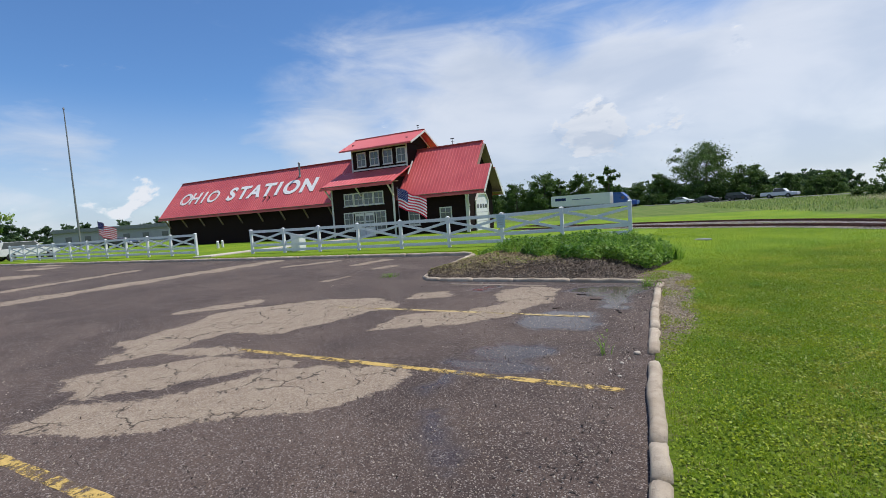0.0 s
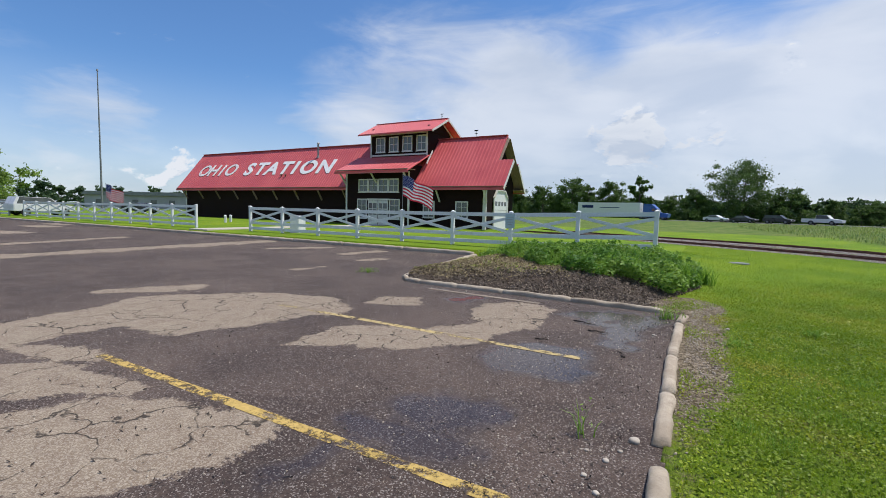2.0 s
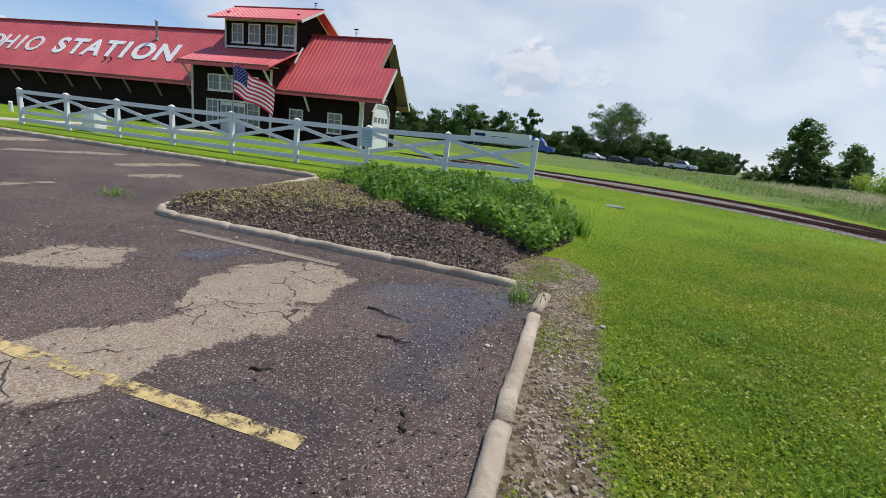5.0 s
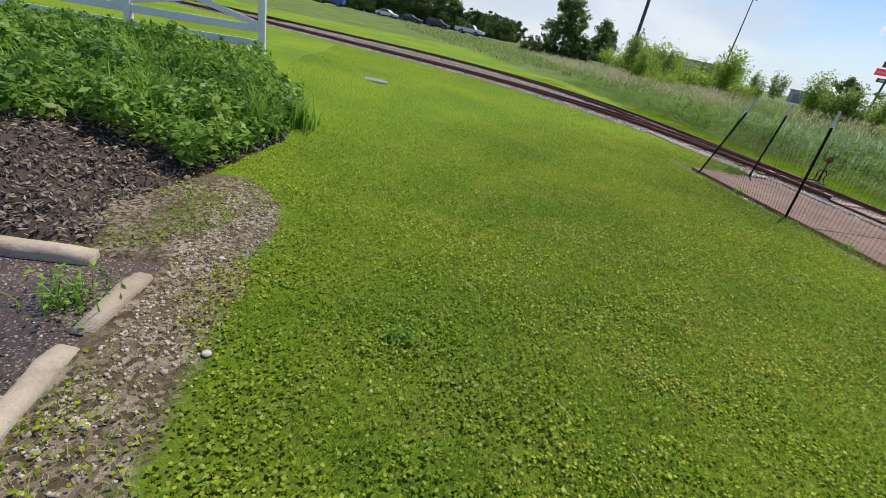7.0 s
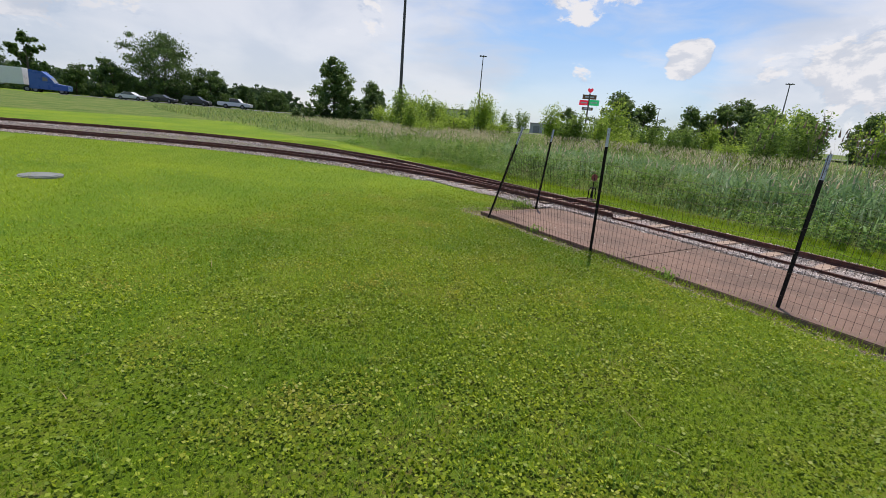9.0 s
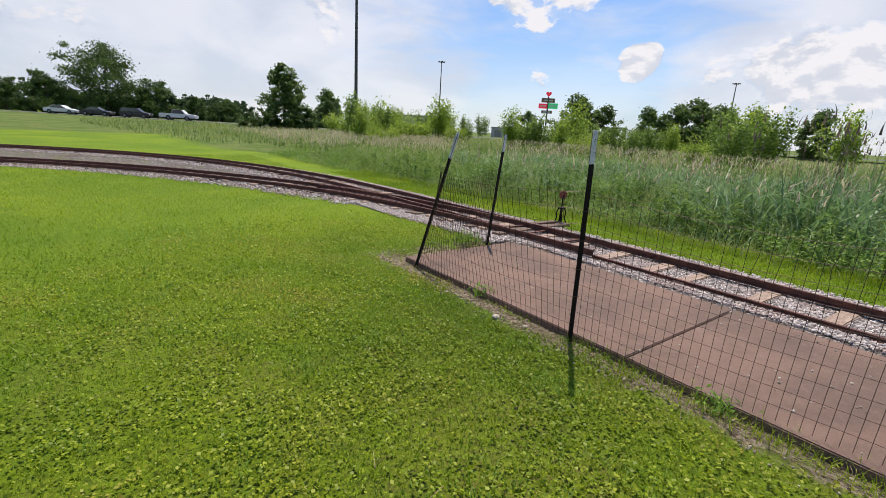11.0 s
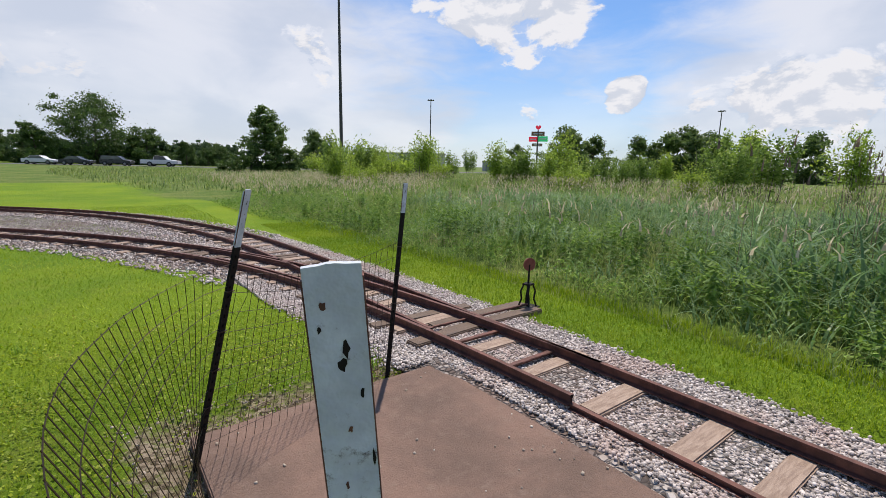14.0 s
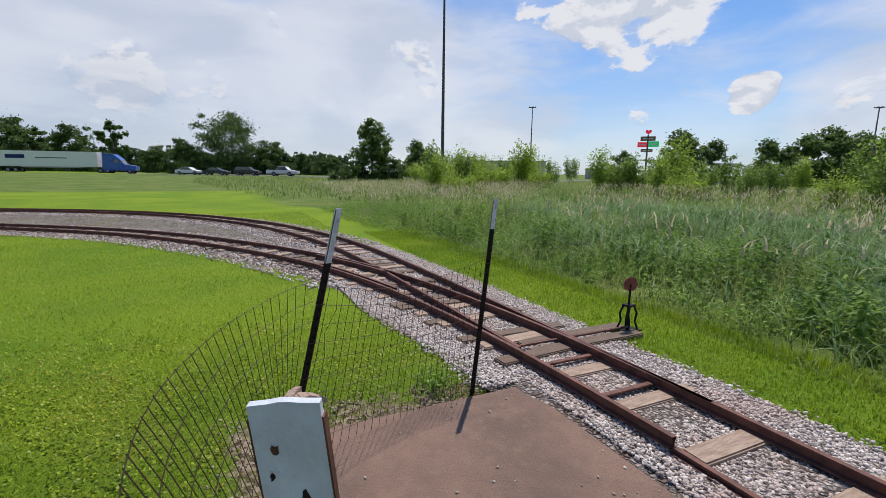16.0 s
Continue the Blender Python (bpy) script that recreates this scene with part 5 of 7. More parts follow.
def steel_post(base, top, k, seed):
    """A studded T section post; the upper end is painted white."""
    a, b = Vector((*base, -0.25)), Vector(top)
    ob = thing("fence_post", "black steel stake post with a chipped white top", "fence post", (base[0], base[1], 0), "wire fence posts")
    d = (b - Vector((*base, 0)))
    rot = Vector((0, 0, 1)).rotation_difference(d).to_matrix().to_4x4()
    ob.matrix_basis = Matrix.Translation((base[0], base[1], 0)) @ rot @ Euler((0, 0, seed)).to_matrix().to_4x4()
    L, cut = d.length, d.length * k / top[2]

    def tee(z0, z1, ragged=0.0):
        bm = bmesh.new()
        for cx, cy, wx, wy, n in ((0, 0, 0.037, 0.0045, 7), (0, 0.0145, 0.004, 0.026, 1)):
            rows = []
            for i in range(n + 1):
                x = cx + wx * (i / n - 0.5)
                tip = z1 - ragged * (abs(i / n - 0.5) * (1.4 if n > 1 else 0) + 0.25 * abs(noise.noise(Vector((i * 1.7, seed, 0)))))
                rows.append([bm.verts.new((x, y, z)) for y, z in ((cy - wy / 2, z0), (cy + wy / 2, z0), (cy + wy / 2, tip - (0.016 if n == 1 and ragged else 0)), (cy - wy / 2, tip - (0.003 if n == 1 and ragged else 0)))])
            for a, b in zip(rows, rows[1:]):
                for j in range(4):
                    bm.faces.new((a[j], a[(j + 1) % 4], b[(j + 1) % 4], b[j]))
            bm.faces.new(rows[0][::-1]), bm.faces.new(rows[-1])
        bmesh.ops.recalc_face_normals(bm, faces=bm.faces)
        return bm
    lower = tee(-0.25, cut)
    z = 0.1
    while z < cut:
        box((0.014, 0.008, 0.016), (0, -0.005, z), 0.002, lower)
        z += 0.053
    part("shaft", lower, M["black_steel"], ob)
    part("painted_top", tee(cut, L, 0.0025), M["post_white"], ob, "chipped white painted top")
    for s in (-1, 1):
        part("bare_edge", beam((0.0188 * s, 0.001, cut + 0.01), (0.0188 * s, 0.001, L - 0.010), 0.0062, 0.0016), M["rust"], ob, "rusty bare edge")
    # metal curled over by hammer blows
    for j, (dx, dy, dz, w) in enumerate(((0.001, 0.012, 0.004, 0.006), (0.008, 0.007, 0.001, 0.007), (0.007, 0.011, -0.004, 0.006))):
        bm = bmesh.new()
        p = Vector((0.002 * j, 0.002 + 0.003 * j, L - 0.005))
        for i in range(3):
            q = p + Vector((dx, dy, dz - 0.004 * i)) / 3 * (1 + 0.3 * i)
            beam(p, q, w * (1 - 0.22 * i), 0.003, bm)
            p = q
        part("curled_metal", bm, M["tie"], ob, "pale curled metal at the hammered tip")
    for j, (cx, cz, cw, ch) in enumerate(((-0.008, 0.028, 0.003, 0.004), (0.004, 0.060, 0.0035, 0.009), (0.001, 0.071, 0.005, 0.007), (0.002, 0.123, 0.0022, 0.004), (-0.012, 0.045, 0.002, 0.004), (0.012, 0.095, 0.002, 0.005), (-0.004, 0.17, 0.002, 0.005), (0.016, 0.15, 0.002, 0.012))):
        bm = bmesh.new()
        ring = []
        for q in range(9):
            a, r = 2 * math.pi * q / 9, 0.65 + 0.6 * noise.noise(Vector((q * 0.9, j * 2.3, seed)))
            ring.append((cx + cw * r * math.cos(a), L - cz + ch * r * math.sin(a)))
        fr, bk = [bm.verts.new((x, -0.0027, z)) for x, z in ring], [bm.verts.new((x, -0.0015, z)) for x, z in ring]
        bm.faces.new(fr)
        for q in range(9):
            bm.faces.new((fr[q], bk[q], bk[(q + 1) % 9], fr[(q + 1) % 9]))
        part("paint_chip", bm, M["black_steel"] if j % 3 else M["rust"], ob, "dark bare chip")
    part("anchor_plate", box((0.09, 0.004, 0.10), (0, 0.012, -0.12)), M["black_steel"], ob)
    for j in range(5):
        zz = 0.15 + 0.22 * j
        part("clip", box((0.052, 0.014, 0.005), (0, -0.002, zz)), M["wire"], ob)
    return ob


for (b, t, k), turn in zip(POSTS, (0.55, 0.1, -0.45, -0.3, 0.2)):
    steel_post(b, t, k, turn)


def wire_mesh(a, b, za, zb, sag, bulge, lean_a, lean_b, label, seed):
    """Welded wire between two posts: uprights and cross wires as thin bars."""
    rng = random.Random(seed)
    ob = thing("wire_fence", label, "fence", group="wire fence panels")
    a, b = Vector((*a, 0)), Vector((*b, 0))
    d = b - a
    side = Vector((-d.y, d.x, 0)).normalized()

    def pos(u, v):
        p = a + d * u + side * bulge * max(0.0, math.sin(math.pi * u)) ** 0.65 * (0.06 + 0.94 * v)
        top = za + (zb - za) * u - sag * math.sin(math.pi * u)
        ln = lean_a.lerp(lean_b, u) * v
        w = 0.012 * noise.noise(Vector((u * 5, v * 3, seed)))
        return p + ln + side * w + Vector((0, 0, 0.015 + v * top))

    def bar(bm, pts, r):
        prev = None
        for i, p in enumerate(pts):
            t = (pts[min(i + 1, len(pts) - 1)] - pts[max(i - 1, 0)]).normalized()
            s1 = t.cross(Vector((0.3, 0.7, 0.65))).normalized()
            s2 = t.cross(s1)
            ring = [bm.verts.new(p + r * (math.cos(q) * s1 + math.sin(q) * s2)) for q in (0.3, 2.4, 4.5)]
            if prev:
                for j in range(3):
                    bm.faces.new((prev[j], prev[(j + 1) % 3], ring[(j + 1) % 3], ring[j]))
            prev = ring
    n = max(2, int(d.length / 0.055))
    for i in range(n + 1):
        u = i / n
        bm = bmesh.new()
        kink = rng.random() < 0.16
        pts = [pos(u, v) for v in np.linspace(0, 1.004, 9)]
        if kink:
            for q in (6, 7):
                pts[q] += d.normalized() * rng.uniform(-0.03, 0.03)
        bar(bm, pts, 0.0017)
        part("upright_wire", bm, M["wire"], ob)
    for v in np.linspace(0.0, 1.0, 11):
        bm = bmesh.new()
        bar(bm, [pos(u, v) for u in np.linspace(0, 1, 22)], 0.0017)
        part("cross_wire", bm, M["wire"], ob)
    return ob


P1, P2, P3, P4, P5 = [p[0] for p in POSTS]
lean = [Vector((p[1][0] - p[0][0], p[1][1] - p[0][1], 0)) * 0.72 for p in POSTS]
wire_mesh(P3, P1, 1.14, 1.12, 0.03, 0.43, lean[2], lean[0], "rusty welded wire panel sagging between stake posts", 1)
wire_mesh(P1, P2, 1.08, 1.05, 0.12, 0.10, lean[0], lean[1], "rusty welded wire panel across the slab end", 2)
wire_mesh(P4, P3, 1.1, 1.14, 0.06, 0.05, lean[3], lean[2], "rusty welded wire panel along the slab", 3)
wire_mesh(P5, P4, 1.1, 1.1, 0.10, 0.04, lean[4], lean[3], "rusty welded wire panel along the slab", 4)

# switch stand beside the track
sw = thing("switch_stand", "black iron switch stand with a faded red disc", "switch stand", (11.0, 15.05, 0.05), rz=10)
for s in (-1, 1):
    for q in (-1, 1):
        bm = bmesh.new()
        pts = [Vector((s * 0.085, q * 0.07, 0)), Vector((s * 0.05, q * 0.05, 0.1)), Vector((s * 0.075, q * 0.05, 0.19)), Vector((s * 0.035, q * 0.035, 0.27))]
        for p, r in zip(pts, pts[1:]):
            rod(p, r, 0.011, 0.011, 6, bm)
        part("leg", bm, M["black_steel"], sw)
part("cap_plate", box((0.11, 0.1, 0.02), (0, 0, 0.27), 0.004), M["black_steel"], sw)
part("base_plate", box((0.24, 0.2, 0.016), (0, 0, 0.0), 0.004), M["black_steel"], sw)
part("spindle", rod((0, 0, 0.0), (0, 0, 0.5), 0.012, 0.012, 8), M["black_steel"], sw)
disc = part("target_disc", rod((-0.006, 0, 0.50), (0.006, 0, 0.50), 0.075, 0.075, 24), M["red_paint"], sw, "faded red round target")
disc.rotation_euler = (0, 0, radians(60))
for y in (14.92, 15.16):
    t = new("head_block", mesh_of(box((1.35, 0.15, 0.1), (0, 0, 0), 0.01), "head_block", M["tie_dark"]))
    t.location = (10.35, y, 0.025)
    t.parent = trackA
part("throw_rod", rod((9.5, 15.03, 0.09), (11.0, 15.03, 0.09), 0.013), M["rust"], trackA)
part("tie_bar", box((0.6, 0.05, 0.02), (9.84, 14.60, 0.085), 0.004), M["rust"], trackA)
part("tie_bar", box((0.6, 0.05, 0.02), (9.84, 13.98, 0.085), 0.004), M["rust"], trackA)

# drain cover in the lawn
dr = thing("drain_cover", "grey iron drain cover set in the lawn", "drain cover", (1.12, 17.95, float(ground_height(1.12, 17.95)) + 0.012))
part("ring", rod((0, 0, -0.02), (0, 0, 0.01), 0.31, 0.31, 28), M["iron"], dr)
part("lid", rod((0, 0, 0.008), (0, 0, 0.02), 0.26, 0.26, 28), M["iron"], dr)


# ---- flags ----
def flag(at, top, w, h, rz, label, droop):
    f = thing("flag", label, "flag", at, "fence flags", rz=rz)
    part("pole", rod((0, 0, 0.0), (0, 0, top), 0.016, 0.012, 8), M["galv"], f)
    part("finial", rod((0, 0, top), (0, 0, top + 0.05), 0.025, 0.01, 8), M["galv"], f)

    def pos(u, v):
        return Vector((u * w * 0.93, 0.16 * w * u ** 0.7 * math.sin(u * 7.5 + v * 1.4), top - 0.04 - v * h - droop * u ** 1.3 + 0.04 * math.sin(u * 9 + v * 2)))
    cols = 26
    for r in range(13):
        bm = bmesh.new()
        grid = [[bm.verts.new(pos(i / cols, (r + j / 2) / 13)) for j in range(3)] for i in range(cols + 1)]
        for i in range(cols):
            for j in range(2):
                if r < 7 and i < cols * 0.4 - 0.5:
                    continue
                bm.faces.new((grid[i][j], grid[i + 1][j], grid[i + 1][j + 1], grid[i][j + 1]))
        bmesh.ops.delete(bm, geom=[v for v in bm.verts if not v.link_faces], context="VERTS")
        part("stripe", bm, M["flag_red"] if r % 2 == 0 else M["flag_white"], f, smooth=True)
    bm = bmesh.new()
    grid = [[bm.verts.new(pos(i / cols, 7 * j / 13 / 10)) for j in range(11)] for i in range(11)]
    for i in range(10):
        for j in range(10):
            bm.faces.new((grid[i][j], grid[i + 1][j], grid[i + 1][j + 1], grid[i][j + 1]))
    canton = part("canton", bm, M["flag_blue"], f, smooth=True)
    bm = bmesh.new()
    for r in range(9):
        for c in range(6 if r % 2 == 0 else 5):
            u, v = (c + (0.5 if r % 2 == 0 else 1.0)) / 6 * 0.385, (r + 0.6) / 9.2 * 7 / 13
            p, du = pos(u, v), (pos(u + 0.01, v) - pos(u - 0.01, v)).normalized()
            for s in (-1, 1):
                nn = du.cross(Vector((0, 0, 1))) * 0.006 * s
                bm.faces.new([bm.verts.new(p + nn + du * 0.028 * w / 1.5 * (1 if k % 2 == 0 else 0.45) * math.cos(k * math.pi / 5) + Vector((0, 0, 0.028 * w / 1.5 * (1 if k % 2 == 0 else 0.45) * math.sin(k * math.pi / 5)))) for k in range(10)])
    st = part("stars", bm, M["flag_white"], canton)
    st["kind"] = "stuff"


flag((-11.15, 17.05, 0.15), 2.87, 1.42, 0.88, 8, "striped red white and blue flag on a fence pole", 0.55)
flag((-36.6, 17.05, 0.15), 2.7, 1.6, 0.95, 8, "striped flag blowing above the white fence", 0.55)
fp = thing("flagpole", "tall bare grey flagpole standing in the lawn", "flagpole", (-72.8, 32.4, 0.1))
part("pole", rod((0, 0, 0), (0, 0, 19.2), 0.14, 0.06, 12), M["galv"], fp)
part("truck_ball", rod((0, 0, 19.2), (0, 0, 19.45), 0.14, 0.08, 12), M["galv"], fp)
part("base_collar", rod((0, 0, 0), (0, 0, 0.4), 0.3, 0.2, 12), M["galv"], fp)


# ---- masts and the tall sign ----
def mast(x, y, h, r, lamps, label):
    m = thing("light_mast", label, "light mast", (x, y, 0.0), "highway light masts")
    part("pole", rod((0, 0, -0.3), (0, 0, h), r, r * 0.45, 12), M["mast"], m)
    part("ring", rod((0, 0, h - 0.5), (0, 0, h - 0.35), r * 2.4, r * 2.4, 16), M["mast"], m)
    for k in range(lamps):
        a = 2 * math.pi * k / lamps
        c, s = math.cos(a), math.sin(a)
        arm = part("lamp_arm", rod((0, 0, h - 0.4), (c * 1.1, s * 1.1, h - 0.3), 0.05), M["mast"], m)
        part("lamp_head", box((0.75, 0.5, 0.4), (c * 1.35, s * 1.35, h - 0.3), 0.08), M["mast"], m)
    return m


mast(42.6, 86.6, 37.0, 0.32, 6, "very tall dark steel highway light mast")
mast(138.4, 192.4, 32.3, 0.36, 6, "distant tall light mast with a lamp ring")
mast(241.0, 106.5, 29.5, 0.4, 6, "distant tall light mast with a lamp ring")
mast(330.0, 225.0, 24.0, 0.4, 6, "distant tall light mast with a lamp ring")

sg = thing("pylon_sign", "tall roadside pylon sign with a red heart", "sign", (272.5, 242.9, 0), rz=-48)
part("pole", rod((0, 0, 0), (0, 0, 29), 0.6, 0.5, 12), M["mast"], sg)
bm = bmesh.new()
hv = []
for k in range(32):
    q = 2 * math.pi * k / 32
    hv.append((0.125 * 16 * math.sin(q) ** 3, 0.125 * (13 * math.cos(q) - 5 * math.cos(2 * q) - 2 * math.cos(3 * q) - math.cos(4 * q))))
fr, bk = [bm.verts.new((x, -0.3, 31.0 + z)) for x, z in hv], [bm.verts.new((x, 0.3, 31.0 + z)) for x, z in hv]
bm.faces.new(fr), bm.faces.new(bk[::-1])
for k in range(32):
    bm.faces.new((fr[k], fr[(k + 1) % 32], bk[(k + 1) % 32], bk[k]))
bmesh.ops.recalc_face_normals(bm, faces=bm.faces)
part("heart", bm, M["sign_red"], sg, "red heart panel")
part("panel", box((9.5, 0.6, 3.0), (0, 0, 26.6), 0.05), M["sign_brown"], sg, "brown name panel")
part("panel", box((6.2, 0.6, 3.4), (-3.3, 0, 22.6), 0.05), M["sign_red"], sg, "red price panel")
part("panel", box((7.0, 0.6, 3.8), (3.6, 0, 22.9), 0.05), M["sign_green"], sg, "green price panel")
part("panel", box((7.5, 0.6, 2.0), (-0.3, 0, 18.6), 0.05), M["sign_brown"], sg, "brown lower panel")
for x, z, w in ((0, 26.6, 6.5), (-3.3, 22.6, 4.2), (3.6, 22.9, 4.6), (-0.3, 18.6, 5)):
    part("text_bar", box((w, 0.05, 0.9), (x, -0.34, z)), M["flag_white"], sg)


# ---- trees ----
def tree(name, seed, height, spread, trunk, crown_from, leaf, mat, label, clumps=46, per=70, category="tree", droop=0.0, squash=1.0):
    rng = np.random.default_rng(seed)
    t = thing(name, label, category)
    bm = bmesh.new()
    top = Vector((rng.normal() * 0.02 * height, rng.normal() * 0.02 * height, height * 0.72))
    n = 7
    for i in range(n):
        a, b = top * (i / n), top * ((i + 1) / n)
        rod(a, b, trunk * (1 - 0.8 * i / n), trunk * (1 - 0.8 * (i + 1) / n), 8, bm)
    # limbs fork into boughs; each bough carries a few small leaf clumps
    cs, rs = [], []
    limbs = max(5, clumps // 9)
    for k in range(limbs):
        q = 2.4 * k + rng.uniform(-0.5, 0.5)
        v = (k + rng.uniform(0.2, 0.9)) / limbs
        prof = math.sin(math.pi * min(1, v * 0.84 + 0.15)) ** 0.7
        reach = spread * prof * rng.uniform(0.55, 1.12)
        end = Vector((reach * math.cos(q), reach * math.sin(q), height * squash * (crown_from + (1 - crown_from) * min(1.0, v * rng.uniform(0.88, 1.04)))))
        s = top * min(0.95, max(0.1, v * 0.85))
        mid = s.lerp(end, 0.55) + Vector((0, 0, -0.03 * height))
        rod(s, mid, trunk * 0.26, trunk * 0.14, 5, bm), rod(mid, end, trunk * 0.14, trunk * 0.04, 5, bm)
        for j in range(9):
            c = mid.lerp(end, rng.uniform(0.0, 1.1)) + Vector(rng.normal(0, spread * 0.15, 3)) * (0.55 + 0.6 * prof)
            c.z = max(c.z, height * crown_from * 0.6 + 0.1)
            cs.append(c)
            rs.append(spread * rng.uniform(0.13, 0.27))
            if j % 3 == 0:
                rod(mid.lerp(end, 0.4), c, trunk * 0.08, trunk * 0.03, 4, bm)
    part("trunk", bm, M["bark"], t)
    cen = []
    for c, r in zip(cs, rs):
        n = int(per * rng.uniform(0.5, 1.3))
        d = unit(rng.normal(size=(n, 3))) * (r * rng.uniform(0.15, 1.0, n) ** 0.6)[:, None]
        d[:, 2] *= 0.62
        cen.append(np.array(c) + d)
    # loose sprays at the outline
    m = int(len(cs) * per * 0.12)
    i = rng.integers(0, len(cs), m)
    ca = np.array([tuple(c) for c in cs])
    cen.append(ca[i] + rng.normal(0, spread * 0.1, (m, 3)))
    part("crown", raw_mesh("crown", leaf_quads(rng, np.concatenate(cen), leaf, 0.25, 0.62), 4, mat), None, t)
    return t


def shrub(seed, height, spread, stems, leaf, mat, label, per=150):
    """Many upright leafy shoots from one root, uneven in height, bare low down."""
    rng = np.random.default_rng(seed)
    t = thing("bush", label, "bush")
    bm = bmesh.new()
    cen = []
    for k in range(stems):
        q, out = rng.uniform(0, 2 * math.pi), spread * math.sqrt(rng.uniform(0.02, 1))
        h = height * rng.uniform(0.55, 1.08) * (1.05 - 0.3 * out / spread)
        a = Vector((math.cos(q), math.sin(q), 0)) * out * 0.55
        b = Vector((math.cos(q), math.sin(q), 0)) * out + Vector((0, 0, h))
        rod(a, b, 0.022, 0.006, 4, bm)
        n = int(per * rng.uniform(0.6, 1.3))
        u = rng.uniform(0.12, 1.03, n) ** 0.8
        w = spread * 0.55 * np.sin(np.pi * np.clip(u * 0.8 + 0.14, 0, 1)) ** 0.8 + 0.05
        # side twigs gather the leaves into tufts
        tuft = rng.integers(0, 22, n)
        u = 0.7 * (0.15 + 0.85 * tuft / 21) + 0.3 * u
        ang = tuft * 2.4 + rng.normal(0, 0.3, n)
        c = np.array(a) + (np.array(b) - np.array(a)) * u[:, None]
        c += np.stack([np.cos(ang), np.sin(ang), rng.normal(0.1, 0.35, n)], 1) * (w * rng.uniform(0.2, 1.0, n))[:, None]
        c[:, 2] = np.maximum(c[:, 2], 0.05)
        cen.append(c)
    part("trunk", bm, M["bark"], t)
    part("crown", raw_mesh("crown", leaf_quads(rng, np.concatenate(cen), leaf, 0.3, 0.5), 4, mat), None, t)
    return t


def place(proto, spots, rng, used):
    """Puts the first tree at the first spot and copies at the rest."""
    for x, y, s in spots:
        m = Matrix.Translation((x, y, float(ground_height(x, y)) - 0.05)) @ Euler((0, 0, rng.uniform(0, 6.28))).to_matrix().to_4x4()
        if not used:
            proto.matrix_basis = m @ Matrix.Diagonal((s, s, s, 1))
            used.append(proto)
        else:
            c = copy_thing(proto, m)
            c.scale = (s, s, s * rng.uniform(0.92, 1.08))
            used.append(c)
    return used


rng = random.Random(11)


def polar(az, d, eye=(7.25, 11.85)):
    return eye[0] + d * math.sin(radians(az)), eye[1] + d * math.cos(radians(az))


oak = tree("tree", 5, 22.0, 13.0, 0.55, 0.12, 0.30, M["leaf_oak"], "large dark green broadleaf tree beyond the highway", 190, 120)
place(oak, [(*polar(1.0, 193), 1.0)], rng, [])
oak2 = tree("tree", 8, 14.0, 7.5, 0.4, 0.06, 0.30, M["leaf_oak"], "dark green broadleaf tree in the far tree row", 120, 90)
place(oak2, [(*polar(a, d), s) for a, d, s in ((5.2, 190, 0.9), (-3.4, 188, 0.88), (-6.4, 190, 0.68), (-13.2, 175, 0.98), (-17.6, 178, 1.06), (-21, 182, 0.9), (8.8, 185, 0.55), (12.0, 182, 0.62), (-24.5, 190, 0.92), (-28, 195, 0.85), (22.0, 95, 0.42), (10.8, 178, 0.5))], rng, [])
slim = tree("tree", 9, 10.0, 2.8, 0.3, 0.12, 0.27, M["leaf_oak"], "slim dark tree in the far tree row", 70, 70)
place(slim, [(*polar(-9.8, 170), 1.6), (*polar(-15.4, 186), 1.5)], rng, [])
far_tree = tree("tree", 12, 8.5, 5.2, 0.3, 0.02, 0.46, M["leaf_far"], "leafy tree in the distant green tree line", 63, 40)
spots = []
for k in range(64):
    az = -34 + k * 0.92 + rng.uniform(-0.5, 0.5)
    if 13.5 < az < 27:
        continue
    spots.append((*polar(az, rng.uniform(195, 225)), rng.uniform(0.75, 1.15)))
for k in range(46):
    az = -34 + k * 1.05 + rng.uniform(-0.5, 0.5)
    spots.append((*polar(az, rng.uniform(235, 260)), rng.uniform(0.9, 1.25)))
for k in range(16):
    spots.append((*polar(-56 - k * 1.5, rng.uniform(185, 260), (0, 0)), rng.uniform(0.6, 1.0)))
place(far_tree, spots, rng, [])
roundt = tree("tree", 21, 8.6, 3.3, 0.2, 0.02, 0.145, M["leaf_young"], "round topped young tree at the meadow edge", 180, 115)
place(roundt, [(26.9, 77.2, 1.0)], rng, [])
mid = tree("tree", 23, 8.0, 3.7, 0.22, 0.0, 0.19, M["leaf_young"], "broad green tree behind the meadow bushes", 130, 80)
place(mid, [(*polar(a, d), s) for a, d, s in ((46.6, 100, 0.76), (52.6, 92, 1.2), (55.4, 98, 0.92), (60.4, 84, 0.84), (63.4, 84, 0.98), (65.4, 86, 1.06), (67.6, 90, 0.98), (71, 80, 0.9), (76, 90, 0.92), (22.2, 100, 0.95), (84, 95, 0.7), (92, 90, 0.7))], rng, [])
lot_tree = tree("tree", 27, 9.2, 4.6, 0.28, 0.08, 0.2, M["leaf_mid"], "broad leafy tree beside the parking lot", 140, 100)
place(lot_tree, [(*polar(-75.2, 84, (0.3, 0.13)), 1.05), (*polar(-82, 90, (0.3, 0.13)), 0.95)], rng, [])
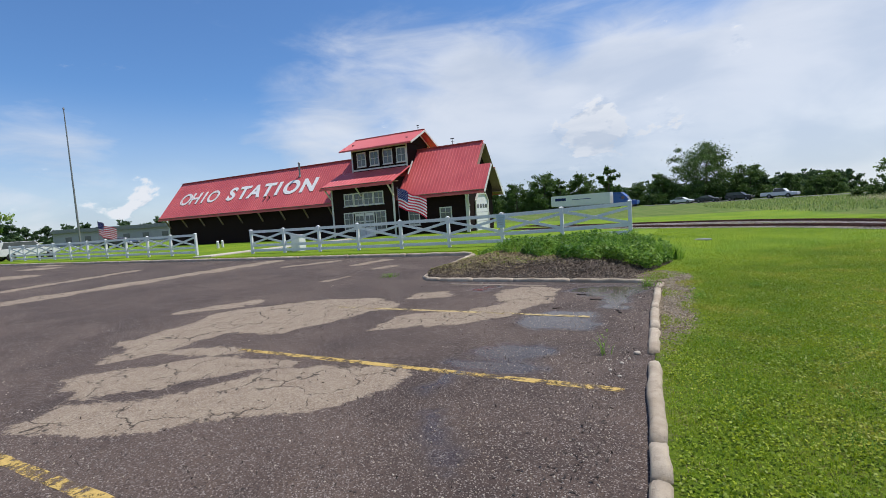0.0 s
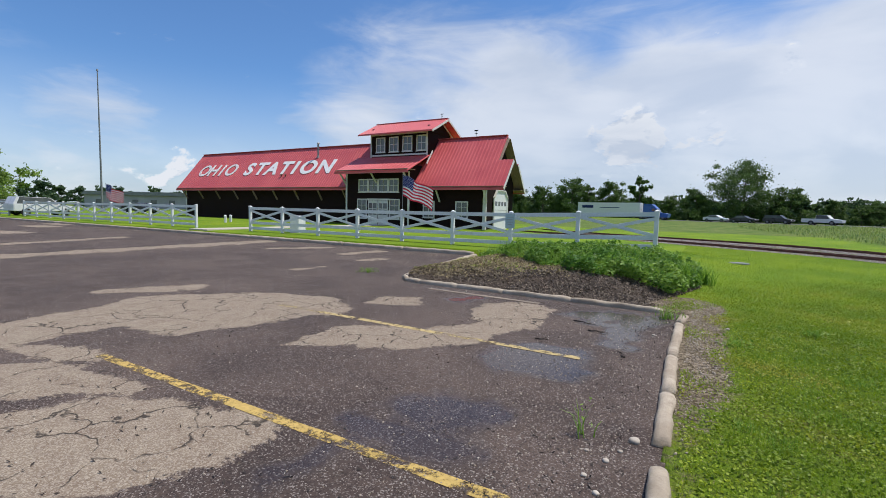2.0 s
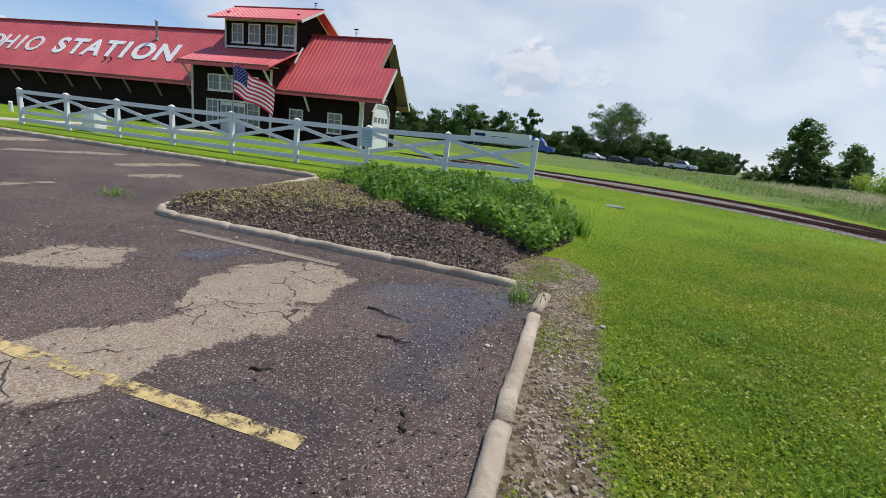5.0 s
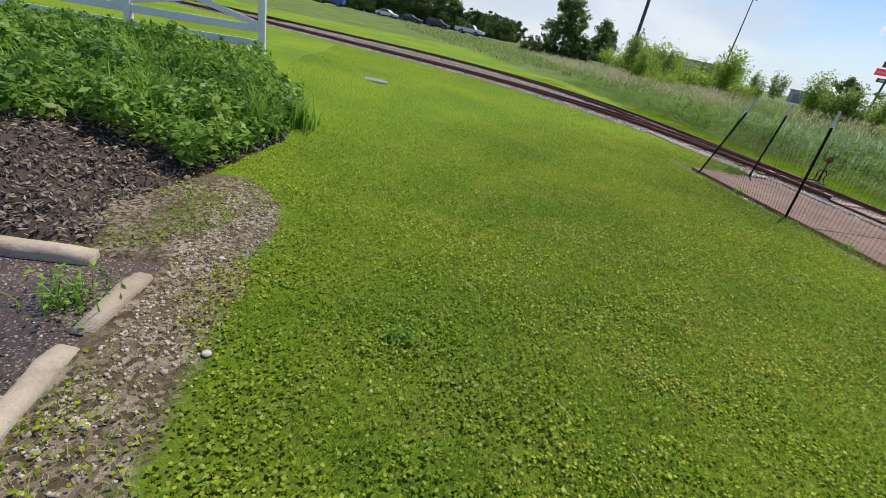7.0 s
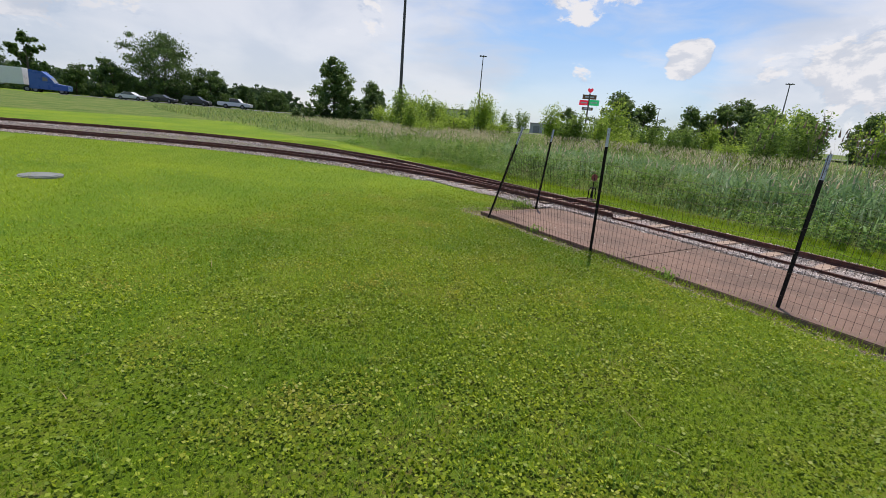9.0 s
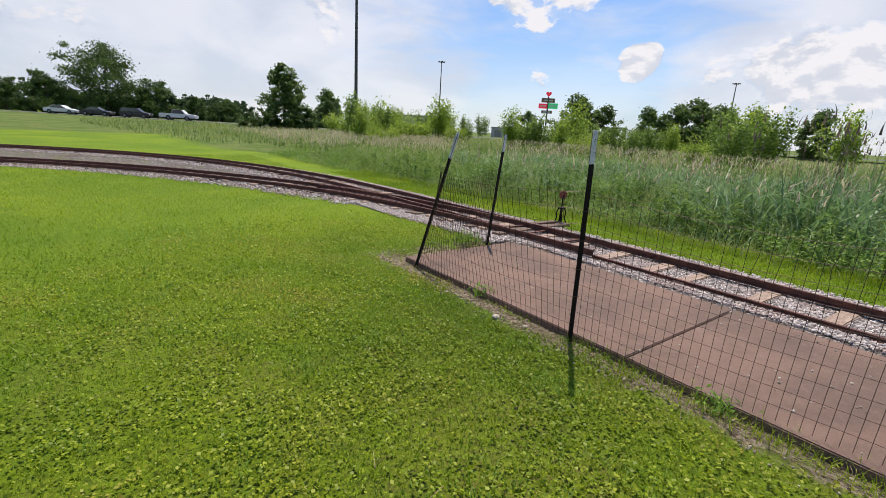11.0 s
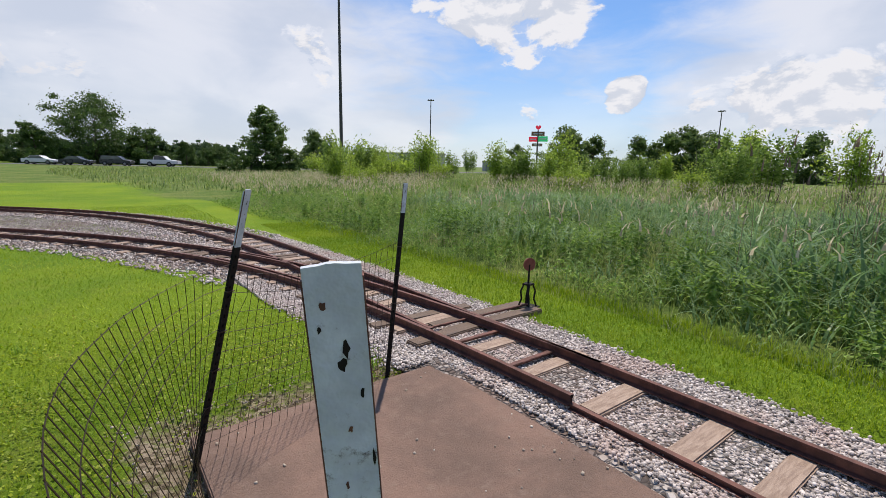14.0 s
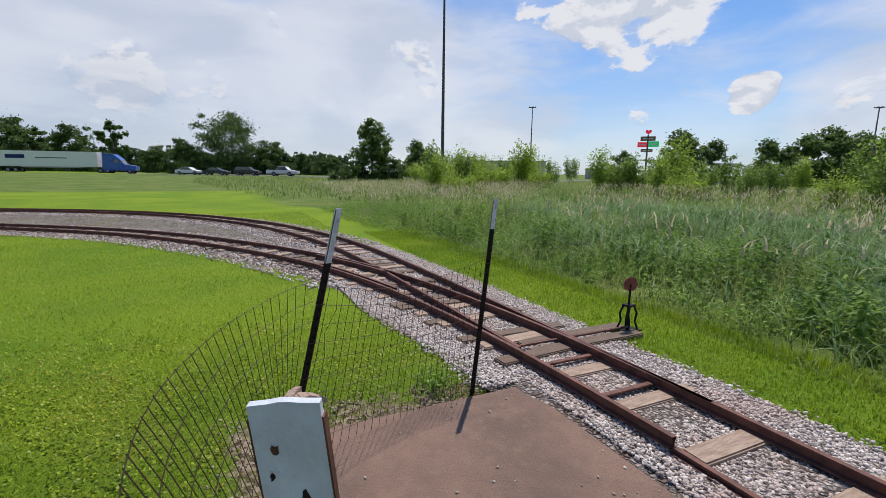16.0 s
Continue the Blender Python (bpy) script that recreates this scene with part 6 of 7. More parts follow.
bushes = [shrub(31, 4.5, 1.5, 11, 0.115, M["leaf_bush"], "bright green leafy bush in the meadow", 270), shrub(37, 5.2, 1.15, 7, 0.115, M["leaf_sapling"], "slender green saplings standing close together", 330),
          shrub(41, 3.6, 1.9, 12, 0.11, M["leaf_bush"], "low spreading yellow-green bush in the meadow", 230)]
used = [[], [], []]
for k, (a, d, size) in enumerate(((24.6, 46, 1.35), (26.2, 50, 1.3), (27.6, 48, 0.85), (29.5, 50, 0.9), (31.4, 47, 1.0), (33.2, 52, 0.95), (35.0, 49, 1.0), (37.0, 52, 0.92), (38.8, 55, 0.75), (44.2, 42, 0.82), (46.0, 40, 0.8), (48.0, 41, 0.78), (51.0, 38, 0.7), (53.2, 37, 0.85), (55.2, 38, 0.8), (57.5, 42, 0.75), (66.5, 34, 0.85), (69.5, 31, 0.8), (25.0, 36, 0.65), (27.2, 38, 0.6), (73, 33, 0.9), (79, 36, 0.95), (86, 32, 0.85), (92, 38, 0.9), (30.5, 60, 0.9), (41, 70, 0.9), (60, 50, 0.8), (63, 52, 0.9), (23.0, 58, 1.0), (26.8, 62, 1.05), (28.6, 57, 1.0), (32.3, 60, 1.0), (34.2, 62, 1.1), (36.2, 60, 1.0), (45.2, 52, 0.9), (50, 50, 0.8), (52.2, 46, 0.95), (54.3, 47, 0.9), (68, 44, 1.0), (70.8, 40, 0.95), (61.5, 40, 0.6), (58.8, 36, 0.55))):
    place(bushes[k * 2 % 3 if k % 5 else 1], [(*polar(a, d), size * rng.uniform(0.8, 1.2))], rng, used[k * 2 % 3 if k % 5 else 1])
scrub = tree("bush", 33, 3.4, 3.2, 0.08, 0.0, 0.2, M["leaf_oak"], "low dark scrub beside the round tree", 70, 60, "bush")
place(scrub, [(24.2, 74.5, 0.75), (29.6, 75.5, 0.8), (22.0, 76.0, 0.5)], rng, [])

# ---- planting island ----
def island_height(x, y):
    edge = np.minimum.reduce([y - 8.95, 17.2 - y, x + 6.35, island_right(y) + 0.1 - x])
    return 0.03 + 0.26 * smooth(edge, 0.0, 1.6) + 0.02 * np.sin(x * 3.1) * np.sin(y * 2.7)


def inside_island(x, y):
    lx = np.interp(y, [8.95, 9.3, 9.8, 11.2, 12.8, 14.4, 16.6], [-5.0, -5.55, -5.68, -5.95, -6.25, -6.5, -4.6])
    rx = island_right(y)
    return (x > lx) & (x < rx) & (y > 8.98) & (y < 16.3)


bm = bmesh.new()
vs = {}
for i in range(61):
    for j in range(66):
        x, y = -6.7 + i * 0.12, 8.95 + j * 0.12
        inside = bool(inside_island(np.array(x), np.array(y)))
        z = float(island_height(x, y)) + 0.03 * noise.noise(Vector((x * 5, y * 5, 0))) if inside else -0.06
        vs[i, j] = bm.verts.new((x, y, z))
for i in range(60):
    for j in range(65):
        q = [vs[i, j], vs[i + 1, j], vs[i + 1, j + 1], vs[i, j + 1]]
        if any(v.co.z > -0.05 for v in q):
            bm.faces.new(q)
bmesh.ops.delete(bm, geom=[v for v in bm.verts if not v.link_faces], context="VERTS")
tagged(part("planting_bed", bm, M["mulch_bed"], smooth=True), "low mound of dark bark mulch in the island", "planting bed", kind="structure")

nrng = np.random.default_rng(4)


def scatter(n, x0, x1, y0, y1, keep):
    x, y = nrng.uniform(x0, x1, n), nrng.uniform(y0, y1, n)
    k = keep(x, y)
    return x[k], y[k]


def cover_edge(x, y):
    """True where the leafy cover grows: the back of the island."""
    front = np.interp(x, [-6.0, -4.32, -3.06, -2.24, -1.32, -0.3, 0.4], [14.4, 12.6, 11.35, 10.65, 10.45, 10.55, 11.2])
    return inside_island(x, y) & (y > front + 0.14 * np.sin(x * 4.3) + 0.10 * np.sin(x * 9.1 + 1))


x, y = scatter(40000, -6.6, 0.6, 9.0, 13.5, lambda x, y: inside_island(x, y) & ~cover_edge(x, y - 0.5))
c = np.stack([x, y, island_height(x, y) + nrng.uniform(0.005, 0.04, len(x))], 1)
chips = raw_mesh("bark_mulch", leaf_quads(nrng, c, 0.028, 0.45, 0.33), 4, M["chip"])
tagged(new("bark_mulch", chips), "loose dark brown bark chips over the bed", "mulch", kind="stuff")
x, y = scatter(24000, -6.3, -1.0, 9.4, 13.6, lambda x, y: inside_island(x, y) & (nrng.uniform(0, 1, len(x)) < smooth(y - 0.5 * x, 11.0, 13.0)))
c = np.stack([x, y, island_height(x, y) + 0.03], 1)
tagged(new("dead_stalks", raw_mesh("dead_stalks", leaf_quads(nrng, c, 0.055, 0.5, 0.15), 4, M["straw"])), "dry straw coloured stalks lying on the mulch", "straw", kind="stuff")
x, y = scatter(95000, -6.2, 0.8, 10.2, 16.4, cover_edge)
low = np.array([noise.noise(Vector((a * 1.3, b * 1.3, 6))) + 0.6 * noise.noise(Vector((a * 4, b * 4, 2))) for a, b in zip(x, y)])
k = nrng.uniform(-0.6, 0.35, len(x)) < low
x, y, low = x[k], y[k], low[k]
hh = 0.05 + 0.42 * np.clip(low + 0.35, 0, 1.1) + 0.10 * smooth(x, -4, -1.0)
c = np.stack([x, y, island_height(x, y) + hh * nrng.uniform(0.15, 1.0, len(x))], 1)
tagged(new("ground_cover", raw_mesh("ground_cover", leaf_quads(nrng, c, 0.052, 0.35, 0.45), 4, M["leaf_cover"])), "dense bright green leafy ground cover plants", "ground cover", kind="stuff")
x, y = scatter(3600, -6.2, 0.8, 10.3, 16.4, lambda x, y: cover_edge(x, y) & (vnoise(x, y, 1.1, 12.0) > 0.0))
b = np.stack([x, y, island_height(x, y)], 1)
k = len(x)
tagged(new("ground_cover", raw_mesh("ground_cover", ribbon(nrng, b, nrng.uniform(0.25, 0.58, k), np.full(k, 0.016), nrng.uniform(0.05, 0.3, k), 3), 4, M["daylily"])), "upright green shoots through the ground cover", "ground cover", kind="stuff")
# small yellow-green leaves that creep over the straw
x, y = scatter(5000, -6.2, 0.2, 9.6, 13.8, lambda x, y: inside_island(x, y) & (vnoise(x, y, 1.6, 4.0) > 0.05) & ((y - 0.5 * x > 11.7) | (x > -0.6)))
c = np.stack([x, y, island_height(x, y) + nrng.uniform(0.02, 0.09, len(x))], 1)
tagged(new("creeping_weed", raw_mesh("creeping_weed", leaf_quads(nrng, c, 0.022, 0.7, 0.6), 4, M["clover"])), "yellow-green creeping weeds over dry straw", "weeds", kind="stuff")
for k, (x, y, n, h) in enumerate(((-1.15, 11.35, 110, 0.6), (-0.15, 11.9, 150, 0.7), (-2.4, 11.9, 70, 0.5), (0.2, 12.7, 120, 0.6), (-3.6, 12.6, 60, 0.5), (-1.9, 13.2, 70, 0.6))):
    b = np.stack([nrng.normal(0, 0.11, n), nrng.normal(0, 0.11, n), np.zeros(n)], 1)
    me = raw_mesh("daylily", ribbon(nrng, b, nrng.uniform(0.6, 1.0, n) * h, np.full(n, 0.022), nrng.uniform(0.15, 0.5, n), 4), 4, M["daylily"])
    ob = tagged(new("daylily", me), "arching clump of long green daylily leaves", "plant", "island daylilies")
    ob.location = (x, y, float(island_height(x, y)))

# weeds that stand in the asphalt and by the kerb
for k, (x, y, n, h, s) in enumerate(((-0.42, 4.05, 9, 0.3, 0.03), (-0.2, 8.45, 60, 0.22, 0.09), (-6.9, 9.6, 50, 0.12, 0.12), (0.6, 7.2, 40, 0.1, 0.1), (1.49, 8.33, 50, 0.10, 0.07), (8.62, 14.72, 60, 0.2, 0.09), (7.46, 13.1, 30, 0.12, 0.06), (7.36, 10.9, 30, 0.14, 0.06))):
    b = np.stack([nrng.normal(0, s, n), nrng.normal(0, s, n), np.zeros(n)], 1)
    st = ribbon(nrng, b, nrng.uniform(0.4, 1.0, n) * h, np.full(n, 0.012), nrng.uniform(0.05, 0.4, n) * h * 1.5, 3)
    lc = np.stack([nrng.normal(0, s, n * 2), nrng.normal(0, s, n * 2), nrng.uniform(0.1, 0.9, n * 2) * h], 1)
    me = raw_mesh("weed", np.concatenate([st, leaf_quads(nrng, lc, 0.018, 0.4, 0.5)]), 4, M["daylily"])
    ob = tagged(new("weed", me), "small green weed tuft growing through the ground", "weed", "weeds", "stuff")
    ob.location = (x, y, float(np.maximum(ground_height(x, y), 0.0)))

# sticks on the wet asphalt
for k, (x, y, l, a) in enumerate(((-1.05, 7.0, 0.26, -0.1), (-1.35, 7.45, 0.35, -0.35), (-0.45, 6.05, 0.22, 1.9), (-1.5, 6.2, 0.15, 0.4))):
    bm = bmesh.new()
    p = Vector((0, 0, 0.012))
    for i in range(5):
        q = p + Vector((l / 5, 0.03 * math.sin(i * 2.1 + k), 0.004 * math.sin(i * 1.7)))
        rod(p, q, 0.011 - 0.0015 * i, 0.010 - 0.0015 * i, 6, bm)
        if i == 2:
            rod(q, q + Vector((0.05, 0.05, 0.008)), 0.005, 0.003, 5, bm)
        p = q
    ob = tagged(part("stick", bm, M["stick"]), "dark wet broken stick lying on the asphalt", "stick", "sticks")
    ob.location, ob.rotation_euler = (x, y, 0), (0, 0, a)


# ---- loose stones ----
def stones(name, x, y, z, size, mat, label, seed, flat=0.6):
    """Irregular eight-cornered stones, each of twelve triangles or fewer."""
    r = np.random.default_rng(seed)
    n = len(x)
    cube = np.array([[-1, -1, -1], [1, -1, -1], [1, 1, -1], [-1, 1, -1], [-1, -1, 1], [1, -1, 1], [1, 1, 1], [-1, 1, 1]], float)
    quads = np.array([[4, 5, 6, 7], [0, 1, 5, 4], [1, 2, 6, 5], [2, 3, 7, 6], [3, 0, 4, 7]])
    v = cube[None] * r.uniform(0.55, 1.0, (n, 8, 3)) * np.array([1, 0.8, flat])
    a = r.uniform(0, 2 * np.pi, n)
    ca, sa = np.cos(a)[:, None], np.sin(a)[:, None]
    vx, vy = v[..., 0] * ca - v[..., 1] * sa, v[..., 0] * sa + v[..., 1] * ca
    tx = r.normal(0, 0.3, n)[:, None]
    vz = v[..., 2] + vx * tx
    s = (size * r.uniform(0.5, 1.25, n))[:, None]
    co = np.stack([vx * s + x[:, None], vy * s + y[:, None], vz * s + z[:, None]], -1)
    me = bpy.data.meshes.new(name)
    me.vertices.add(n * 8)
    me.vertices.foreach_set("co", co.astype(np.float32).ravel())
    f = (quads[None] + (np.arange(n) * 8)[:, None, None]).reshape(-1, 4)
    me.loops.add(f.size)
    me.loops.foreach_set("vertex_index", f.astype(np.int32).ravel())
    me.polygons.add(len(f))
    me.polygons.foreach_set("loop_start", np.arange(0, f.size, 4, dtype=np.int32))
    me.polygons.foreach_set("loop_total", np.full(len(f), 4, dtype=np.int32))
    me.materials.append(mat)
    me.update(calc_edges=True)
    return tagged(new(name, me), label, name.replace("_", " "), kind="stuff")


def near_track(x, y):
    return line_distance(x, y, TRACK_A[::3])


x, y = scatter(165000, 8.6, 11.0, 7.5, 21.5, lambda x, y: ((x > 9.29) | (y > 14.5)) & (np.minimum(near_track(x, y), line_distance(x, y, TRACK_B[::3])) < nrng.normal(0.86, 0.05, len(x))))
stones("ballast", x, y, 0.036 + nrng.uniform(0, 0.016, len(x)), 0.0116, M["stones"], "grey and pinkish crushed stone ballast between the rails", 5)
x, y = scatter(60000, -4, 10.4, 18, 36, lambda x, y: np.minimum(near_track(x, y), line_distance(x, y, TRACK_B[::3])) < 1.0)
stones("ballast", x, y, 0.04 + nrng.uniform(0, 0.02, len(x)), 0.022, M["stones"], "grey crushed stone ballast round the curve", 6)
x, y = scatter(11000, 0.1, 1.3, -1, 10.4, lambda x, y: nrng.uniform(0.4, 1, len(x)) < dirt_amount(x, y))
stones("gravel", x, y, ground_height(x, y) + 0.003, 0.009, M["pebble"], "small pale pebbles in the dirt along the kerb", 7)
x, y = scatter(420, 0.1, 1.1, 2, 10, lambda x, y: nrng.uniform(0.5, 1, len(x)) < dirt_amount(x, y))
stones("gravel", x, y, ground_height(x, y) + 0.005, 0.017, M["pebble"], "pale pebbles scattered in the dirt by the kerb", 8)
x, y = scatter(16000, -9, -0.1, -1, 8.8, lambda x, y: nrng.uniform(0, 1, len(x)) < 0.15 + 0.85 * smooth(x, -2.2, -0.2))
stones("grit", x, y, np.full(len(x), 0.002), 0.0065, M["pebble"], "loose grit and small stones on the asphalt", 9)
x, y = scatter(9000, -5, -0.1, 0, 8.8, lambda x, y: nrng.uniform(0, 1, len(x)) < 0.2 + 0.8 * smooth(x, -1.0, -0.1))
c = np.stack([x, y, np.full(len(x), 0.008)], 1)
tagged(new("debris", raw_mesh("debris", leaf_quads(nrng, c, 0.018, 0.6, 0.3), 4, M["stick"])), "dark bark bits and leaf litter washed on the asphalt", "litter", kind="stuff")
x, y = scatter(260, 7.5, 9.2, 6, 14.4, lambda x, y: x > 0)
stones("grit", x, y, np.full(len(x), 0.034), 0.009, M["pebble"], "small stones scattered on the slab", 10)
x, y = scatter(9000, 6.8, 9.3, 6, 15.2, lambda x, y: (nrng.uniform(0.1, 1, len(x)) < dirt_amount(x, y)) & ~((x > 7.46) & (x < 9.22) & (y < 14.44)) & (x < 9.3))
stones("gravel", x, y, ground_height(x, y) + 0.004, 0.009, M["pebble"], "pebbles in the dirt round the slab edge", 12)
c = np.stack([x, y, ground_height(x, y) + 0.03], 1)
tagged(new("dead_grass", raw_mesh("dead_grass", ribbon(nrng, c - np.array([0, 0, 0.03]), nrng.uniform(0.01, 0.10, len(c)), np.full(len(c), 0.005), nrng.uniform(0.03, 0.10, len(c)), 2), 4, M["straw"])), "dry dead grass along the slab edge", "dead grass", kind="stuff")

# single pale stones by the kerb and the slab
for k, (x, y, s) in enumerate(((-0.22, 3.78, 0.035), (-0.3, 3.55, 0.028), (-0.2, 3.4, 0.03), (-0.35, 3.85, 0.022), (-0.16, 3.95, 0.026), (-0.28, 7.25, 0.034), (-3.7, 8.62, 0.035), (-0.1, 4.14, 0.06), (7.12, 12.55, 0.055), (7.2, 12.3, 0.035), (0.55, 8.1, 0.04), (0.42, 7.3, 0.035), (8.95, 13.3, 0.02), (0.35, 9.0, 0.035))):
    bm = bmesh.new()
    bmesh.ops.create_icosphere(bm, subdivisions=2, radius=s * 0.62)
    for v in bm.verts:
        v.co *= 1 + 0.35 * noise.noise(v.co / s * 1.3 + Vector((k * 3.1, 0, 0)))
        v.co.z *= 0.62
    ob = tagged(part("stone", bm, M["pebble"], smooth=True), "pale rounded stone lying loose on the ground", "stone", "loose stones")
    ob.location = (x, y, max(float(ground_height(x, y)), 0.0) + s * 0.22)

# ---- lawn close to the walk ----
def lawn_here(x, y, reach):
    d = line_distance(x, y, WALK)
    keep = nrng.uniform(0, 1, len(x)) < np.clip(1.15 - d / reach, 0.0, 1)
    bare = nrng.uniform(0.12, 0.8, len(x)) < dirt_amount(x, y) * (0.75 + 0.5 * np.sin(x * 5.3 + 1.7 * np.sin(y * 3.1)))
    off = ((x < kerb_x(y) + 0.08) & (y < 8.9)) | inside_island(x, y) | ((x > 7.42) & (y < 14.5)) | (np.minimum(near_track(x, y), line_distance(x, y, TRACK_B[::4])) < 0.85)
    return keep & ~bare & ~off


x, y = scatter(800000, -0.7, 9.0, -2.0, 19, lambda x, y: lawn_here(x, y, 4.4))
z = ground_height(x, y)
n = len(x)
clump = np.array([noise.noise(Vector((a * 2.1, b * 2.1, 8))) for a, b in zip(x[:], y[:])])
pick = nrng.uniform(0, 1, n) < np.clip(0.72 + clump * 1.6, 0.3, 0.98)
c = np.stack([x, y, z + nrng.uniform(0.004, 0.042, n)], 1)[pick]
tagged(new("clover", raw_mesh("clover", leaf_quads(nrng, c, 0.0102, 0.30, 0.85), 4, M["clover"])), "small clover leaves covering the lawn", "clover", kind="stuff")
b = np.stack([x, y, z], 1)[~pick]
k = len(b)
tagged(new("grass", raw_mesh("grass", ribbon(nrng, b, nrng.uniform(0.02, 0.06, k), np.full(k, 0.0045), nrng.uniform(0.01, 0.05, k), 2), 4, M["blade"])), "short green grass blades of the mown lawn", "grass", kind="stuff")
x, y = scatter(130000, -1, 10, 8, 31, lambda x, y: (x > island_right(y) + 0.3) & ~((x > 7.0) & (y < 14.6)) & (np.minimum(near_track(x, y), line_distance(x, y, TRACK_B[::4])) > 0.95) & (near_track(x, y) < 18) & (line_distance(x, y, WALK) > 2.5))
k = len(x)
b = np.stack([x, y, ground_height(x, y)], 1)
tagged(new("grass", raw_mesh("grass", ribbon(nrng, b, nrng.uniform(0.025, 0.06, k), np.full(k, 0.010), nrng.uniform(0.02, 0.06, k), 1), 4, M["blade"])), "mown green grass towards the track", "grass", kind="stuff")
# mown strip between ballast and meadow
x, y = scatter(60000, 10.6, 12.0, 3, 24, lambda x, y: (np.minimum(near_track(x, y), line_distance(x, y, TRACK_B[::4])) > nrng.normal(0.93, 0.04, len(x))))
b = np.stack([x, y, ground_height(x, y)], 1)
k = len(b)
tagged(new("grass", raw_mesh("grass", ribbon(nrng, b, nrng.uniform(0.02, 0.075, k) * (1 + 1.2 * smooth(x, 11.5, 11.9)), np.full(k, 0.008), nrng.uniform(0.01, 0.06, k), 2), 4, M["blade"])), "mown grass strip between ballast and meadow", "grass", kind="stuff")
# darker tufts of coarse grass, and dry yellow blades on the bare earth
cx, cy = scatter(420, 0.4, 8.5, 0.5, 17, lambda x, y: lawn_here(x, y, 6))
i = np.repeat(np.arange(len(cx)), 60)
w = nrng.uniform(0.04, 0.2, len(cx))[i]
x, y = cx[i] + nrng.normal(0, 1, len(i)) * w, cy[i] + nrng.normal(0, 1, len(i)) * w
b = np.stack([x, y, ground_height(x, y)], 1)[lawn_here(x, y, 7)]
k = len(b)
tagged(new("grass_tufts", raw_mesh("grass_tufts", ribbon(nrng, b, nrng.uniform(0.03, 0.085, k), np.full(k, 0.0055), nrng.uniform(0.01, 0.07, k), 3), 4, M["daylily"])), "darker coarse grass tufts in the lawn", "grass", kind="stuff")
x, y = scatter(15000, 0.1, 1.6, 1, 11, lambda x, y: (nrng.uniform(0.15, 1.2, len(x)) < dirt_amount(x, y)) & (vnoise(x, y, 2.2, 7.0) > -0.05))
b = np.stack([x, y, ground_height(x, y)], 1)
k = len(b)
tagged(new("dry_grass", raw_mesh("dry_grass", ribbon(nrng, b, nrng.uniform(0.008, 0.05, k), np.full(k, 0.005), nrng.uniform(0.02, 0.07, k), 2), 4, [M["straw"], M["clover"]], (nrng.uniform(0, 1, k * 2) < 0.45))), "thin dry yellow grass in the dirt by the kerb", "dead grass", kind="stuff")
x, y = scatter(9000, 7.18, 7.52, -2, 12, lambda x, y: nrng.uniform(0, 1, len(x)) < 0.9 - smooth(x, 7.3, 7.52) * 0.7)
b = np.stack([x, y, ground_height(x, y)], 1)
k = len(b)
tagged(new("grass", raw_mesh("grass", ribbon(nrng, b, nrng.uniform(0.04, 0.13, k), np.full(k, 0.006), nrng.uniform(0.02, 0.09, k), 3), 4, M["blade"])), "uncut grass leaning over the slab edge", "grass", kind="stuff")
# long pale stalks left by the mower
x, y = scatter(90, 0.8, 7, 1, 13, lambda x, y: lawn_here(x, y, 5))
b = np.stack([x, y, ground_height(x, y) + 0.03], 1)
k = len(b)
tagged(new("cut_stalks", raw_mesh("cut_stalks", ribbon(nrng, b, np.full(k, 0.03), np.full(k, 0.006), nrng.uniform(0.10, 0.3, k), 5), 4, M["straw"])), "pale cut grass stalks lying on the lawn", "grass", kind="stuff")

# ---- meadow beyond the track ----


def meadow(n, x0, x1, y0, y1, h0, h1, width, lean, edge=11.75, segs=4, keep=None):
    def ok(x, y):
        e = edge + 0.25 * np.sin(y * 0.9) + 0.12 * np.sin(y * 3.1) - np.clip(y - 19, 0, 40) * 0.1
        on = (x > e) & (line_distance(x, y, TRACK_B[::6]) > 1.5 + np.clip(y - 20, 0, 30) * 0.12) & (y < 60 + x)
        return on if keep is None else on & keep(x, y)
    x, y = scatter(n, x0, x1, y0, y1, ok)
    k = len(x)
    b = np.stack([x, y, ground_height(x, y) - 0.03], 1)
    grow = smooth(x - edge, -0.2, 1.6) * 0.6 + 0.4
    patch = np.array([noise.noise(Vector((a * 0.55, c * 0.55, 9))) + 0.5 * noise.noise(Vector((a * 1.7, c * 1.7, 3))) for a, c in zip(x, y)])
    h = nrng.uniform(h0, h1, k) * grow * np.clip(1.0 + 0.6 * patch, 0.55, 1.35)
    return b, h, ribbon(nrng, b, h, np.full(k, width) * nrng.uniform(0.6, 1.3, k), h * nrng.uniform(0.2, 0.2 + lean, k), segs)


_, _, f1 = meadow(38000, 11, 20, 3, 30, 0.25, 0.65, 0.012, 0.8)
_, _, f2 = meadow(26000, 14, 60, -5, 60, 0.35, 0.75, 0.028, 0.6, segs=3)
x, y = scatter(9000, 4, 40, 40, 88, lambda x, y: (line_distance(x, y, TRACK_B[::6]) > 8) & (line_distance(x, y, ROAD) > 16) & (x > 6 + (60 - y) * 0.2))
k = len(x)
f4 = ribbon(nrng, np.stack([x, y, ground_height(x, y) - 0.02], 1), nrng.uniform(0.25, 0.6, k), np.full(k, 0.06), nrng.uniform(0.1, 0.4, k), 2)
tagged(new("tall_grass", raw_mesh("tall_grass", np.concatenate([f1, f2, f4]), 4, M["reed"])), "tall green unmown grass beyond the track", "tall grass", kind="stuff")


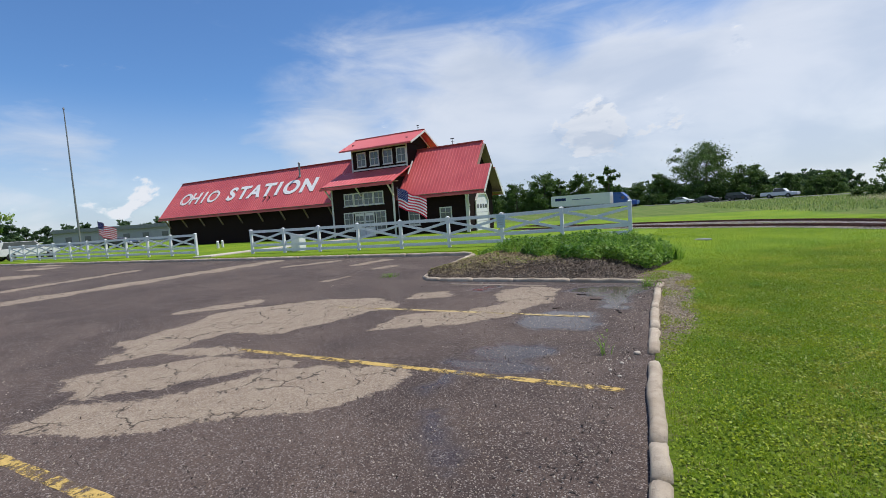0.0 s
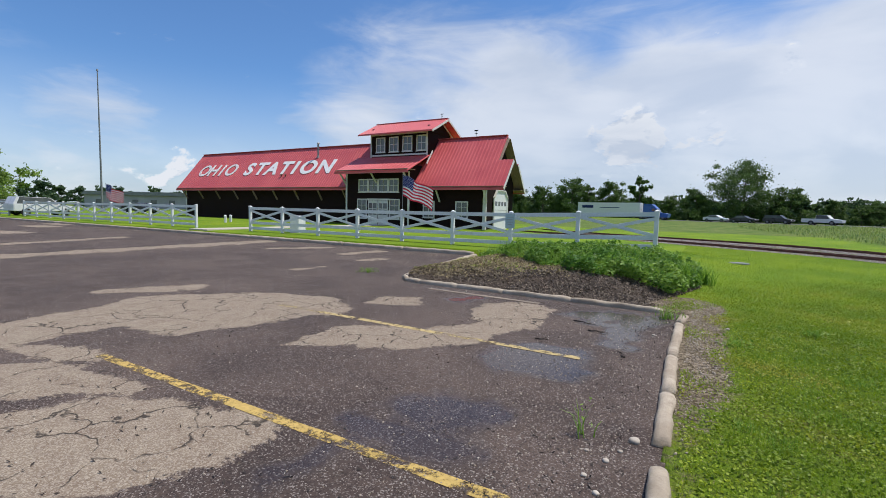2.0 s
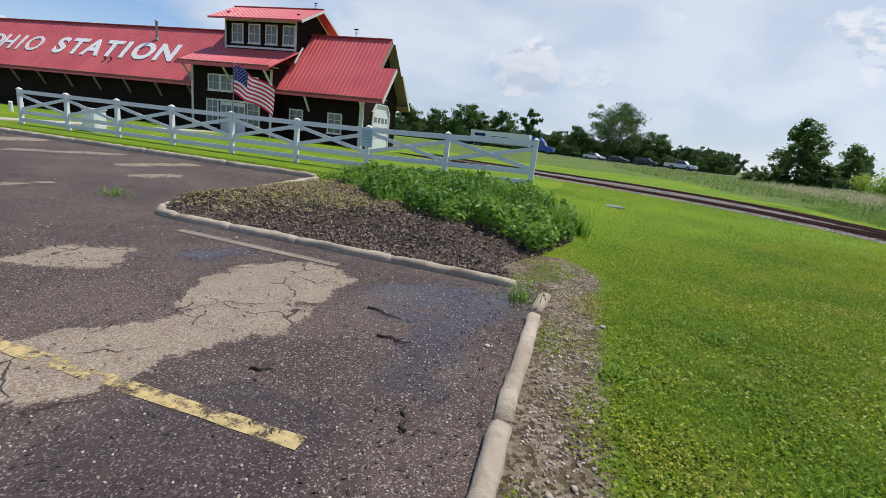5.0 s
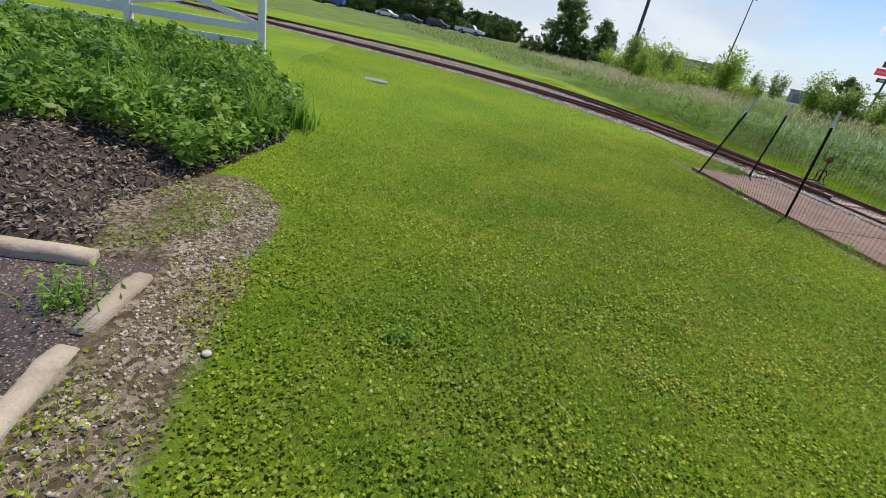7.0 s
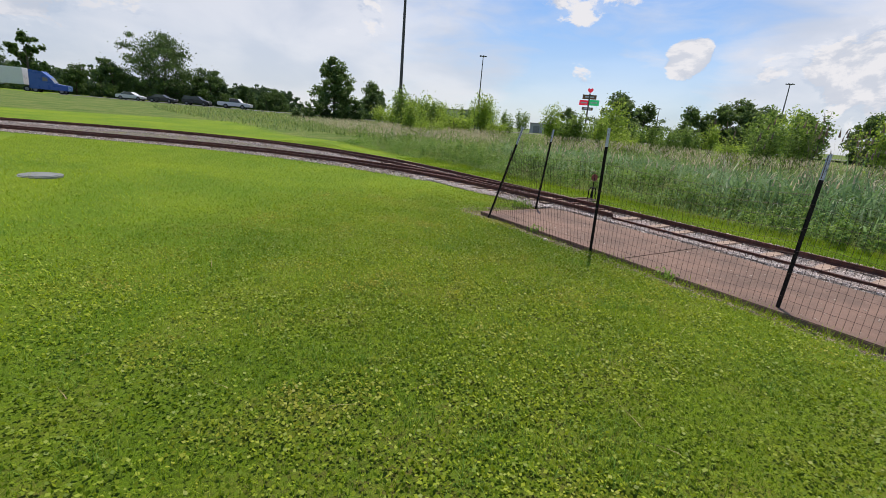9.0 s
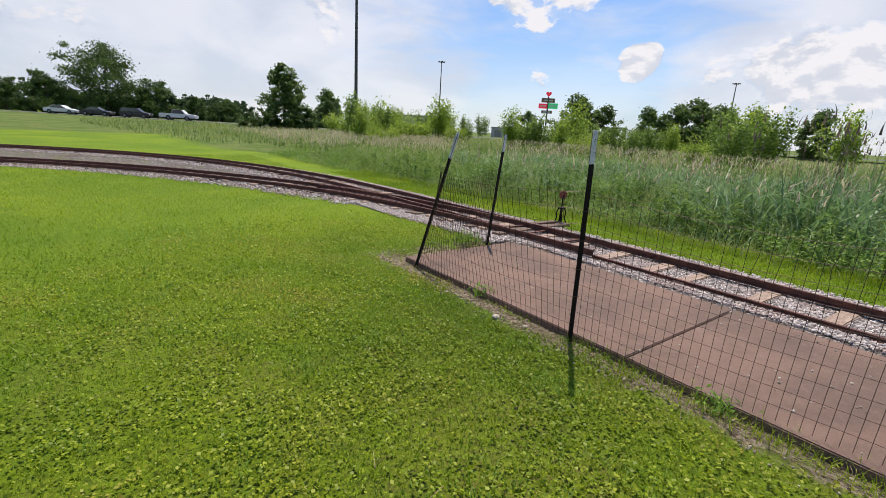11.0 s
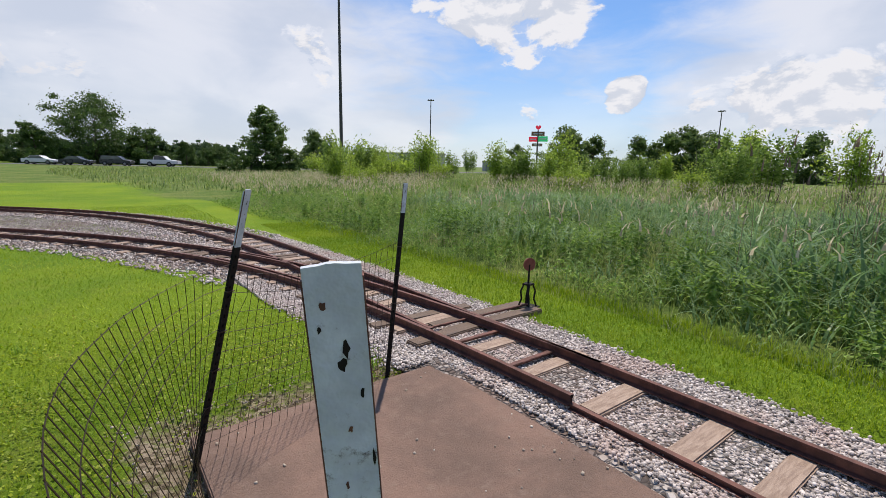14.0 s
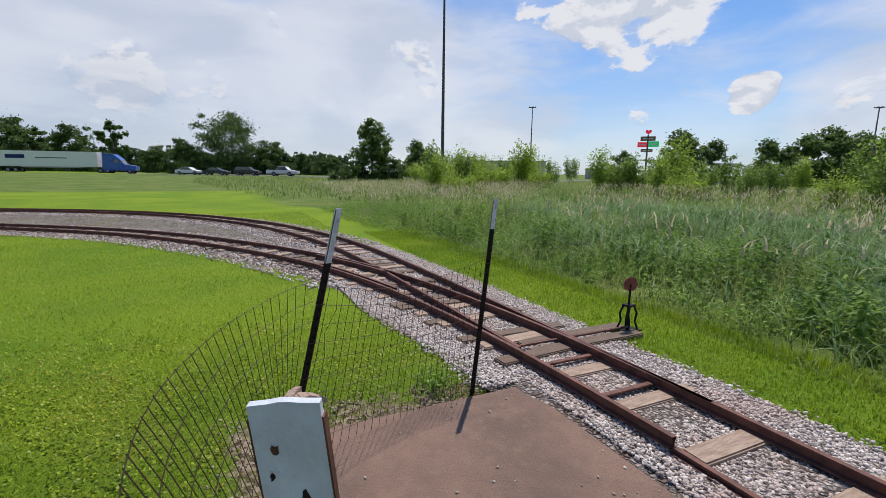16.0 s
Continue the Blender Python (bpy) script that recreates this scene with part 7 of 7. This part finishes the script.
def bearing(x, y):
    return np.degrees(np.arctan2(x - 7.2, y - 11.7)), np.hypot(x - 7.2, y - 11.7)


# drooping blue-green reeds fill the middle of the meadow
def wet_ground(x, y):
    a, d = bearing(x, y)
    return (a > 36 + 3 * np.sin(d)) & (vnoise(x, y, 0.35, 2.0) > -0.22)


b, h, f3 = meadow(26000, 12.1, 26, -2, 30, 0.55, 0.88, 0.030, 1.5, edge=12.3, segs=5, keep=wet_ground)
tagged(new("reeds", raw_mesh("reeds", f3, 4, M["reed_blue"])), "blue-green reeds with drooping leaves", "reeds", kind="stuff")
b, h, f3 = meadow(6500, 12.4, 22, -3, 14.6, 0.9, 1.4, 0.058, 1.3, edge=12.7, segs=5, keep=lambda x, y: vnoise(x, y, 0.5, 5.0) > -0.1)
tagged(new("reeds", raw_mesh("reeds", f3, 4, M["reed_blue"])), "tall broad-leaved green reeds leaning in the wind", "reeds", kind="stuff")
# leafy weeds low at the meadow edge, in drifts
x, y = scatter(120000, 10.9, 17, 3, 32, lambda x, y: (x > 11.72 + 0.15 * np.sin(y * 0.9) - np.clip(y - 19, 0, 40) * 0.12 + np.abs(nrng.normal(0, 0.22, len(x)))) & (line_distance(x, y, TRACK_B[::6]) > 1.8) & (vnoise(x, y, 1.2, 8.0) > -0.12))
hh = (0.16 + 0.55 * np.abs(vnoise(x, y, 0.9, 5.0))) * (0.45 + 0.55 * smooth(x, 11.4, 12.1))
c = np.stack([x, y, ground_height(x, y) + hh * nrng.uniform(0.1, 1.2, len(x)) + 0.03], 1)
tagged(new("meadow_weeds", raw_mesh("meadow_weeds", leaf_quads(nrng, c, 0.032, 0.35, 0.36), 4, M["leaf_weed"])), "leafy green weeds along the meadow edge", "weeds", kind="stuff")


# standing weeds: each a stem with leaves that shorten to the top
def weed_stand(n, x0, x1, y0, y1, h0, h1, leaf, per, mat, label, keep):
    cx, cy = scatter(n, x0, x1, y0, y1, keep)
    k = len(cx)
    tall = nrng.uniform(h0, h1, k)
    stems = ribbon(nrng, np.stack([cx, cy, ground_height(cx, cy)], 1), tall, np.full(k, 0.012), tall * 0.05, 2)
    i = np.repeat(np.arange(k), per)
    u = nrng.uniform(0.12, 1.0, len(i))
    q = nrng.uniform(0, 2 * np.pi, len(i))
    r = (1.1 - 0.8 * u) * tall[i] * 0.2 * nrng.uniform(0.3, 1.0, len(i))
    x, y = cx[i] + r * np.cos(q), cy[i] + r * np.sin(q)
    c = np.stack([x, y, ground_height(x, y) + tall[i] * u], 1)
    a = np.stack([np.cos(q), np.sin(q), nrng.normal(-0.25, 0.35, len(q))], 1)
    a = unit(a)
    side = unit(np.cross(a, np.array([0, 0, 1.0]) + nrng.normal(0, 0.3, (len(q), 3))))
    z = (leaf * nrng.uniform(0.6, 1.3, len(q)) * (1.2 - 0.5 * u))[:, None]
    leaves = np.stack([c - a * z, c - side * z * 0.3, c + a * z, c + side * z * 0.3], 1)
    return tagged(new("meadow_weeds", raw_mesh("meadow_weeds", np.concatenate([stems, leaves]), 4, M[mat])), label, "weeds", kind="stuff")


off_track = lambda x, y: line_distance(x, y, TRACK_B[::6]) > 2.4
weed_stand(900, 11.9, 15.5, 2, 26, 0.35, 0.78, 0.06, 60, "leaf_weed", "tall leafy weeds at the meadow edge", lambda x, y: off_track(x, y) & (vnoise(x, y, 0.7, 3.0) > -0.05))
weed_stand(900, 13, 32, 2, 40, 0.5, 0.95, 0.08, 46, "leaf_weed", "bushy green weed clumps standing in the meadow", lambda x, y: off_track(x, y) & (vnoise(x, y, 0.4, 6.0) > 0.0))
weed_stand(420, 12.6, 22, 4, 20, 0.5, 0.95, 0.055, 50, "leaf_dark", "dark green nettle-like weeds among the reeds", lambda x, y: vnoise(x, y, 0.5, 1.0) > 0.0)
weed_stand(260, 17, 34, 6, 30, 0.8, 1.15, 0.05, 46, "plume", "brown dry seed stalks among the meadow weeds", lambda x, y: vnoise(x, y, 0.3, 11.0) > 0.05)


# pale seed heads: a bent drift over the reeds, and a thin haze over the low grass
def drift(x, y):
    a, d = bearing(x, y)
    near = np.exp(-((a - 53) / 5) ** 2 - ((d - 8.6) / 0.9) ** 2) + 0.6 * np.exp(-((a - 68) / 7) ** 2 - ((d - 10) / 1.6) ** 2) + 0.35 * np.exp(-((a - 45) / 5) ** 2 - ((d - 14) / 3) ** 2)
    low = 0.42 * smooth(a, 8, 14) * (1 - smooth(a, 33, 40)) * smooth(d, 14, 20) + 0.14 * smooth(a, 40, 44)
    return nrng.uniform(0, 1, len(x)) < np.maximum(near, low) * np.clip(0.55 + 1.6 * vnoise(x, y, 0.45, 1.0), 0, 1)


x, y = scatter(90000, 11.5, 40, 4, 55, lambda x, y: off_track(x, y) & (x > 12.4 - np.clip(y - 22, 0, 40) * 0.1) & drift(x, y))
k = len(x)
a, d = bearing(x, y)
b = np.stack([x, y, ground_height(x, y) + nrng.uniform(0.5, 0.78, k) + 0.22 * smooth(a, 40, 46)], 1)
tagged(new("seed_heads", raw_mesh("seed_heads", ribbon(nrng, b, nrng.uniform(0.14, 0.3, k), np.full(k, 0.032) * nrng.uniform(0.6, 1.3, k), nrng.uniform(0.12, 0.34, k), 3), 4, M["reed_dry"])), "pale dry grass seed heads above the meadow", "seed heads", kind="stuff")
x, y = scatter(520, 14, 30, -3, 15, lambda x, y: x > 13.5)
k = len(x)
b = np.stack([x, y, ground_height(x, y) - 0.02], 1)
tall = nrng.uniform(1.6, 2.45, k)
stems = ribbon(nrng, b, tall, np.full(k, 0.014), tall * 0.08, 4)
heads = ribbon(nrng, b + np.stack([np.zeros(k), np.zeros(k), tall * 0.88], 1), nrng.uniform(0.18, 0.3, k), np.full(k, 0.05), nrng.uniform(0.02, 0.1, k), 3)
tagged(new("reed_plumes", raw_mesh("reed_plumes", np.concatenate([stems, heads]), 4, M["plume"])), "brown plumed reed stems standing above the meadow", "reeds", kind="stuff")


# ---- vehicles ----
def wheel(parent, x, y, r, w=0.22):
    t = part("wheel", rod((x, y - w / 2, r), (x, y + w / 2, r), r, r, 18), M["rubber"], parent)
    part("rim", rod((x, y - w / 2 - 0.01, r), (x, y + w / 2 + 0.01, r), r * 0.58, r * 0.58, 14), M["galv"], t)


def extrude_profile(prof, y0, y1, inset=0.0):
    bm = bmesh.new()
    a = [bm.verts.new((x, y0 + inset, z)) for x, z in prof]
    b = [bm.verts.new((x, y1 - inset, z)) for x, z in prof]
    bm.faces.new(a), bm.faces.new(b[::-1])
    for i in range(len(prof)):
        j = (i + 1) % len(prof)
        bm.faces.new((a[i], a[j], b[j], b[i]))
    bmesh.ops.recalc_face_normals(bm, faces=bm.faces)
    bmesh.ops.bevel(bm, geom=list(bm.edges), offset=0.04, segments=2, affect="EDGES", clamp_overlap=True)
    return bm


def car(at, rz, paint, label, pickup=False, suv=False):
    c = thing("pickup_truck" if pickup else "car", label, "pickup" if pickup else "car", at, rz=rz)
    if pickup:
        low = [(-2.9, 0.45), (2.85, 0.45), (2.9, 0.95), (1.5, 1.12), (-2.9, 1.12)]
        cab = [(1.35, 1.08), (0.75, 1.75), (-0.75, 1.8), (-0.95, 1.08)]
    elif suv:
        low = [(-2.3, 0.4), (2.3, 0.4), (2.35, 0.85), (1.3, 1.02), (-2.3, 1.05)]
        cab = [(1.2, 1.0), (0.45, 1.62), (-2.0, 1.66), (-2.28, 1.0)]
    else:
        low = [(-2.3, 0.35), (2.3, 0.35), (2.35, 0.7), (1.2, 0.92), (-1.6, 0.96), (-2.3, 0.9)]
        cab = [(1.1, 0.9), (0.3, 1.4), (-0.9, 1.42), (-1.7, 0.93)]
    part("body", extrude_profile(low, -0.9, 0.9), M[paint], c, smooth=False)
    part("cabin", extrude_profile(cab, -0.78, 0.78), M[paint], c)
    gl = [(x * 0.9 - 0.02, z * 0.97 + 0.02) for x, z in cab]
    for s in (-1, 1):
        bm = bmesh.new()
        bm.faces.new([bm.verts.new((x, s * 0.79, z)) for x, z in gl])
        part("side_window", bm, M["glass"], c)
    for x in (-1.45, 1.5):
        for s in (-0.82, 0.82):
            wheel(c, x, s, 0.34 if not pickup else 0.4)
    for s in (-0.65, 0.65):
        part("headlight", box((0.06, 0.3, 0.14), (2.33 if not pickup else 2.88, s, 0.72), 0.02), M["flag_white"], c)
    return c


def semi(at, rz, paint, label, sleeper=True):
    c = thing("semi_truck", label, "truck", at, rz=rz)
    part("trailer", box((15.8, 2.55, 2.85), (0, 0, 2.6), 0.04), M["car_white"], c)
    part("trailer_skirt", box((9.5, 2.4, 0.2), (0.2, 0, 1.08), 0.02), M["far_wall"], c)
    bm = extrude_profile([(8.6, 0.6), (14.2, 0.6), (14.3, 1.5), (12.3, 1.75), (11.7, 2.75), (10.6, 3.7), (8.7, 3.85)], -1.2, 1.2)
    part("cab", bm, M[paint], c)
    for s in (-1, 1):
        part("side_window", box((0.75, 0.03, 0.65), (11.0, s * 1.2, 2.35), 0.02), M["glass"], c)
    part("windshield", beam((12.28, 0, 1.85), (11.75, 0, 2.65), 2.0, 0.04), M["glass"], c)
    for x in (-6.6, -5.4, 8.2, 9.4, 13.2):
        for s in (-1.0, 1.0):
            wheel(c, x, s, 0.5, 0.3)
    part("logo_stripe", box((3.0, 0.02, 0.7), (-5.2, -1.29, 3.0)), M["flag_blue"], c)
    part("logo_stripe", box((5.0, 0.02, 0.16), (0.5, -1.29, 2.8)), M["flag_blue"], c)
    part("mud_flap", box((0.03, 2.2, 0.6), (-7.5, 0, 0.75)), M["rubber"], c)
    return c


def on_road(x):
    pts = sorted(ROAD)
    y = float(np.interp(x, [p[0] for p in pts], [p[1] for p in pts]))
    y2 = float(np.interp(x + 1, [p[0] for p in pts], [p[1] for p in pts]))
    return y, math.degrees(math.atan2(y2 - y, 1))


for x, off, kind, paint, label in ((-22, -2.5, "semi", "car_blue", "blue cab semi truck with a long white trailer"),
                                   (1.5, -3, "car", "car_white", "white sedan driving on the highway"), (6.2, -3, "car", "car_dark", "dark sedan driving on the highway"), (11.5, -3, "suv", "car_dark", "dark grey suv on the highway"), (17.5, -3.5, "pickup", "car_white", "white pickup truck on the highway")):
    y, a = on_road(x)
    at = (x, y + off, 0.62)
    if kind == "semi":
        semi(at, a, paint, label)
    else:
        car(at, a, paint, label, kind == "pickup", kind == "suv")
for k, (az, d, paint, label, suv, turn) in enumerate(((-70.6, 56, "car_white", "white suv parked beyond the white fence", True, 95), (-73.5, 62, "car_white", "white car parked at the far lot side", False, 100), (-63.0, 74, "car_dark", "dark car parked behind the fence", False, 15))):
    x, y = polar(az, d, (0.3, 0.13))
    car((x, y, 0.02 if y < 15.2 else float(ground_height(x, y))), turn, paint, label, False, suv)
hall = thing("low_building", "long low grey building in the distance", "building", (*polar(-61.5, 150, (0, 0)), 0.0), rz=28)
part("wall", box((34, 10, 3.6), (0, 0, 1.8), 0.02), M["far_wall"], hall)
part("roof", extrude_profile([(-17.5, 3.6), (17.5, 3.6), (16.5, 4.6), (-16.5, 4.6)], -5.6, 5.6), M["galv"], hall)
for k in range(6):
    part("window", box((1.6, 0.06, 1.2), (-13 + 5 * k, -5.02, 1.9)), M["glass"], hall)
for az, d, w, h, label in ((33.5, 175, 26, 5.9, "pale grey flat-roofed warehouse behind the meadow bushes"), (44.3, 190, 12, 3.6, "small white flat-roofed building beyond the meadow")):
    hall = thing("low_building", label, "building", (*polar(az, d), 0.0), rz=-az)
    part("wall", box((w, 9, h), (0, 0, h / 2), 0.02), M["far_wall"], hall)
    part("roof", box((w + 0.5, 9.5, 0.35), (0, 0, h + 0.17), 0.04), M["galv"], hall)
    for k in range(int(w / 5)):
        part("door", box((2.4, 0.08, 2.8), (-w / 2 + 2.5 + 5 * k, -4.53, 1.4), 0.02), M["galv"], hall)
for az, d, paint, label in ((20.4, 118, "car_dark", "dark car on the road beside the round tree"), (22.6, 116, "car_dark", "dark sedan on the road behind the bushes"), (61.5, 150, "car_white", "white car parked far beyond the meadow"), (63.0, 150, "car_dark", "dark car parked far beyond the meadow")):
    x, y = polar(az, d)
    car((x, y, float(ground_height(x, y)) + (0.25 if az < 30 else 0.0)), -az + 8, paint, label, suv=az > 62)
